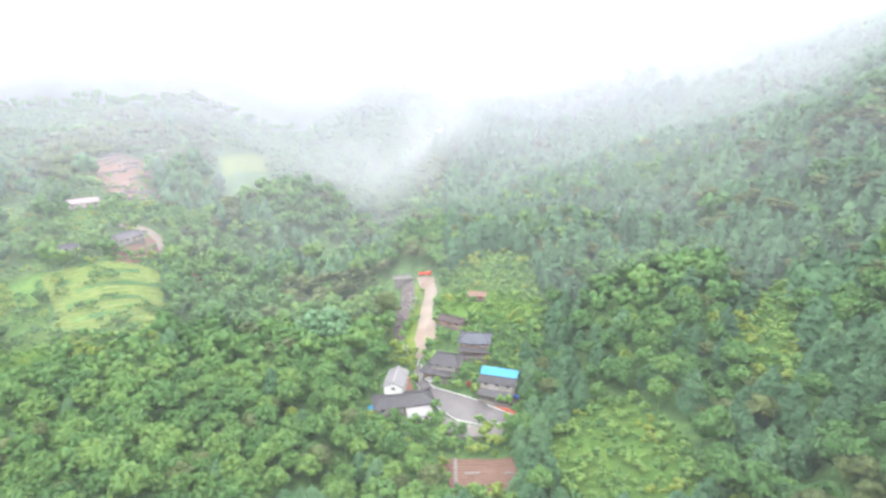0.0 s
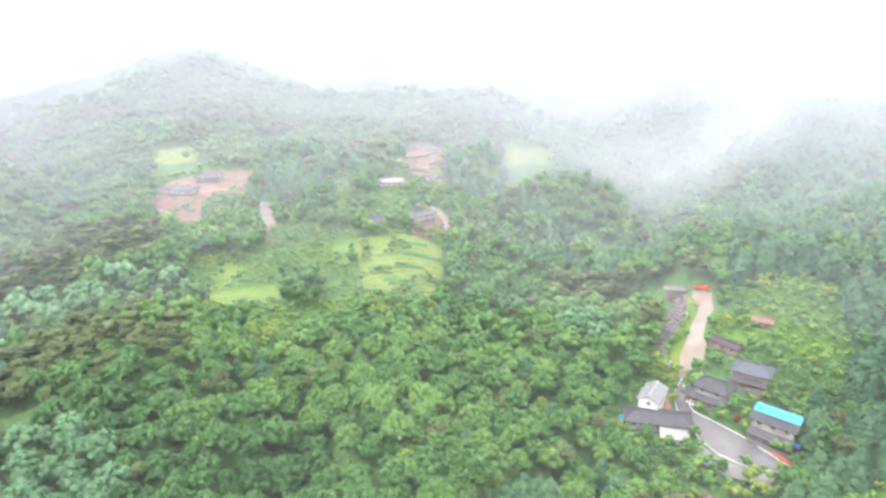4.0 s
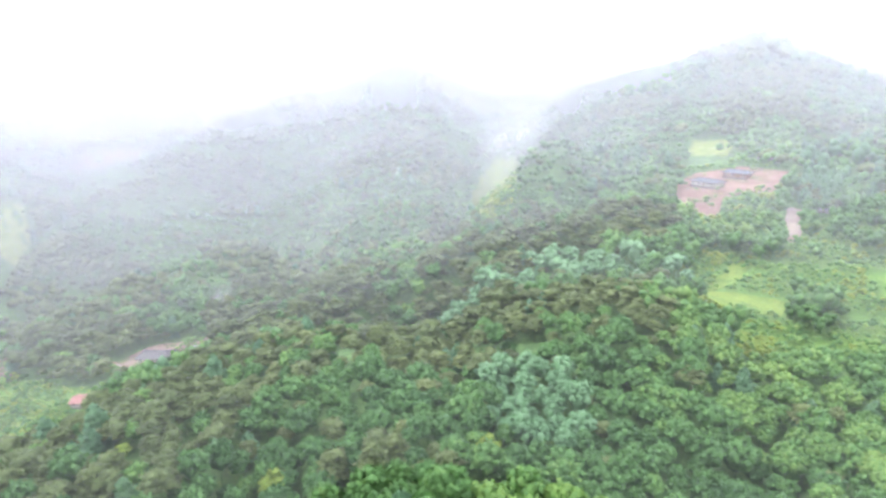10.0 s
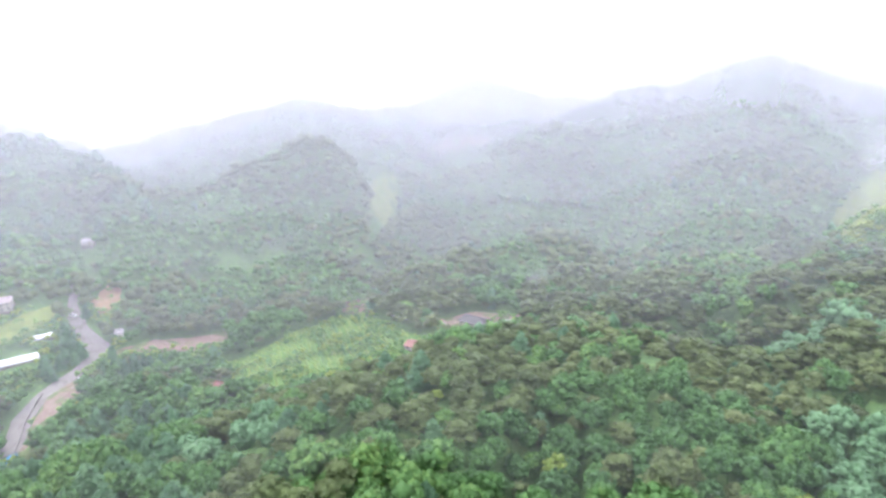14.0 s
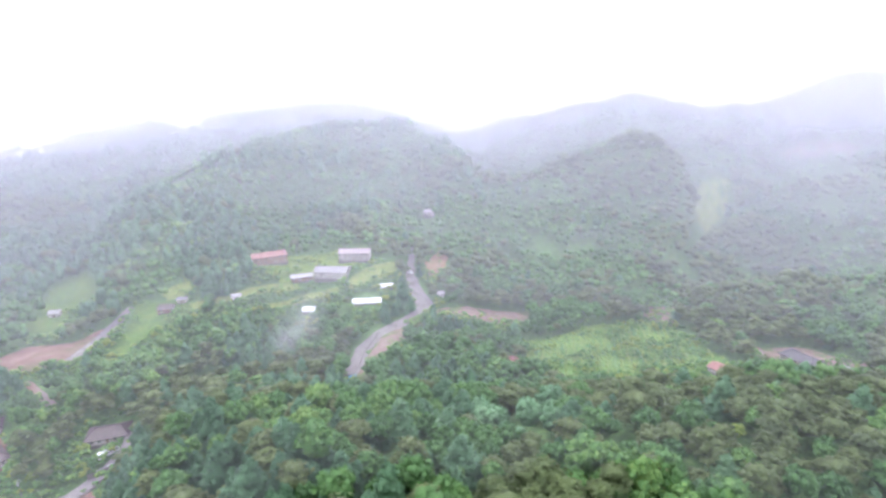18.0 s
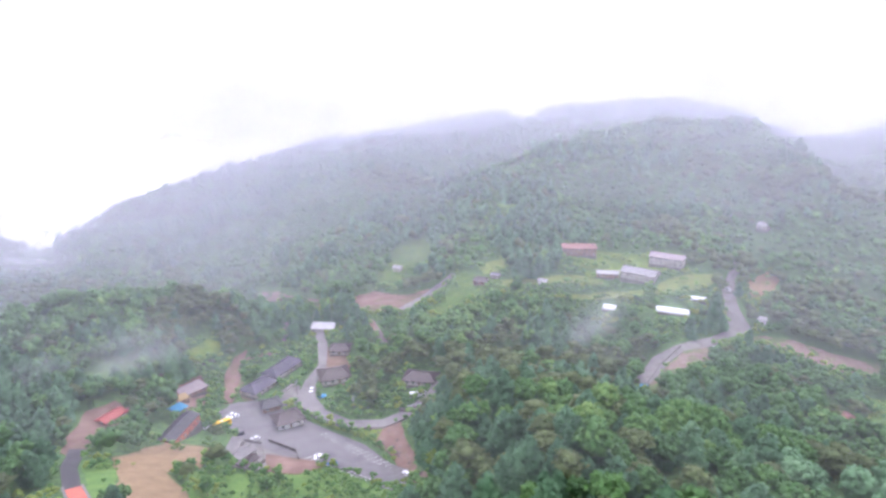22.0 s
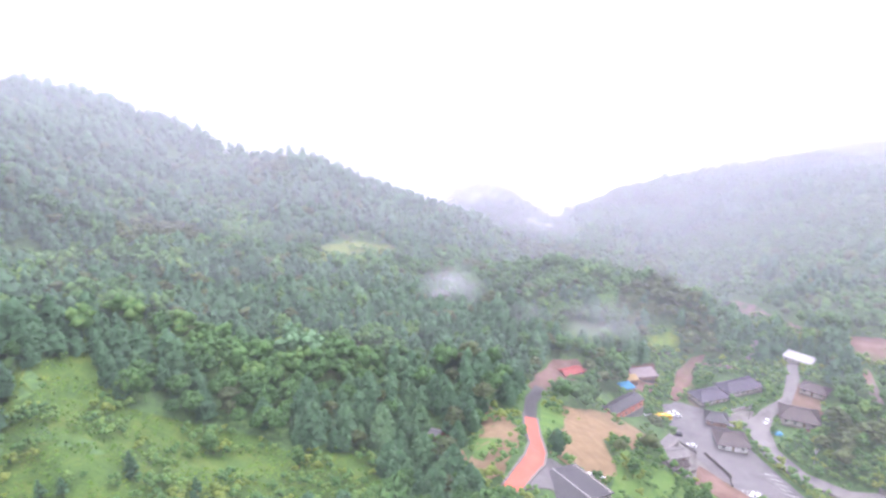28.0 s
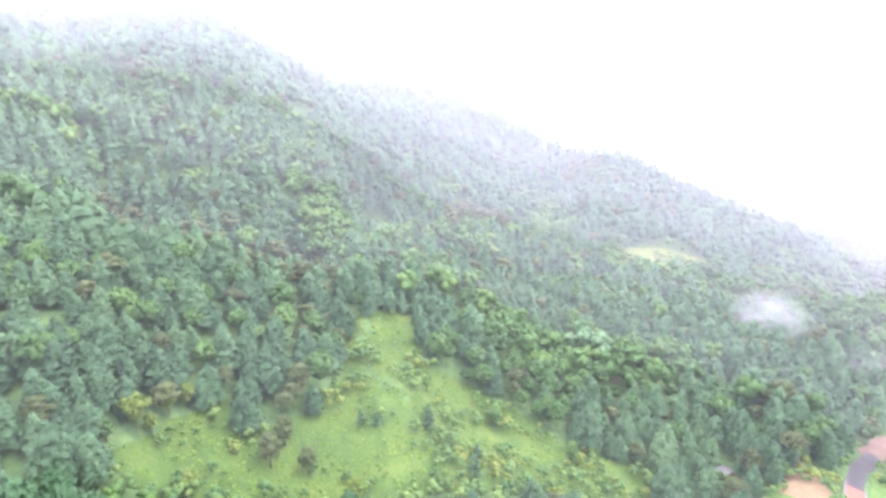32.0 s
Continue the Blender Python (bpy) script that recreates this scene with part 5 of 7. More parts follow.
def house(name, label, x, y, turn, w, d, h, storeys, roof, roof_mat, wall_mat, rise=1.5, porch=0.0, tarp=0.0):
    """A house with plinth, walls with openings, windows, door and a roof: hip, gable, gable_end, shed or arch."""
    home = thing(name, on_ground(x, y, turn), label, name.split("_")[-1] if "house" not in name else "house", "houses")
    BUILT.append((x, y, 0.5 * math.hypot(w, d) + 0.8))
    part("plinth", box(-w / 2 - 0.25, w / 2 + 0.25, -d / 2 - 0.25, d / 2 + 0.25, -4.0, 0.3), CONCRETE, home)
    over = 1.15 if roof == "hip" else 0.35 if name == "shop_row" else 0.7
    if roof == "arch":
        ring_pts = [(math.cos(a) * d / 2, math.sin(a) * (h + rise) * 0.62 + 0.3) for a in np.linspace(0, math.pi, 13)]
        skin = ring_pts + [(px * 0.97, pz * 0.97) for px, pz in ring_pts[::-1]]
        m = pose(0, 0, 0, 0, 0, 90)
        part("tunnel", turned(prism(skin, -w / 2, w / 2), m), roof_mat, home)
        for side in (-1, 1):
            part("end_wall", turned(prism(ring_pts, side * w / 2 - 0.06, side * w / 2 + 0.06), m), wall_mat, home)
        for k in range(max(3, int(w / 2.5))):
            at = -w / 2 + (k + 0.5) * w / max(3, int(w / 2.5))
            hoop = [(px * 1.012, pz * 1.012) for px, pz in ring_pts] + [(px, pz) for px, pz in ring_pts[::-1]]
            part("hoop", turned(prism(hoop, at - 0.05, at + 0.05), m), STEEL, home)
        return home
    sides = ((w, pose(0, -d / 2, 0), True), (d - 0.5, pose(w / 2, 0, 0, 0, 0, 90), False), (w, pose(0, d / 2, 0, 0, 0, 180), False), (d - 0.5, pose(-w / 2, 0, 0, 0, 0, -90), False))
    for length, m, front in sides:
        m = m @ pose(0, 0, 0, 0, 0, 0)
        flip = Matrix.Diagonal((1, -1, 1, 1))
        holes, doors = [], []
        each = h / storeys
        n = max(1, int(length / 3.2))
        for level in range(storeys):
            for k in range(n):
                c = -length / 2 + (k + 0.5) * length / n
                if front and level == 0 and k == n // 2:
                    doors.append((c - 0.5, c + 0.5, 0.3, 2.35))
                else:
                    base = level * each + 1.15
                    holes.append((c - min(0.75, length / n * 0.32), c + min(0.75, length / n * 0.32), base, min(base + 1.25, level * each + each - 0.3)))
        place = m @ flip
        bm = turned(wall_piece(length, 0.3, h, 0.25, holes + doors), place)
        bmesh.ops.reverse_faces(bm, faces=bm.faces[:])
        wall = part("wall", bm, wall_mat, home)
        for hole in holes:
            window_in(wall, place, *hole)
        for hole in doors:
            door_in(wall, place, hole[0], hole[1], hole[3])
    X, Y, t = w / 2 + over, d / 2 + over, 0.22
    e = h - 0.05
    ribs = []
    if roof in ("hip", "gable"):
        inset = min(d * 0.42, w * 0.32) if roof == "hip" else -0.001
        ra, rb = (-X + inset, 0, e + rise), (X - inset, 0, e + rise)
        lift = 0.22 if roof == "hip" else 0.0
        a, b, c, f = (-X, -Y, e + lift), (X, -Y, e + lift), (X, Y, e + lift), (-X, Y, e + lift)
        mid_f, mid_b = (0, -Y, e), (0, Y, e)
        for corners in ((a, mid_f, b, rb, ra), (c, mid_b, f, ra, rb)):
            part("roof_slope", slab(corners, t), roof_mat, home)
        if roof == "hip":
            for corners in ((b, c, rb), (f, a, ra)):
                part("roof_slope", slab(corners, t), roof_mat, home)
            for p, q in ((a, ra), (b, rb), (c, rb), (f, ra)):
                part("hip_ridge", rod((p[0], p[1], p[2] + 0.06), (q[0], q[1], q[2] + 0.06), 0.17), roof_mat, home)
        else:
            for side in (-1, 1):
                part("gable_wall", turned(prism([(-d / 2 + 0.02, e - 0.1), (d / 2 - 0.02, e - 0.1), (0, e + rise - 0.2)], side * (w / 2 - 0.13) - 0.11, side * (w / 2 - 0.13) + 0.11), pose(0, 0, 0, 0, 0, 90)), wall_mat, home)
        part("ridge", rod((ra[0], 0, ra[2] + 0.08), (rb[0], 0, rb[2] + 0.08), 0.22), roof_mat, home)
        for side in (-1, 1):
            for k in range(1, int((rb[0] - ra[0]) / 0.9)):
                px = ra[0] + k * 0.9
                ribs.append(((px, side * Y * 0.97, e + 0.1 + 0.03 * rise), (px, side * 0.15, e + rise * 0.95 + 0.05)))
    elif roof == "gable_end":
        for side in (-1, 1):
            part("roof_slope", slab(((side * X, -Y, e - 0.3), (side * X, Y, e - 0.3), (0, Y, e + rise), (0, -Y, e + rise)), t), roof_mat, home)
        for side in (-1, 1):
            part("gable_wall", prism([(-w / 2 + 0.02, e - 0.2), (w / 2 - 0.02, e - 0.2), (0, e + rise - 0.25)], side * (d / 2 - 0.13) - 0.11, side * (d / 2 - 0.13) + 0.11), wall_mat, home)
        part("ridge", box(-0.16, 0.16, -Y, Y, e + rise - 0.05, e + rise + 0.1), PALE_SHEET, home, "pale ridge cap")
        for side in (-1, 1):
            for k in range(1, int(2 * Y / 0.9)):
                ribs.append(((side * X * 0.97, -Y + k * 0.9, e - 0.2), (side * 0.2, -Y + k * 0.9, e + rise * 0.96)))
    else:
        part("roof_slope", slab(((-X, -Y, e + 0.05), (X, -Y, e + 0.05), (X, Y, e + rise), (-X, Y, e + rise)), t), roof_mat, home)
        for side in (-1, 1):
            part("gable_wall", turned(prism([(-d / 2, e - 0.1), (d / 2, e - 0.1), (d / 2, e + rise - 0.35)], side * (w / 2 - 0.13) - 0.11, side * (w / 2 - 0.13) + 0.11), pose(0, 0, 0, 0, 0, 90)), wall_mat, home)
        for k in range(1, int(2 * X / 0.9)):
            ribs.append(((-X + k * 0.9, -Y, e + 0.1), (-X + k * 0.9, Y, e + rise + 0.05)))
    if math.hypot(x, y) < 330:
        for p, q in ribs:
            part("roof_rib", rod(p, q, 0.07, 4), roof_mat, home)
    if tarp:
        for side in (-1, 1):
            low = 1 - tarp if side < 0 else 0.55
            part("tarpaulin", slab(((-X - 0.1, side * Y * (1 - low), e + rise * low + 0.3), (X + 0.1, side * Y * (1 - low), e + rise * low + 0.3), (X + 0.1, 0, e + rise + 0.42), (-X - 0.1, 0, e + rise + 0.42)), 0.06), BLUE_TARP, home, "bright blue tarpaulin over the roof")
    if porch:
        z = min(2.7, h / storeys)
        part("porch_roof", slab(((-X + 0.2, -d / 2 - porch, z - 0.35), (X - 0.2, -d / 2 - porch, z - 0.35), (X - 0.2, -d / 2 - 0.02, z + 0.55), (-X + 0.2, -d / 2 - 0.02, z + 0.55)), 0.18), GREY_TILE, home, "grey tiled pent roof")
        part("porch_floor", box(-w / 2, w / 2, -d / 2 - porch + 0.2, -d / 2 - 0.27, -3.0, 0.25), CONCRETE, home)
        for k in range(4):
            px = -w / 2 + 0.3 + k * (w - 0.6) / 3
            part("post", box(px - 0.1, px + 0.1, -d / 2 - porch + 0.35, -d / 2 - porch + 0.55, 0.25, z - 0.35), TIMBER, home)
    return home


def car(x, y, turn, paint, label, name="car", size=(4.5, 1.8, 1.45), category="car"):
    """A parked car with body, cabin glass, lamps, bumpers and four wheels."""
    length, wide, high = size
    base = thing(name, on_ground(x, y, turn, 0.42), label, category, "parked vehicles")
    L, W = length / 2, wide / 2
    body = prism([(-L, 0.35), (L, 0.35), (L, 0.75), (L * 0.9, 0.9), (L * 0.5, 0.98), (-L * 0.92, 1.0), (-L, 0.8)], -W, W)
    bmesh.ops.bevel(body, geom=body.edges[:], offset=0.07, segments=2, affect="EDGES")
    part("body", body, paint, base)
    cabin = prism([(-L * 0.85, 0.95), (L * 0.45, 0.95), (L * 0.16, high), (-L * 0.6, high)], -W * 0.9, W * 0.9)
    cabin_part = part("cabin", cabin, GLASS, base, "dark glazed cabin")
    part("roof_panel", box(-L * 0.6, L * 0.16, -W * 0.86, W * 0.86, high, high + 0.05, 0.02), paint, cabin_part)
    for sx in (-1, 1):
        part("bumper", box(sx * L - 0.06, sx * L + 0.06, -W * 0.92, W * 0.92, 0.38, 0.58, 0.02), paint, base)
        for sy in (-1, 1):
            wheel = part("wheel", rod((sx * L * 0.62, sy * W - 0.1, 0.32), (sx * L * 0.62, sy * W + 0.1, 0.32), 0.32, 14), RUBBER, base)
            part("rim", rod((sx * L * 0.62, sy * (W + 0.08) - 0.04, 0.32), (sx * L * 0.62, sy * (W + 0.08) + 0.04, 0.32), 0.19, 10), STEEL, wheel)
            part("headlight" if sx > 0 else "tail_light", box(sx * L - 0.04, sx * L + 0.05, sy * W * 0.75 - 0.18, sy * W * 0.75 + 0.18, 0.62, 0.76), WHITE_PAINT if sx > 0 else RED_SHEET, base)
    return base


def bus(x, y, turn, paint, label, length=8.5, name="bus"):
    base = thing(name, on_ground(x, y, turn, 0.42), label, name, "parked vehicles")
    L, W = length / 2, 1.15
    body = box(-L, L, -W, W, 0.4, 2.9)
    bmesh.ops.bevel(body, geom=body.edges[:], offset=0.16, segments=3, affect="EDGES")
    shell = part("body", body, paint, base)
    part("roof_hatch", box(-0.5, 0.5, -0.4, 0.4, 2.9, 2.98, 0.02), WHITE_PAINT, shell)
    for sy in (-1, 1):
        n = int(length / 1.3)
        for k in range(n):
            cx = -L + 0.4 + (k + 0.5) * (length - 0.8) / n
            part("window", box(cx - 0.5, cx + 0.5, sy * (W + 0.01) - 0.02, sy * (W + 0.01) + 0.02, 1.55, 2.4), GLASS, base)
    part("windscreen", box(L - 0.02, L + 0.03, -W * 0.85, W * 0.85, 1.3, 2.5), GLASS, base)
    for sx in (-1, 1):
        for sy in (-1, 1):
            wheel = part("wheel", rod((sx * L * 0.62, sy * W - 0.14, 0.45), (sx * L * 0.62, sy * W + 0.06, 0.45), 0.45, 14), RUBBER, base)
            part("rim", rod((sx * L * 0.62, sy * (W + 0.05) - 0.03, 0.45), (sx * L * 0.62, sy * (W + 0.05) + 0.03, 0.45), 0.25, 10), STEEL, wheel)
    return base


def truck(x, y, turn, paint, bed_mat, label):
    base = thing("truck", on_ground(x, y, turn, 0.42), label, "truck", "parked vehicles")
    cab = prism([(1.2, 0.5), (2.9, 0.5), (2.9, 1.3), (2.5, 2.1), (1.2, 2.1)], -0.95, 0.95)
    bmesh.ops.bevel(cab, geom=cab.edges[:], offset=0.08, segments=2, affect="EDGES")
    cab_part = part("cab", cab, paint, base)
    part("windscreen", turned(box(-0.02, 0.02, -0.8, 0.8, 0, 0.75), pose(2.86, 0, 1.32, 0, -27, 0)), GLASS, cab_part)
    part("chassis", box(-2.9, 1.2, -0.45, 0.45, 0.5, 0.8), PAINT_DARK, base)
    bed = part("load_bed", box(-2.95, 1.05, -1.0, 1.0, 0.8, 0.95), bed_mat, base)
    for a in ((-2.95, 1.05, -1.0, -0.92), (-2.95, 1.05, 0.92, 1.0), (-2.95, -2.87, -0.92, 0.92), (0.97, 1.05, -0.92, 0.92)):
        part("side_board", box(a[0], a[1], a[2], a[3], 0.95, 1.4), bed_mat, bed)
    for sx in (-1.9, 2.0):
        for sy in (-1, 1):
            part("wheel", rod((sx, sy * 0.85 - 0.12, 0.38), (sx, sy * 0.85 + 0.12, 0.38), 0.38, 14), RUBBER, base)
    return base


def pole(x, y, turn, high=9.0):
    base = thing("utility_pole", on_ground(x, y, turn), "grey concrete utility pole with a steel cross arm", "utility pole", "utility poles")
    part("shaft", rod((0, 0, -1), (0, 0, high), 0.17, 10, 0.11), CONCRETE, base)
    for z in (high - 0.5, high - 1.3):
        arm = part("cross_arm", box(-0.9, 0.9, -0.06, 0.06, z - 0.06, z + 0.06), STEEL, base)
        for px in (-0.8, 0, 0.8):
            part("insulator", rod((px, 0, z + 0.06), (px, 0, z + 0.28), 0.06, 8), WHITE_PAINT, arm)
    part("transformer", rod((0.35, 0, high - 2.7), (0.35, 0, high - 1.8), 0.26, 12), STEEL, base)
    return base


# ---- single trees ----
def limb_tree(name, x, y, high, kind, leaf, label, seed):
    """A tree of its own with a tapered trunk, limbs and a crown of leaf clumps."""
    rng = np.random.default_rng(seed)
    base = thing(name, on_ground(x, y, float(rng.uniform(0, 360))), label, "tree", "single trees")
    s = high / 10.0
    part("trunk", rod((0, 0, -0.6), (0.1 * s, 0, 7.0 * s), 0.24 * s, 8, 0.07 * s), BARK, base)
    for k in range(5):
        a = k * 2.4 + rng.uniform(-0.4, 0.4)
        z = (2.6 + 0.85 * k) * s
        part("limb", rod((0.03 * s, 0, z), (math.cos(a) * 1.7 * s, math.sin(a) * 1.7 * s, z + 1.3 * s), 0.09 * s, 6, 0.03 * s), BARK, base)
    pieces = []
    lobes = 12
    for k in range(lobes):
        t = (k + 0.5) / lobes
        a = k * 2.4
        if kind == "conifer":
            r, z = (1 - t) * 2.0, 2.2 + t * 7.6
            rad = 1.25 * (1.15 - t * 0.8)
        else:
            r, z = 1.9 * math.sin(math.pi * (0.15 + 0.8 * t)), 3.6 + t * 5.2
            rad = rng.uniform(1.0, 1.45)
        c = np.array([math.cos(a) * r, math.sin(a) * r, z])
        v, f = ball(rng, 1, 0.2)
        pieces.append((v * (rad * 0.8, rad * 0.8, rad * 0.7) + c, f))
        d = unit(rng, 34)
        pieces.append(leaf_quads(rng, c + d * rad, d + (0, 0, 0.4), rng.uniform(0.22, 0.46, 34), 0.6))
    v, f = joined(pieces)
    crown = new("crown", mesh_from("crown", v * s, f, leaf, np.clip(rng.normal(0.5, 0.12, len(v)), 0, 1)))
    crown.parent = base
    return base

# ---- houses ----
house("blue_roof_house", "two-storey tiled house with a bright blue tarpaulin roof", 18.8, 186.1, -18, 11.5, 10.5, 5.8, 2, "gable", DARK_TILE, PLASTER, porch=3.4, rise=2.6, tarp=0.5)
house("village_house", "grey tiled two-storey house with a pent roof", 0.3, 196.0, -19, 9.1, 8.5, 5.6, 2, "hip", DARK_TILE, PLASTER, porch=2.4, rise=2.3)
house("side_wing", "dark tiled side wing of a house", -5.2, 195.3, -32, 3.6, 6.0, 3.0, 1, "hip", DARK_TILE, WOOD_WALL, rise=1.6)
house("village_house", "blue-grey tiled house with white balcony and carport", 11.1, 206.6, -10, 10.2, 8.0, 5.2, 2, "hip", BLUE_GREY_TILE, BRICK_WALL, porch=2.2, rise=2.2)
house("long_shed", "long low shed with a brown-grey roof", 2.5, 223.5, -30, 10.5, 5.0, 2.6, 1, "gable", BROWN_TILE, BRICK_WALL, rise=1.0)
house("white_house", "white gabled house with a grey sheet roof", -17.9, 187.6, -6, 6.2, 11.0, 6.2, 2, "gable_end", GREY_SHEET, WHITE_PAINT, rise=1.6)
house("long_house", "long low house with a dark grey roof", -15.0, 179.9, 13, 18.8, 8.0, 3.0, 1, "hip", DARK_TILE, PLASTER, rise=1.8)
house("lean_to", "low outbuilding with a pale sheet roof", -9.2, 173.8, 13, 7.2, 5.0, 2.4, 1, "shed", PALE_SHEET, WHITE_PAINT, rise=0.6)
house("hut", "small hut with a rusty red-brown roof in the meadow", 13.5, 239.9, -8, 6.9, 4.5, 2.2, 1, "gable", RUST_SHEET, WOOD_WALL, rise=0.9)
house("farmhouse", "long farmhouse with a weathered grey tiled roof", -162.0, 289.0, 70, 15.5, 8.0, 3.2, 1, "hip", GREY_TILE, PLASTER, rise=2.0)
house("farm_shed", "low farm shed with a dark grey roof", -179.5, 273.0, 27, 9.5, 6.0, 2.6, 1, "gable", DARK_TILE, WHITE_PAINT, rise=1.2)
house("barn", "long barn with a pale pinkish sheet roof", -209.9, 337.4, 34, 14.8, 10.0, 3.2, 1, "gable", PINK_SHEET, PLASTER, rise=1.6)
house("site_house", "new house with a grey roof on bare earth", -343.5, 279.7, 22, 18.4, 10.0, 3.2, 1, "hip", BLUE_GREY_TILE, PLASTER, rise=1.8)
house("site_house", "new house with a violet-grey roof above an orange bank", -342.0, 302.1, 27, 15.8, 9.0, 3.2, 1, "hip", BLUE_GREY_TILE, BRICK_WALL, rise=1.8)
house("hillside_hut", "small white-roofed building high on the slope", -358.1, 339.1, 44, 9.4, 8.0, 3.6, 1, "shed", PALE_SHEET, PLASTER, rise=0.8)
house("farm_shed", "small white shed at the end of the track", -265.7, 298.6, 15, 5.4, 5.0, 2.8, 1, "gable", PALE_SHEET, WHITE_PAINT, rise=1.0)
house("valley_house", "dark slate-roofed house in a bare yard", -337.1, -80.4, 74, 17.0, 10.0, 3.4, 1, "hip", DARK_TILE, PLASTER, rise=2.4)
house("farm_shed", "red-roofed shed beside terraced fields", -289.6, -101.7, 77, 13.6, 8.0, 2.8, 1, "gable", RED_TILE, PLASTER, rise=1.4)
house("farm_shed", "low house with a rusty red roof", -234.9, -192.5, 85, 16.6, 9.0, 2.8, 1, "gable", RED_TILE, BRICK_WALL, rise=1.5)
house("farm_shed", "small shed under a blue tarpaulin", -234.0, -205.8, 115, 4.7, 6.0, 2.5, 1, "shed", BLUE_TARP, BRICK_WALL, rise=0.6)
house("farm_hut", "small white hut at the field edge", -325.5, -56.9, 69, 4.7, 5.0, 2.6, 1, "gable", PALE_SHEET, WHITE_PAINT, rise=0.9)
house("farm_hut", "tiny pale hut among the terraces", -274.0, -113.0, 67, 5.1, 4.0, 2.2, 1, "shed", PALE_SHEET, PLASTER, rise=0.5)
house("institute_building", "large two-storey reddish building in the valley", -197.0, -407.5, 163, 24.4, 12.0, 6.0, 2, "hip", RED_TILE, BRICK_WALL, rise=2.0)
house("institute_building", "large pale building with a pinkish grey roof", -247.6, -366.5, 135, 22.9, 12.0, 6.0, 2, "gable", PINK_SHEET, PLASTER, rise=2.0)
house("institute_building", "broad hall with a pale grey sheet roof", -223.4, -361.1, 131, 23.8, 14.0, 5.0, 1, "gable", GREY_SHEET, PLASTER, rise=2.4)
house("institute_building", "low annex with a pale roof", -204.6, -374.2, 157, 15.0, 8.0, 3.2, 1, "gable", PALE_SHEET, BRICK_WALL, rise=1.2)
house("greenhouse", "long white plastic greenhouse tunnel", -220.9, -315.6, 143, 19.9, 7.0, 1.6, 1, "arch", PLASTIC, PLASTIC, rise=2.0)
house("greenhouse", "short white plastic greenhouse tunnel", -191.6, -343.7, 139, 8.2, 7.0, 1.6, 1, "arch", PLASTIC, PLASTIC, rise=2.0)
house("farm_shed", "small brown house among fields", -117.6, -402.6, 140, 8.0, 7.0, 2.8, 1, "gable", BROWN_TILE, PLASTER, rise=1.4)
house("farm_hut", "small white hut in the valley fields", -156.7, -379.8, 150, 5.8, 5.0, 2.6, 1, "gable", PALE_SHEET, WHITE_PAINT, rise=1.0)
house("farm_hut", "small white building by the road bend", -270.8, -295.0, 147, 4.2, 6.0, 3.6, 1, "gable", PALE_SHEET, WHITE_PAINT, rise=1.0)
house("village_hall", "hall with a bright white sheet roof", 0.9, -365.5, 164, 14.1, 8.0, 3.2, 1, "shed", WHITE_SHEET, PLASTER, rise=0.8)
house("village_house", "brown hip-roofed house above the road", -8.4, -334.1, 168, 11.1, 9.0, 3.0, 1, "hip", BROWN_TILE, PLASTER, rise=2.2)
house("village_house", "large house with a dark brown hip roof", -3.3, -306.3, -172, 15.3, 13.0, 3.4, 1, "hip", BROWN_TILE, PLASTER, rise=3.2)
house("village_house", "traditional house with violet-grey tiles and a blue tarpaulin", 25.3, -317.8, -128, 21.5, 9.5, 3.0, 1, "hip", VIOLET_TILE, PLASTER, rise=2.8)
house("village_house", "long house with violet-grey tiles", 37.1, -301.3, -130, 15.7, 9.5, 3.0, 1, "hip", VIOLET_TILE, PLASTER, rise=2.8)
house("village_house", "small grey-tiled house with orange awning", 30.2, -283.0, -166, 8.5, 8.0, 3.0, 1, "hip", DARK_TILE, BRICK_WALL, rise=2.2)
house("pavilion", "brown hip-roofed pavilion at the car park edge", 21.2, -268.3, -160, 12.1, 11.0, 3.4, 1, "hip", BROWN_TILE, WHITE_PAINT, rise=3.0)
house("village_house", "dark brown hip-roofed house above the road bend", -50.2, -290.0, 156, 16.7, 11.0, 3.2, 1, "hip", BROWN_TILE, PLASTER, rise=2.8)
house("shop_row", "long red-walled shop row with a grey roof", 66.8, -249.6, -109, 22.4, 8.0, 4.2, 1, "gable", DARK_TILE, RED_WALL, rise=1.6)
house("shed", "shed with a sky-blue roof", 72.1, -275.1, -129, 5.6, 5.0, 2.6, 1, "shed", BLUE_TARP, PLASTER, rise=0.6)
house("shed", "low shed with an ochre roof", 72.7, -286.9, -141, 4.5, 4.0, 2.4, 1, "shed", OCHRE_SHEET, BRICK_WALL, rise=0.6)
house("court_house", "walled court house with stone roofs and yard", 38.3, -234.1, -138, 8.6, 6.0, 2.4, 1, "gable", STONE_ROOF, PLASTER, rise=1.3)
house("court_house", "low side building of a walled stone court", 42.9, -241.8, -102, 10.0, 4.0, 2.2, 1, "shed", STONE_ROOF, PLASTER, rise=0.6)
house("court_house", "small gate building of a stone court", 34.8, -224.8, -126, 5.8, 3.5, 2.2, 1, "gable", BROWN_TILE, PLASTER, rise=0.9)
house("ruined_house", "half-ruined house with pinkish walls", 70.0, -297.5, -139, 12.4, 8.0, 2.6, 1, "shed", PINK_SHEET, BRICK_WALL, rise=0.7)
house("red_shelter", "open shelter with a red roof", 95.1, -257.3, -125, 10.5, 6.0, 2.6, 1, "gable", RED_SHEET, WOOD_WALL, rise=1.0)
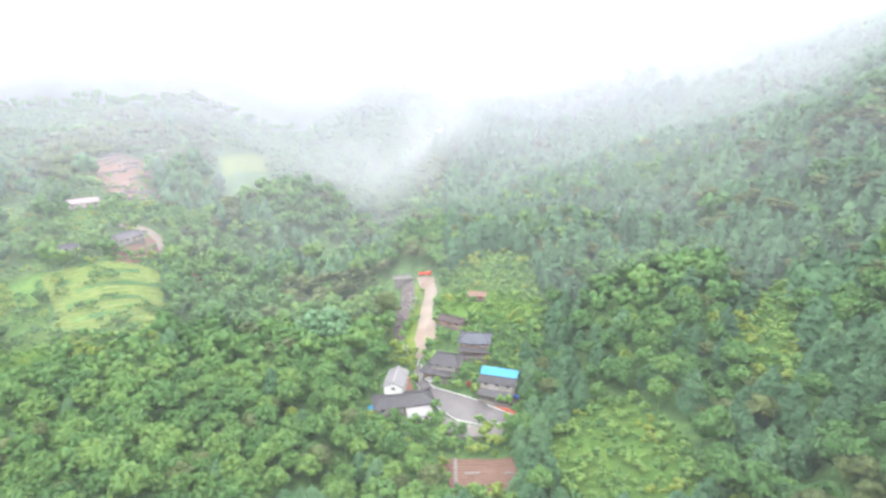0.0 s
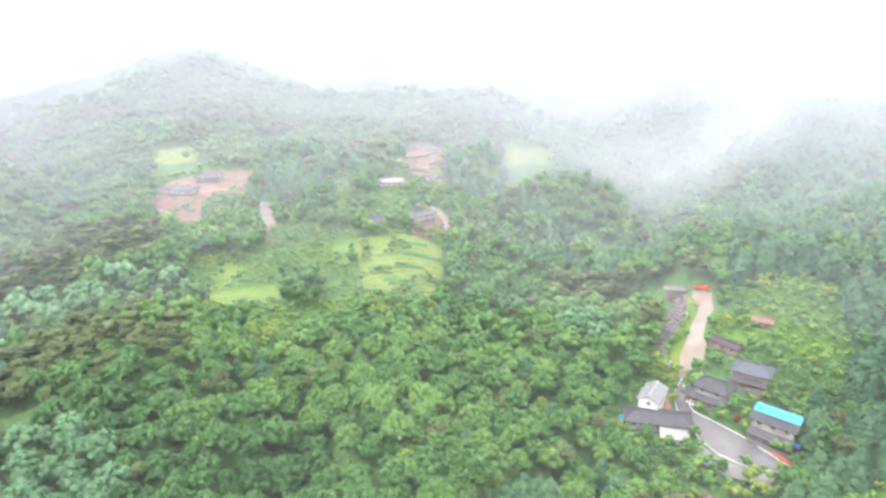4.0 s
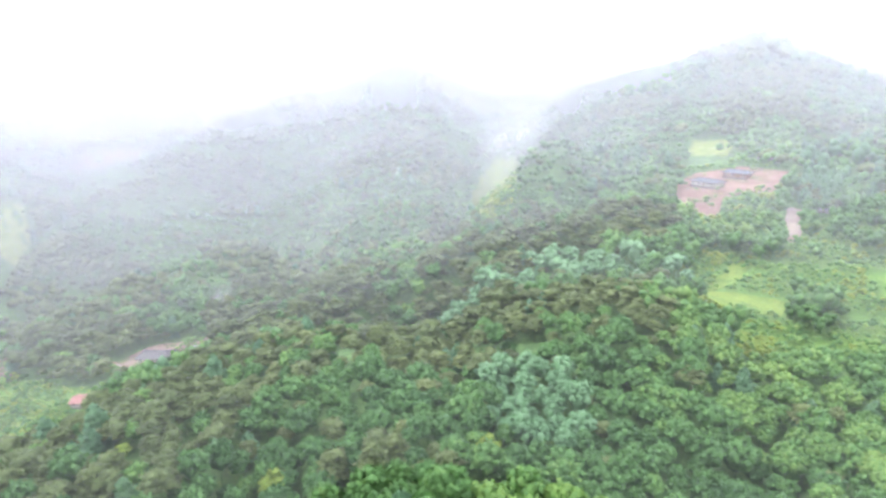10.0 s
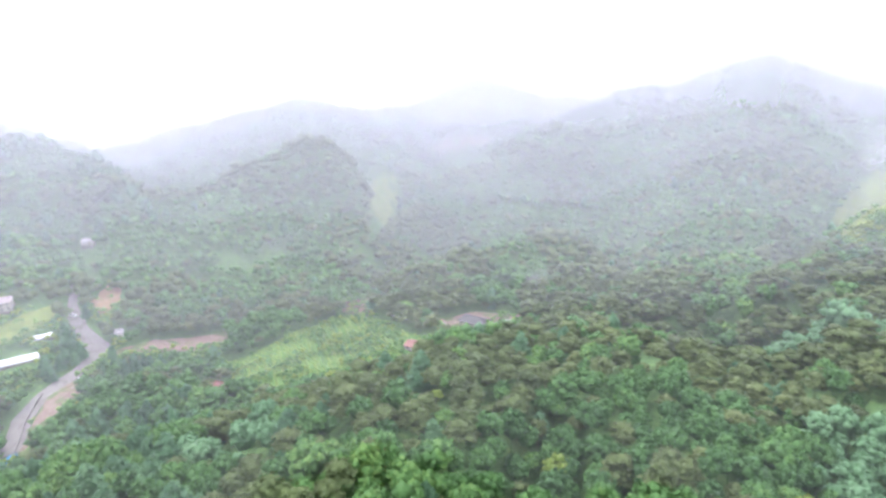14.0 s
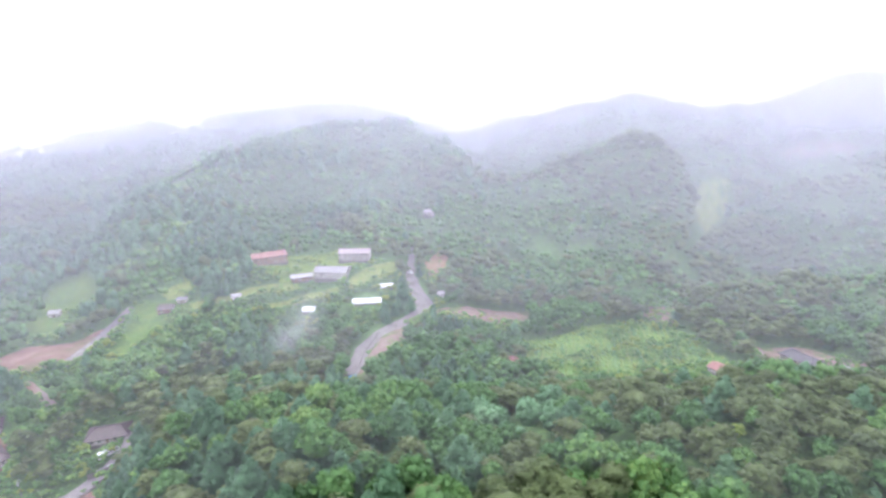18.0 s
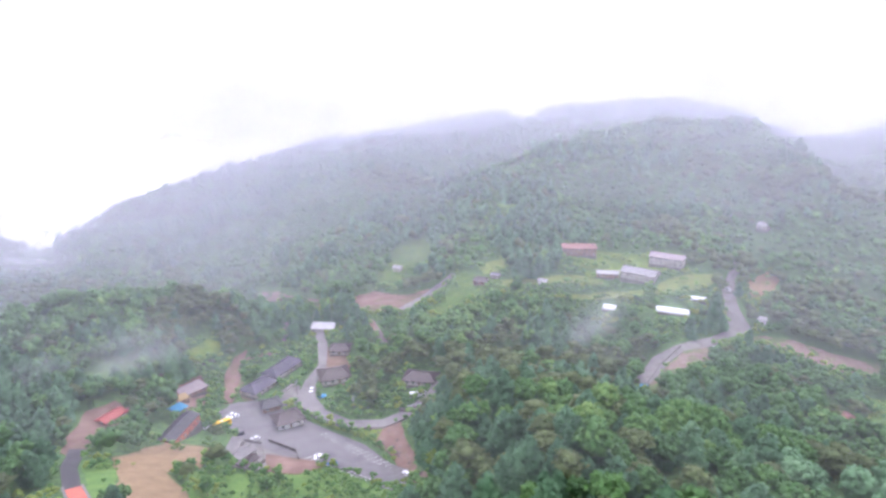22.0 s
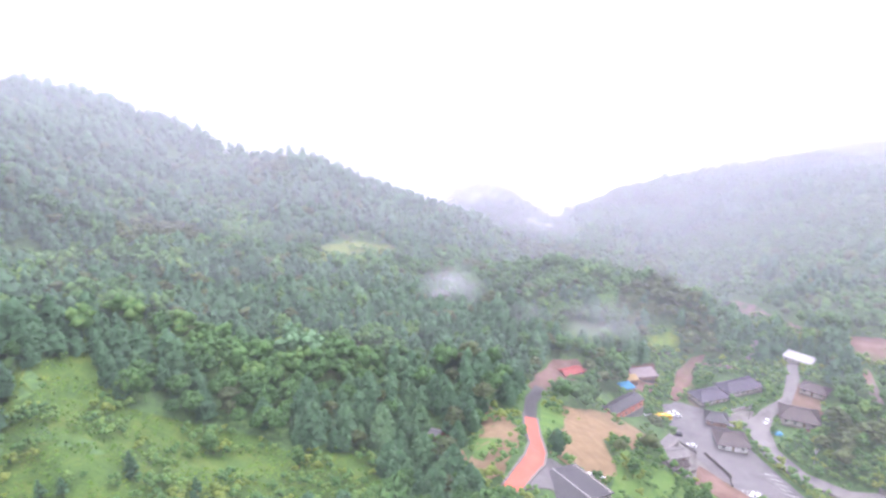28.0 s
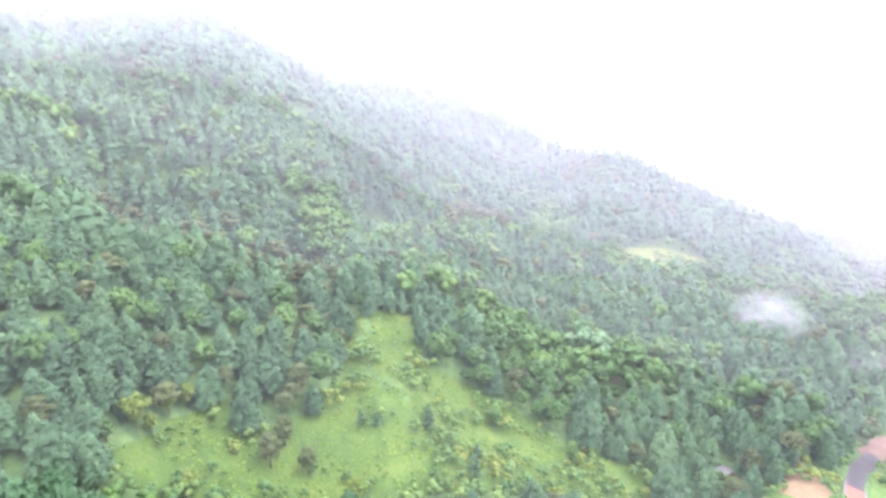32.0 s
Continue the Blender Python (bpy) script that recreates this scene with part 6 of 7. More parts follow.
house("lot_building", "building with a dark double-pitched roof and pale ridge", 48.4, -135.8, -114, 17.2, 14.0, 3.6, 1, "gable_end", DARK_TILE, PLASTER, rise=1.8)
house("shed", "shed with a bright orange roof", 34.9, -160.7, -137, 7.4, 6.0, 2.6, 1, "gable", ORANGE_SHEET, BRICK_WALL, rise=1.0)
house("shed", "small grey shed on the earth path", 108.7, -156.0, -172, 3.5, 3.5, 2.2, 1, "gable", GREY_SHEET, WOOD_WALL, rise=0.8)
house("hillside_hut", "pale roofed building far up the valley road", -360.0, -404.1, 113, 9.1, 10.0, 3.5, 1, "gable", PALE_SHEET, PLASTER, rise=1.2)
house("hillside_hut", "pale house at the foot of the mountain", -62.9, -467.0, 155, 6.1, 7.0, 3.2, 1, "gable", PALE_SHEET, PLASTER, rise=1.2)

house("farm_shed", "brown-roofed cottage among valley fields", -116, -401, 150, 9.0, 6.0, 2.8, 1, "gable", BROWN_TILE, BRICK_WALL, rise=1.3)
house("farm_shed", "small grey-roofed shed in the valley", -129, -405, 140, 6.0, 5.0, 2.5, 1, "gable", GREY_SHEET, PLASTER, rise=1.0)
house("greenhouse", "low white plastic tunnel beside the greenhouse", -244, -323, 143, 10.0, 5.0, 1.3, 1, "arch", PLASTIC, PLASTIC, rise=1.6)

# ---- roads, walls and village fittings ----
def along(points, step):
    pts = [Vector(p) for p in points]
    out, left = [], 0.0
    for a, b in zip(pts, pts[1:]):
        d = (b - a).length
        while left < d:
            out.append((a.lerp(b, left / d), math.degrees(math.atan2(b.y - a.y, b.x - a.x))))
            left += step
        left -= d
    return out


def kerb(points, label, material, step=1.6, length=1.15, wide=0.32, high=0.3, up=0.3):
    base = thing("kerb", on_ground(points[0][0], points[0][1]), label, "kerb")
    me = from_bm("kerb_stone", box(-length / 2, length / 2, -wide / 2, wide / 2, -0.5, high, 0.03), material)
    for p, a in along(points, step):
        ob = new("kerb_stone", me)
        ob.parent = base
        ob.matrix_parent_inverse = base.matrix_world.inverted()
        ob.matrix_basis = on_ground(p.x, p.y, a, up)
    return base


def low_wall(points, high, material, label, name="garden_wall", thick=0.35):
    base = thing(name, on_ground(points[0][0], points[0][1]), label, "wall")
    inv = base.matrix_world.inverted()
    for a, b in zip(points, points[1:]):
        a, b = Vector(a), Vector(b)
        n = max(1, int((b - a).length / 4))
        for k in range(n):
            p, q = a.lerp(b, k / n), a.lerp(b, (k + 1) / n)
            m = (p + q) / 2
            half = (q - p).length / 2
            turn = math.degrees(math.atan2(q.y - p.y, q.x - p.x))
            seg = part("wall_panel", box(-half, half, -thick / 2, thick / 2, -1.5, high, 0.03), material, base)
            seg.matrix_parent_inverse = inv
            seg.matrix_basis = on_ground(m.x, m.y, turn)
            cap_part = part("coping", box(-half, half, -thick / 2 - 0.08, thick / 2 + 0.08, high, high + 0.12, 0.02), CONCRETE, base)
            cap_part.matrix_parent_inverse = inv
            cap_part.matrix_basis = on_ground(m.x, m.y, turn)
    return base


def crop_rows(name, poly, turn, gap, high, wide, material, label, category, skip=0.0, seed=1):
    """Rows of a crop or ridges of soil that follow the ground inside an outline."""
    rng = np.random.default_rng(seed)
    a = math.radians(turn)
    u, n = np.array([math.cos(a), math.sin(a)]), np.array([-math.sin(a), math.cos(a)])
    pts = np.array(poly)
    s, t = pts @ u, pts @ n
    verts, tris, tints = [], [], []
    step = max(1.0, gap * 0.5)
    for k in np.arange(t.min() + gap / 2, t.max(), gap):
        run = np.arange(s.min(), s.max(), step)
        c = run[:, None] * u + (k + 0.25 * gap * (fbm(run / 6, np.full(len(run), k), seed, 2)[:, None] - 0.5)) * n
        ok = inside(c[:, 0], c[:, 1], poly) & (rng.uniform(0, 1, len(run)) > skip)
        hgt = high * rng.uniform(0.6, 1.2, len(run))
        z = ground(c[:, 0], c[:, 1])
        row = np.stack([np.column_stack([c - n * wide / 2, z + 0.1]), np.column_stack([c + n * rng.normal(0, wide * 0.1, (len(run), 1)), z + 0.25 + hgt]), np.column_stack([c + n * wide / 2, z + 0.1])], 1)
        for i in range(len(run) - 1):
            if ok[i] and ok[i + 1]:
                at = len(verts) * 3
                verts += [row[i], row[i + 1]]
                tris += [(at, at + 3, at + 4), (at, at + 4, at + 1), (at + 1, at + 4, at + 5), (at + 1, at + 5, at + 2)]
                tints += [0.3 + 0.5 * rng.uniform()] * 6
    if verts:
        tagged(new(name, mesh_from(name, np.concatenate(verts), np.array(tris), material, tints)), label, category, kind="stuff")


LEAF_CROP = foliage("crop_leaves", (0.085, 0.170, 0.030), (0.150, 0.250, 0.045), (0.240, 0.310, 0.070))
LEAF_RED = foliage("red_leaves", (0.20, 0.03, 0.03), (0.30, 0.05, 0.045), (0.38, 0.09, 0.07))
crop_rows("crop_rows", TERRACE_FIELD, 40, 3.6, 0.55, 1.5, LEAF_CROP, "yellow-green crop rows on the terraces", "crop", 0.05, 2)
crop_rows("crop_rows", RICE_FIELD, 35, 4.5, 0.7, 1.8, LEAF_CROP, "green crop rows in the side valley", "crop", 0.08, 3)
crop_rows("crop_rows", GREEN_SLOPE, 60, 3.5, 0.6, 1.4, LEAF_CROP, "green crop rows on the slope", "crop", 0.08, 4)
crop_rows("terrace_banks", TERRACE_FIELD, 40, 11.0, 1.3, 3.2, LEAF_BROAD, "dark green grassy banks between the terraces", "bank", 0.12, 12)
crop_rows("terrace_banks", RICE_FIELD, 35, 15.0, 1.4, 3.6, LEAF_BROAD, "dark green grassy banks between the fields", "bank", 0.15, 13)
crop_rows("furrows", BROWN_PLOT, 0, 1.3, 0.22, 0.8, BROWN_SOIL, "ridges of dug brown soil", "furrows", 0.02, 5)
crop_rows("furrows", STUBBLE_FIELD, 70, 1.6, 0.15, 0.8, STUBBLE, "rows of tan stubble", "furrows", 0.1, 6)

kerb([(-10.6, 205.5), (-12.2, 196.2), (-9.6, 187.9), (-5.8, 183.1), (-2.3, 176.5), (2.8, 171.8), (10.9, 169.2), (20.7, 169.6)], "white-painted kerb stones round the square", LINE_PAINT, 1.9, 1.7, 0.2, 0.14)
kerb([(-9.4, 202.3), (-8.1, 195.3), (-4.9, 189.0), (1.9, 185.2), (11.5, 180.6), (22.5, 172.5)], "white-painted kerb stones on the house side", LINE_PAINT, 1.9, 1.7, 0.2, 0.14)
patch("pavement", [(11.6, 181.5), (14.1, 183.7), (23.2, 176.8), (23.4, 172.0), (21.5, 174.1)], RED_PAVING, "orange-red paved strip before the blue-roofed house", "pavement", 0.3)
kerb([(RED_ROAD[k][0] + o[0], RED_ROAD[k][1] + o[1]) for k, o in ((0, (-2.9, 0)), (1, (-2.9, 0)), (2, (-2.9, 0)), (3, (-2.9, -0.5)), (4, (-2.9, -1.2)), (5, (-2.9, -1.5)))], "pale concrete edging along the red lane", CONCRETE, 2.05, 2.0, 0.7, 0.35)
kerb([(RED_ROAD[k][0] + o[0], RED_ROAD[k][1] + o[1]) for k, o in ((0, (2.9, 0)), (1, (2.9, 0)), (2, (2.9, 0)), (3, (2.9, 0.5)), (4, (2.9, 1.2)), (5, (2.9, 1.5)))], "pale concrete edging along the red lane", CONCRETE, 2.05, 2.0, 0.7, 0.35)
kerb([(16.9, -284.6), (6.6, -268.9), (-7.5, -260.1), (-24.4, -257.5), (-39.1, -261.1), (-51.9, -267.8)], "pale kerb along the village road", CONCRETE, 2.05, 2.0, 0.35, 0.3, 0.4)

# parking bays
bay_line = from_bm("bay_line", box(-5.2, 5.2, -0.09, 0.09, -0.02, 0.012), LINE_PAINT)
short_line = from_bm("bay_line", box(-2.4, 2.4, -0.1, 0.1, -0.02, 0.012), LINE_PAINT)
bays = thing("bay_lines", on_ground(-1.5, -246.0), "white painted parking bay lines on grey asphalt", "road marking")
(lx, ly), (rx, ry) = (-1.5, -244.6), (-17.9, -247.6)
bay_turn = math.degrees(math.atan2(ry - ly, rx - lx))
for (ax, ay), (bx, by), count, mark in (((5.5, -256.2), (-22.9, -226.4), 15, bay_line), ((12.1, -235.1), (-15.3, -214.3), 14, short_line)):
    for k in range(count):
        px, py = ax + (bx - ax) * k / (count - 1), ay + (by - ay) * k / (count - 1)
        line = new("bay_line", mark)
        line.parent = bays
        line.matrix_parent_inverse = bays.matrix_world.inverted()
        line.matrix_basis = on_ground(px, py, bay_turn, 0.34)

# the culvert under the village road
culvert = thing("culvert", on_ground(-45.7, -264.7, 8), "concrete culvert head under the village road", "culvert")
arch_pts = [(math.cos(a) * 1.5, math.sin(a) * 1.5 - 1.2) for a in np.linspace(0, math.pi, 11)]
part("head_wall", prism([(-7, -3.0), (-7, 0.5), (7, 0.5), (7, -3.0), (1.5, -3.0)] + arch_pts + [(-1.5, -3.0)], -2.8, -2.3), CONCRETE, culvert)
for side in (-1, 1):
    part("wing_wall", turned(box(-2.0, 2.0, -0.2, 0.2, -3, 0.2), pose(side * 8.6, -3.4, 0, 0, 0, side * -30)), CONCRETE, culvert)
for k in range(7):
    part("rail_post", box(-6.6 + k * 2.2 - 0.08, -6.6 + k * 2.2 + 0.08, -2.7, -2.5, 0.5, 1.4), STEEL, culvert)
part("rail", box(-7, 7, -2.65, -2.55, 1.1, 1.3), STEEL, culvert)

# the bridge at the top of the dirt road
bridge = thing("bridge", on_ground(-18.1, 269.5, 8, -0.2), "low concrete bridge with a dark arch over the stream", "bridge")
arch = [(math.cos(a) * 2.6, math.sin(a) * 2.2 - 1.6) for a in np.linspace(math.pi, 0, 13)]
part("span", prism([(-6.5, -3), (-6.5, 1.5), (6.5, 1.5), (6.5, -3)] + [(px, pz) for px, pz in arch[::-1]], -2.4, 2.4), CONCRETE, bridge)
part("deck", box(-7.2, 7.2, -2.6, 2.6, 1.5, 1.75), CONCRETE, bridge)
for side in (-1, 1):
    parapet = part("parapet", box(-7.2, 7.2, side * 2.45 - 0.15, side * 2.45 + 0.15, 1.75, 2.05), CONCRETE, bridge)
    for k in range(9):
        part("post", box(-7 + k * 1.75 - 0.12, -7 + k * 1.75 + 0.12, side * 2.45 - 0.12, side * 2.45 + 0.12, 2.05, 2.7), CONCRETE, parapet)
    part("rail", box(-7.2, 7.2, side * 2.45 - 0.08, side * 2.45 + 0.08, 2.7, 2.85), CONCRETE, parapet)

# boulders in the stream
stone_rng = np.random.default_rng(3)
pieces = []
for outline, count in ((STREAM_BED, 90), (STREAM_GRAVEL, 40)):
    pts = np.array(outline)
    lo, hi = pts.min(0), pts.max(0)
    made = 0
    while made < count:
        q = stone_rng.uniform(lo, hi)
        if inside(q[:1], q[1:], outline)[0]:
            v, f = ball(stone_rng, 1, 0.15)
            pieces.append((v * stone_rng.uniform(0.3, 1.1) * (1, 1, 0.6) + (q[0], q[1], float(ground(q[0], q[1])) + 0.25), f))
            made += 1
v, f = joined(pieces)
tagged(new("stream_boulders", mesh_from("stream_boulders", v, f, ROCK)), "pale boulders lying in the stream bed", "boulders", kind="stuff")

# edges of the stepped plots and of the terraces
for edge in ([(-265, 454), (-259, 480)], [(-256, 435), (-251, 490)], [(-246, 424), (-247, 452)], [(-237, 432), (-241, 467)], [(-236, 400), (-226, 420)], [(-228, 414), (-232, 446)],
             [(-215, 402), (-220, 439)], [(-217, 373), (-210, 386)], [(-207, 363), (-201, 381)], [(-196, 362), (-202, 406)]):
    low_wall(edge, 1.4, CONCRETE, "pale stone edge of a stepped plot", "terrace_wall", 0.9)
# divider path, boards and beds of the brown plot
low_wall([(2.4, 154.0), (2.4, 139.0)], 0.25, CONCRETE, "pale concrete divider between two dug plots", "plot_divider", 0.9)
for wx, wy, wide in ((7.2, 146.9, 4.6), (17.9, 145.5, 3.0)):
    board = thing("plank", on_ground(wx, wy, 4, 0.5), "pale wooden plank lying on the dug plot", "plank")
    part("board", box(-wide / 2, wide / 2, -0.35, 0.35, 0, 0.08, 0.01), CONCRETE, board)
# walls
low_wall([(43.9, -245.1), (41.6, -224.4), (35.8, -217.7), (29.2, -228.8), (31.9, -247.6), (39.9, -251.0)], 1.5, STONE_ROOF, "pale stone wall round a small court")
low_wall([(29.3, -250.8), (16.7, -240.8), (15.5, -233.9)], 1.6, BROWN_TILE, "dark tiled wall beside the car park")
low_wall([(-1.0, 165.5), (4.2, 162.5), (16.9, 162.2)], 1.1, CONCRETE, "concrete retaining wall below the apron", "retaining_wall")
low_wall([(24.8, -294.0), (18.4, -303.9)], 2.2, PLASTER, "pale wall beside the village road")
low_wall([(-163.1, -248.9), (-183.7, -268.3), (-204.7, -280.7)], 1.2, CONCRETE, "pale retaining wall along the country road", "retaining_wall")

# vehicles
car(-5.4, 191.9, -25, PAINT_WHITE, "white car parked before a tiled house")
for px, py, pt, label in ((47.0, -276.7, 20, "white car parked on grey asphalt"), (57.6, -263.5, 60, "white car at the end of the shop row"),
                          (35.2, -252.3, 10, "white car beside the stone court"), (6.5, -236.3, -20, "white car at the car park edge"),
                          (6.5, -234.6, 0, "white car parked near the low wall"), (-29.8, -213.3, -60, "white car at the corner of the car park"),
                          (49.1, -277.6, 30, "white car at the lane"), (9.4, -296.0, 80, "white car driving lane of the village road"),
                          (-219.2, -271.0, 40, "white car on the country road"), (-273.4, -332.2, 95, "white car far up the country road"), (-277.1, -116.5, 20, "white car at the field edge")):
    car(px, py, pt, PAINT_WHITE, label)
car(42.5, -257.4, 15, PAINT_DARK, "dark car parked on grey asphalt")
car(1.1, -230.2, 10, PAINT_BLUE, "blue car near the low wall")
car(-50.8, -262.0, 20, PAINT_DARK, "dark car on the verge of the road bend")
car(-53.1, -256.3, 20, PAINT_WHITE, "white car on the verge of the road bend")
bus(51.6, -266.7, 25, PAINT_YELLOW, "yellow minibus parked at the car park edge")
bus(-45.9, -276.6, 12, PAINT_WHITE, "white coach parked before a brown-roofed house", 9.0, "coach")
truck(-9.7, 265.6, 8, PAINT_RED, PAINT_RED, "red lorry standing by the bridge")
truck(23.2, 178.6, 70, PAINT_BLUE, BROWN_TILE, "small blue farm truck beside the blue-roofed house")
for px, py, turn in ((-15.3, 204.3, 10), (-13.3, 238.7, 10), (17.0, -293.7, 60), (-11.9, -274.5, 30)):
    pole(px, py, turn)


def tarp_heap(x, y, r, label):
    base = thing("tarpaulin", on_ground(x, y), label, "tarpaulin")
    BUILT.append((x, y, r + 3.0))
    rng = np.random.default_rng(int(abs(x * 10)))
    v, f = ball(rng, 2, 0.06)
    v = v * (r, r * 0.7, r * 0.45)
    v[:, 2] = np.maximum(v[:, 2], -0.2) + 0.3
    ob = new("sheet", mesh_from("sheet", v, f, BLUE_TARP))
    ob.parent = base


tarp_heap(-159.0, -244.7, 3.6, "bright blue tarpaulin over a heap beside the road")
tarp_heap(3.9, -290.1, 2.4, "blue tarpaulin over a heap in the garden")
tarp_heap(-241.8, -212.6, 2.6, "blue tarpaulin beside a red-roofed shed")

tarp_heap(-25, 180, 2.2, "sky-blue tarpaulin over the gable end of a long house")
low_wall([(91, -296), (83, -309), (73, -322), (61, -332)], 1.6, BROWN_TILE, "dark tiled wall along the wooded slope", "boundary_wall", 0.6)


def sack_pile(x, y, turn):
    """A row of stuffed white sacks lying against one another."""
    base = thing("sack_pile", on_ground(x, y, turn, 0.3), "stuffed white sacks piled at the edge of the court", "sacks")
    for k, (px, pz) in enumerate(((-1.3, 0.3), (0.0, 0.3), (1.3, 0.3), (-0.6, 0.85), (0.7, 0.85))):
        v, f = ball(np.random.default_rng(k + 5), 2, 0.03)
        ob = new("sack", mesh_from("sack", v * (0.75, 0.5, 0.34) + (px, 0, pz), f, WHITE_PAINT, smooth=True))
        ob.parent = base


for sx, sy, turn in [(53, -159, 0), (52, -164, 20), (50, -167, 40)]:
    sack_pile(sx, sy, turn)

# trees that stand by themselves
SINGLE = ((133.1, -60.1, 6.5, "conifer"), (135.8, -41.6, 5.5, "conifer"), (133.3, -45.1, 5.0, "conifer"), (145.1, -88.6, 7.0, "broad"), (127.4, -16.0, 10.0, "pine"),
          (134.0, -20.8, 9.0, "pine"), (125.5, -24.4, 8.0, "pine"), (113.1, -63.6, 7.5, "conifer"), (111.8, -51.7, 6.0, "broad"), (175.6, -48.2, 7.0, "lime"),
          (126.3, 15.7, 7.0, "broad"), (141.7, 3.8, 8.0, "lime"), (134.7, 7.7, 6.0, "lime"), (144.9, -0.7, 7.0, "lime"), (114.3, -32.3, 7.0, "lime"), (118.7, 1.7, 7.0, "lime"),
          (130.7, -59.6, 6.5, "conifer"), (143.5, -88.8, 7.5, "broad"), (121.7, -102.5, 7.5, "broad"), (118.0, -158.2, 8.0, "broad"), (120.2, -68.5, 6.0, "conifer"),
          (53.7, -194.4, 7.5, "broad"), (43.6, -185.4, 9.0, "broad"), (25.4, -196.3, 8.0, "broad"), (22.0, -207.3, 7.0, "broad"),
          (4.8, 163.3, 6.0, "broad"), (20.3, 162.1, 8.0, "broad"), (-16.9, 169.0, 8.0, "broad"), (-9.1, 160.4, 8.5, "broad"), (-0.3, 157.2, 5.5, "broad"),
          (26.8, 186.1, 8.0, "broad"), (31.0, 202.3, 7.0, "broad"), (15.7, 213.4, 6.0, "broad"), (40.2, -312.9, 7.0, "broad"), (5.5, -287.6, 6.0, "broad"), (-16.1, -289.9, 6.5, "broad"))
LOOKS = {"conifer": ("young_conifer", LEAF_CONIFER, "young dark green conifer standing in grass"), "broad": ("broadleaf_tree", LEAF_BROAD, "round green broadleaf tree standing alone"),
         "pine": ("pine_tree", LEAF_PINE, "dark olive pine tree at the meadow's edge"), "lime": ("flowering_tree", LEAF_LIME, "yellow-green bushy tree at the wood's edge")}
for k, (tx, ty, high, kind) in enumerate(SINGLE):
    limb_tree(LOOKS[kind][0], tx, ty, high, kind, LOOKS[kind][1], LOOKS[kind][2], 100 + k)
limb_tree("red_maple", 7.9, 186.8, 3.6, "broad", LEAF_RED, "dark red maple bush in a house garden", 99)

# ---- planting ----
KINDS = (("broad", LEAF_BROAD, "broadleaf_wood", "dense green broadleaf trees covering the slopes"),
         ("pine", LEAF_PINE, "pine_wood", "dark olive pine trees with flat layered crowns"),
         ("conifer", LEAF_CONIFER, "conifer_wood", "blue-green pointed conifers on the mountain side"),
         ("silver", LEAF_SILVER, "silvery_grove", "pale silvery-green grove among darker trees"),
         ("lime", LEAF_LIME, "lime_green_shrubs", "yellow-green bushy trees at the wood's edge"))
BELTS = ((40, 95, 6.6, 1, 1.15), (95, 210, 5.5, 2, 1.08), (210, 430, 6.0, 1, 1.22), (430, 700, 7.5, 0, 1.5), (700, 1080, 10.0, 0, 1.85))
grow_rng = np.random.default_rng(7)
for r0, r1, gap, detail, big in BELTS:
    tx, ty = scatter(r0, r1, gap, grow_rng)
    keep = ~in_clearing(tx, ty)
    keep &= ~overhangs(tx, ty, 10.0 * big)
    if r0 >= 200:
        keep &= ~hidden(tx, ty)
    keep &= fbm(tx / 25, ty / 25, 51, 2) > np.where(inside(tx, ty, FARM_MEADOW), 0.5, 0.2)
    tx, ty = tx[keep], ty[keep]
    what = kinds_at(tx, ty, grow_rng)
    for k, (kind, leaf, name, label) in enumerate(KINDS):
        m = what == k
        if not m.any():
            continue
        size = big * (0.76 + (0.6 if r0 < 430 else 0.45) * grow_rng.uniform(0, 1, m.sum()) ** 2) * {"lime": 0.8, "conifer": 1.15, "pine": 0.95}.get(kind, 1.0)
        yaw = np.degrees(np.arctan2(-tx[m], ty[m])) % 360
        fresh = 0.22 * np.exp(-(((yaw + 20) % 360 - 35) / 32.0) ** 2) * (np.hypot(tx[m], ty[m]) < 450)
        spread = 0.15 if r0 < 200 else 0.12 if r0 < 430 else 0.08
        tint = np.clip(0.9 * fbm(tx[m] / 45, ty[m] / 45, 61 + k, 3) - 0.05 + fresh + grow_rng.normal(0, spread, m.sum()), 0, 1)
        v, f, tt = plant(kind, detail, tx[m], ty[m], size, tint, grow_rng)
        tagged(new(name, mesh_from(name, v, f, leaf, tt, smooth=True)), label, "forest", kind="stuff")

# bushes in gardens, along edges and scattered over rough grass
bx, by = scatter(60, 480, 2.7, grow_rng)
soft = in_clearing(bx, by) | inside(bx, by, FARM_MEADOW)
fringe = ~soft & overhangs(bx, by, 9.5)
soft |= fringe
for outline in HARD:
    soft &= ~inside(bx, by, outline)
for hx, hy, hr in BUILT:
    soft &= np.hypot(bx - hx, by - hy) > hr
open_land = np.zeros(bx.shape, bool)
for outline in (MEADOW, LOW_MEADOW, RICE_FIELD, GREEN_SLOPE, GRASS_PATH, GRASS_PLOT, ROADSIDE_GRASS, LOT_GRASS, GRASS_BANK, RED_LANE_BANK, VERGE, SCHOOL_YARD):
    open_land |= inside(bx, by, outline)
n = fbm(bx / 9, by / 9, 91, 3)
vines = inside(bx, by, VINE_BANK) | inside(bx, by, VINE_GULLY) | inside(bx, by, UPPER_MEADOW)
yards = inside(bx, by, YARD) | inside(bx, by, VILLAGE_YARD)
sparse = np.zeros(bx.shape, bool)
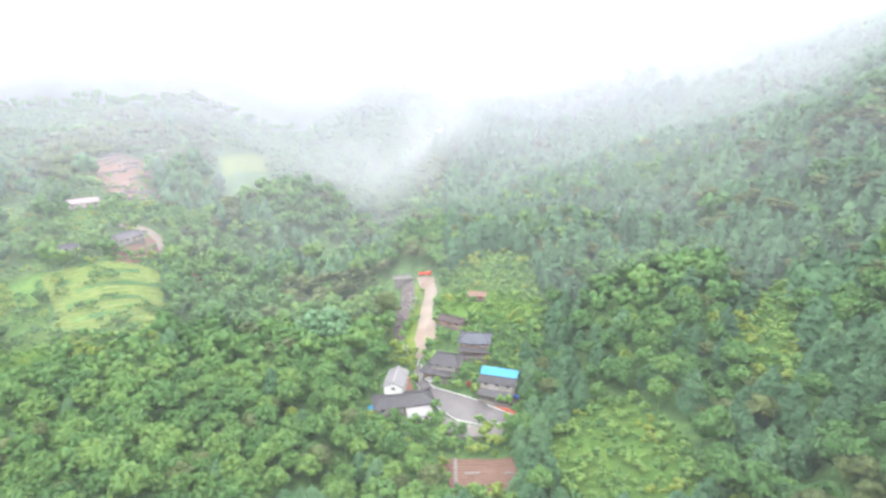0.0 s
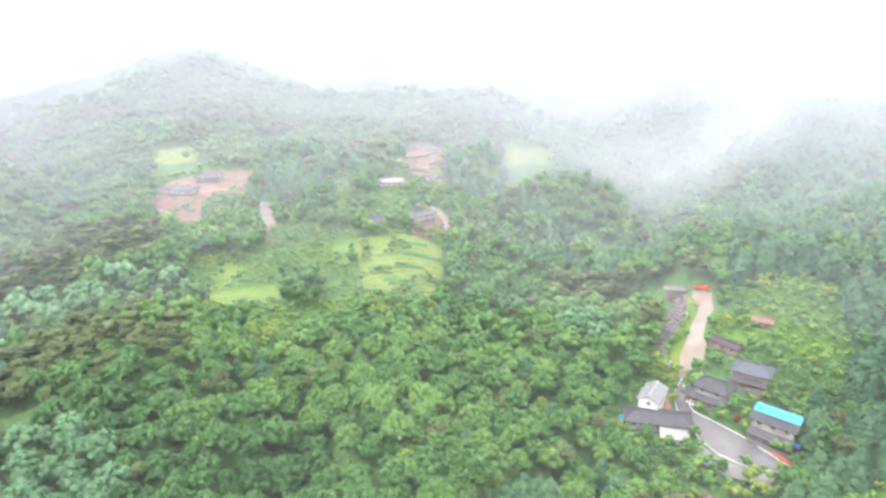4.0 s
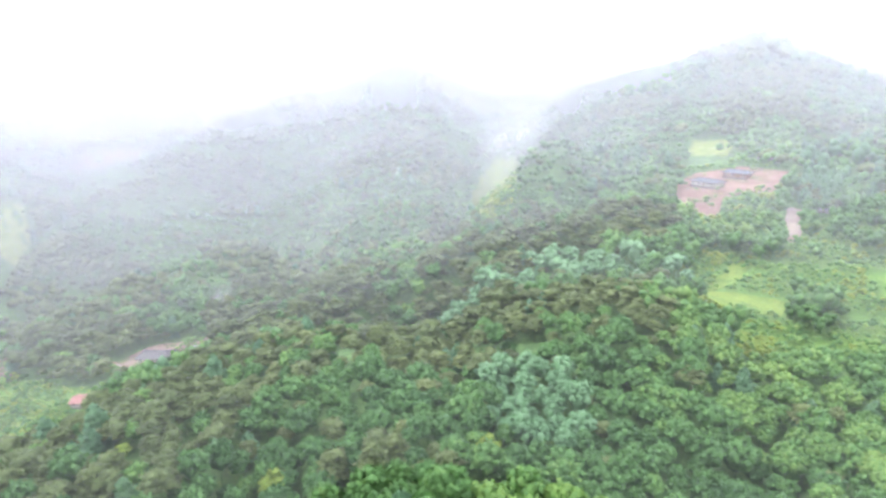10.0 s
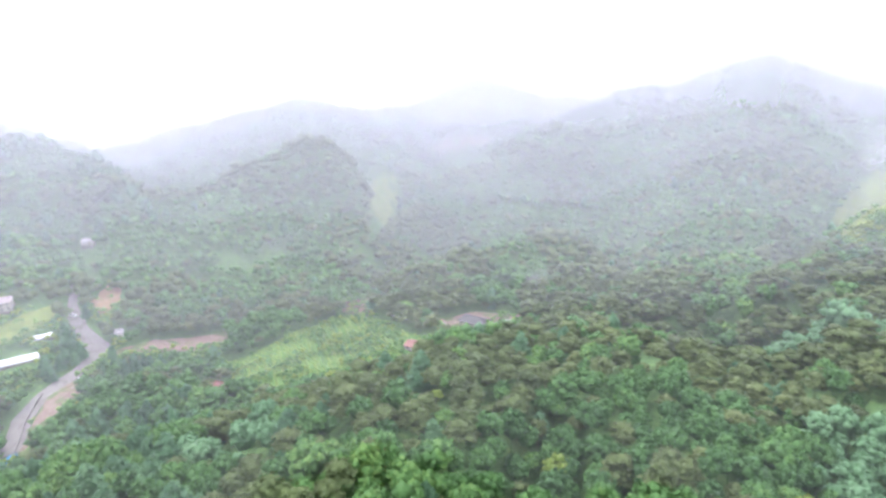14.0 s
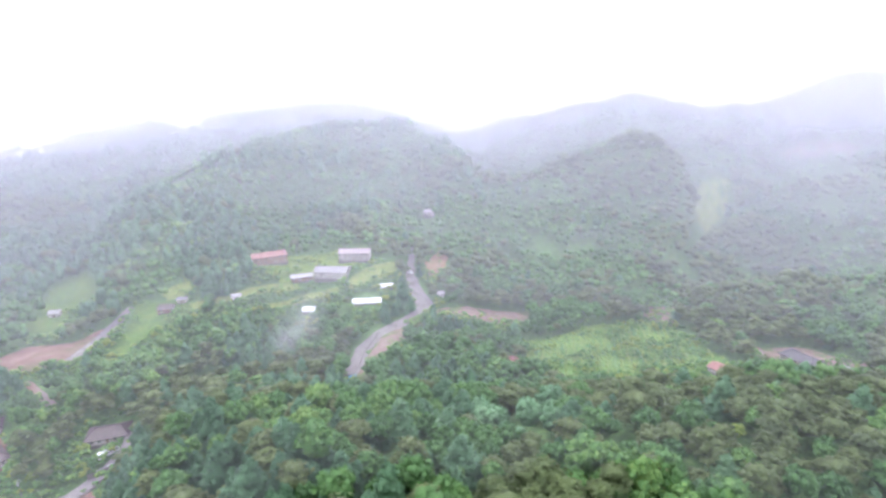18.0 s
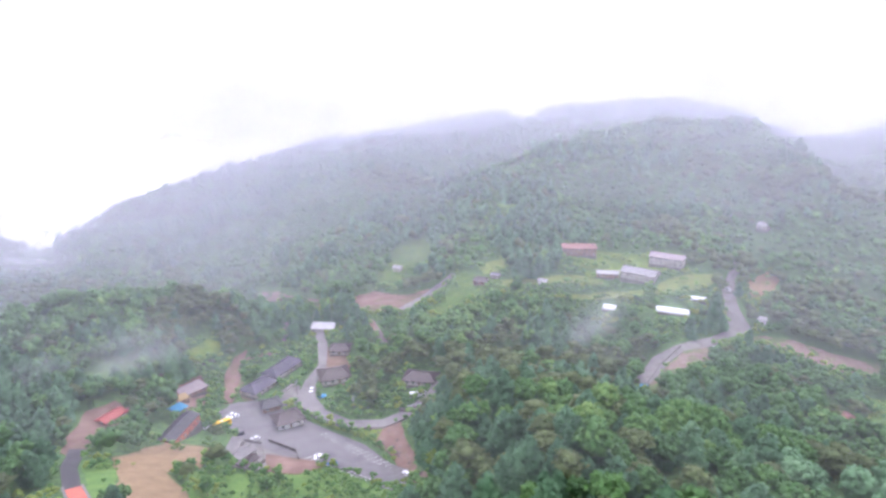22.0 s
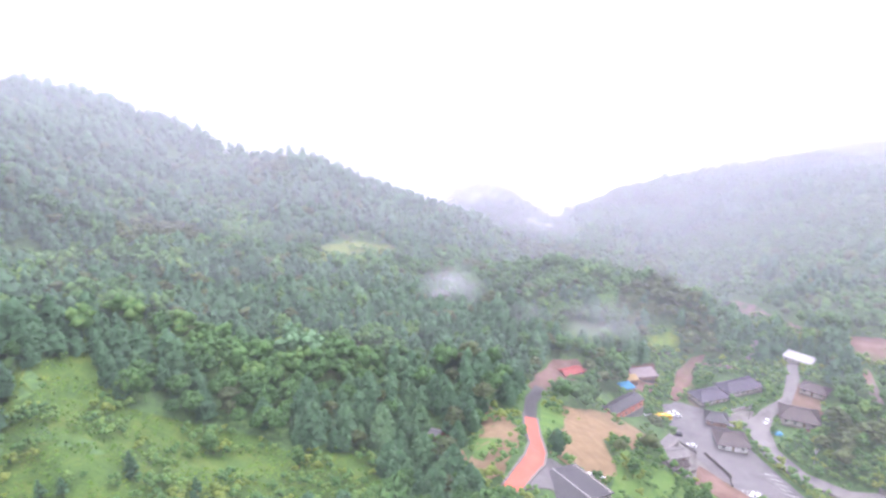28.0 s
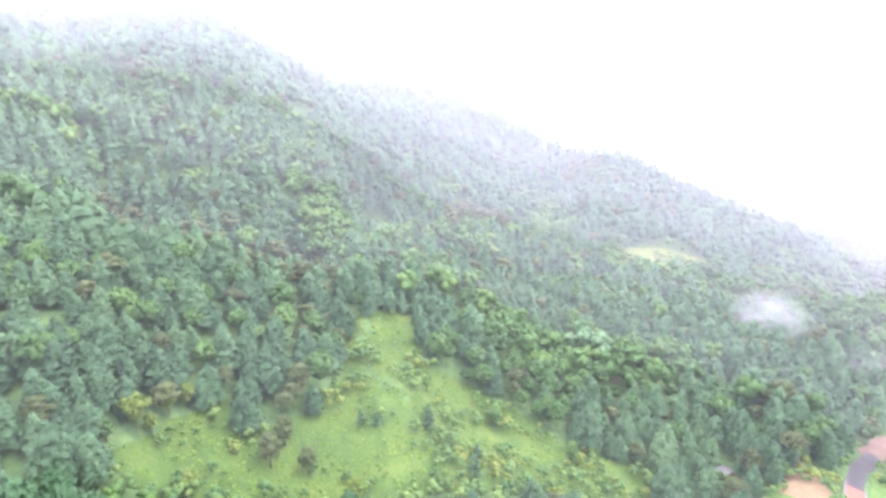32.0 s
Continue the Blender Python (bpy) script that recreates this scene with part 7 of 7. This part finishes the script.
for outline in (TERRACE_FIELD, STEPPED_PLOTS, EARTHWORKS, STUBBLE_FIELD, FARM_YARD, HOUSE_YARD, YELLOW_FIELD, VALLEY_FIELD, MIDDLE_PLOT, ORANGE_PLOT, RISING_GREEN, SLOPE_PLOT,
                HIGH_FIELD, KNOLL_FIELD, RIDGE_FIELD, HILL_GREEN, VALLEY_PLOT):
    sparse |= inside(bx, by, outline)
soft &= np.where(sparse, n > 0.63, np.where(open_land, n > 0.51, n > np.where(fringe, 0.2, 0.36))) | (vines & (n > 0.15)) | (yards & (n > 0.22))
bx, by, n, vines, yards = bx[soft], by[soft], n[soft], vines[soft], (yards | fringe)[soft]
lime = value_noise(bx / 7, by / 7, 93) > 0.72
for kind, leaf, pick in (("broad", LEAF_BROAD, ~lime), ("lime", LEAF_LIME, lime)):
    size = grow_rng.uniform(0.16, 0.46, pick.sum()) * np.where(vines[pick], 1.15, np.where(yards[pick], 1.3, 1.0))
    tint = np.clip(0.68 + 0.2 * vines[pick] + grow_rng.normal(0, 0.2, pick.sum()), 0, 1)
    v, f, tt = plant("bush", 0, bx[pick], by[pick], size, tint, grow_rng)
    tagged(new("bushes", mesh_from("bushes", v, f, leaf, tt, smooth=True)), "low green bushes in gardens and along field edges", "bushes", kind="stuff")

# grass tufts on the meadows
gx, gy = scatter(60, 320, 1.15, grow_rng)
on_grass = (inside(gx, gy, MEADOW) | inside(gx, gy, LOW_MEADOW)) & (fbm(gx / 5, gy / 5, 97, 3) > 0.42)
gx, gy = gx[on_grass], gy[on_grass]
centres = np.stack([gx, gy, ground(gx, gy) + 0.35], -1)
lean_up = np.tile((0.0, 0.0, 1.0), (len(gx), 1))
v, f = leaf_quads(grow_rng, centres, lean_up, grow_rng.uniform(0.3, 0.75, len(gx)), 0.5)
tufts = np.clip(np.repeat(1.3 * fbm(gx / 12, gy / 12, 98, 3) - 0.15 + grow_rng.normal(0, 0.12, len(gx)), 4), 0, 1)
tagged(new("grass_tufts", mesh_from("grass_tufts", v, f, LEAF_GRASS, tufts)), "yellow-green grass tufts on the hillside meadow", "grass", kind="stuff")

# ---- low cloud and mist ----
def mist_wall(radius, low, high, material, bumpy):
    a = np.arange(96) / 96 * 2 * np.pi
    r = radius * (1 + bumpy * (fbm(np.cos(a) * 3 + 9, np.sin(a) * 3 + radius / 50, 3, 2) - 0.5))
    z = np.linspace(low, high, 8)
    v = np.stack([np.outer(np.ones(8), r * np.cos(a)), np.outer(np.ones(8), r * np.sin(a)), np.outer(z, np.ones(96))], -1).reshape(-1, 3)
    k = np.arange(7)[:, None] * 96
    i, j = np.arange(96)[None], (np.arange(96)[None] + 1) % 96
    q = np.stack([k + i, k + j, k + 96 + j, k + 96 + i], -1).reshape(-1, 4)
    return mesh_from("mist", v, np.vstack([q[:, [0, 1, 2]], q[:, [0, 2, 3]]]), material, smooth=True)


for k, (radius, amount, top) in enumerate(MIST):
    veil_mat = mist("thin_mist", amount, 135 if radius < 700 else 30, 290 if radius < 700 else 150, top)
    tagged(new("mist", mist_wall(radius, -260, 420, veil_mat, 0.12)), "thin white mist drifting between the hills", "mist", kind="stuff")


def scrap(eye_way, far, half_wide, half_high, lean, amount):
    """A scrap of mist: three bent sheets behind one another, facing the middle of the plan."""
    c = Vector(EYE) + Vector(eye_way) * far
    yaw = math.degrees(math.atan2(-c.x, c.y))
    u = np.linspace(-1, 1, 13)
    gx, gz = np.meshgrid(u, u)
    pieces = []
    for k in (-1, 0, 1):
        gy = k * 0.35 + 0.3 * (value_noise(gx * 2 + 5 * k, gz * 2 + far, 8) - 0.5)
        v = np.stack([gx, gy, gz], -1).reshape(-1, 3)
        i, j = np.meshgrid(np.arange(12), np.arange(12))
        q = (j * 13 + i).ravel()
        pieces.append((v, np.vstack([np.stack([q, q + 1, q + 14], -1), np.stack([q, q + 14, q + 13], -1)])))
    v, f = joined(pieces)
    ob = new("mist_wisp", mesh_from("mist_wisp", v, f, wisp("wisp", amount), smooth=True))
    ob.matrix_world = pose(c.x, c.y, c.z, 0, lean, yaw) @ Matrix.Diagonal((half_wide, half_wide * 0.6, half_high, 1))
    tagged(ob, "torn white scrap of mist over the trees", "mist", kind="stuff")


for way, far, wide, high, lean, amount in (
        ((-0.081, 0.985, -0.154), 470, 45, 55, 35, 0.3), ((-0.005, 0.996, -0.086), 540, 50, 65, 25, 0.35), ((-0.155, 0.978, -0.142), 480, 60, 30, 10, 0.2), ((-0.771, -0.577, -0.268), 560, 120, 22, -14, 0.35), ((0.512, -0.783, -0.353), 330, 24, 19, 0, 0.5), ((0.282, -0.874, -0.395), 330, 38, 18, -8, 0.22),
        ((0.392, -0.832, -0.393), 330, 20, 12, 0, 0.25), ((-0.927, -0.123, -0.354), 430, 13, 30, 15, 0.4), ((-0.841, -0.453, -0.298), 560, 50, 14, -25, 0.45), ((-0.425, -0.814, -0.396), 370, 18, 40, 35, 0.25),
        ((0.653, -0.736, -0.179), 690, 60, 24, 25, 0.6), ((0.391, -0.888, -0.243), 720, 60, 18, 15, 0.5),
        ((0.490, -0.850, -0.192), 880, 90, 40, 0, 0.6), ((-0.925, 0.365, -0.102), 640, 40, 60, 40, 0.5), ((0.534, -0.818, -0.213), 700, 40, 25, 20, 0.5)):
    scrap(way, far, wide, high, lean, amount)
tagged(new("backdrop", mist_wall(1060, -400, 900, cloud_backdrop(), 0.0)), "bright white cloud closing off the far mountains", "sky", kind="structure")
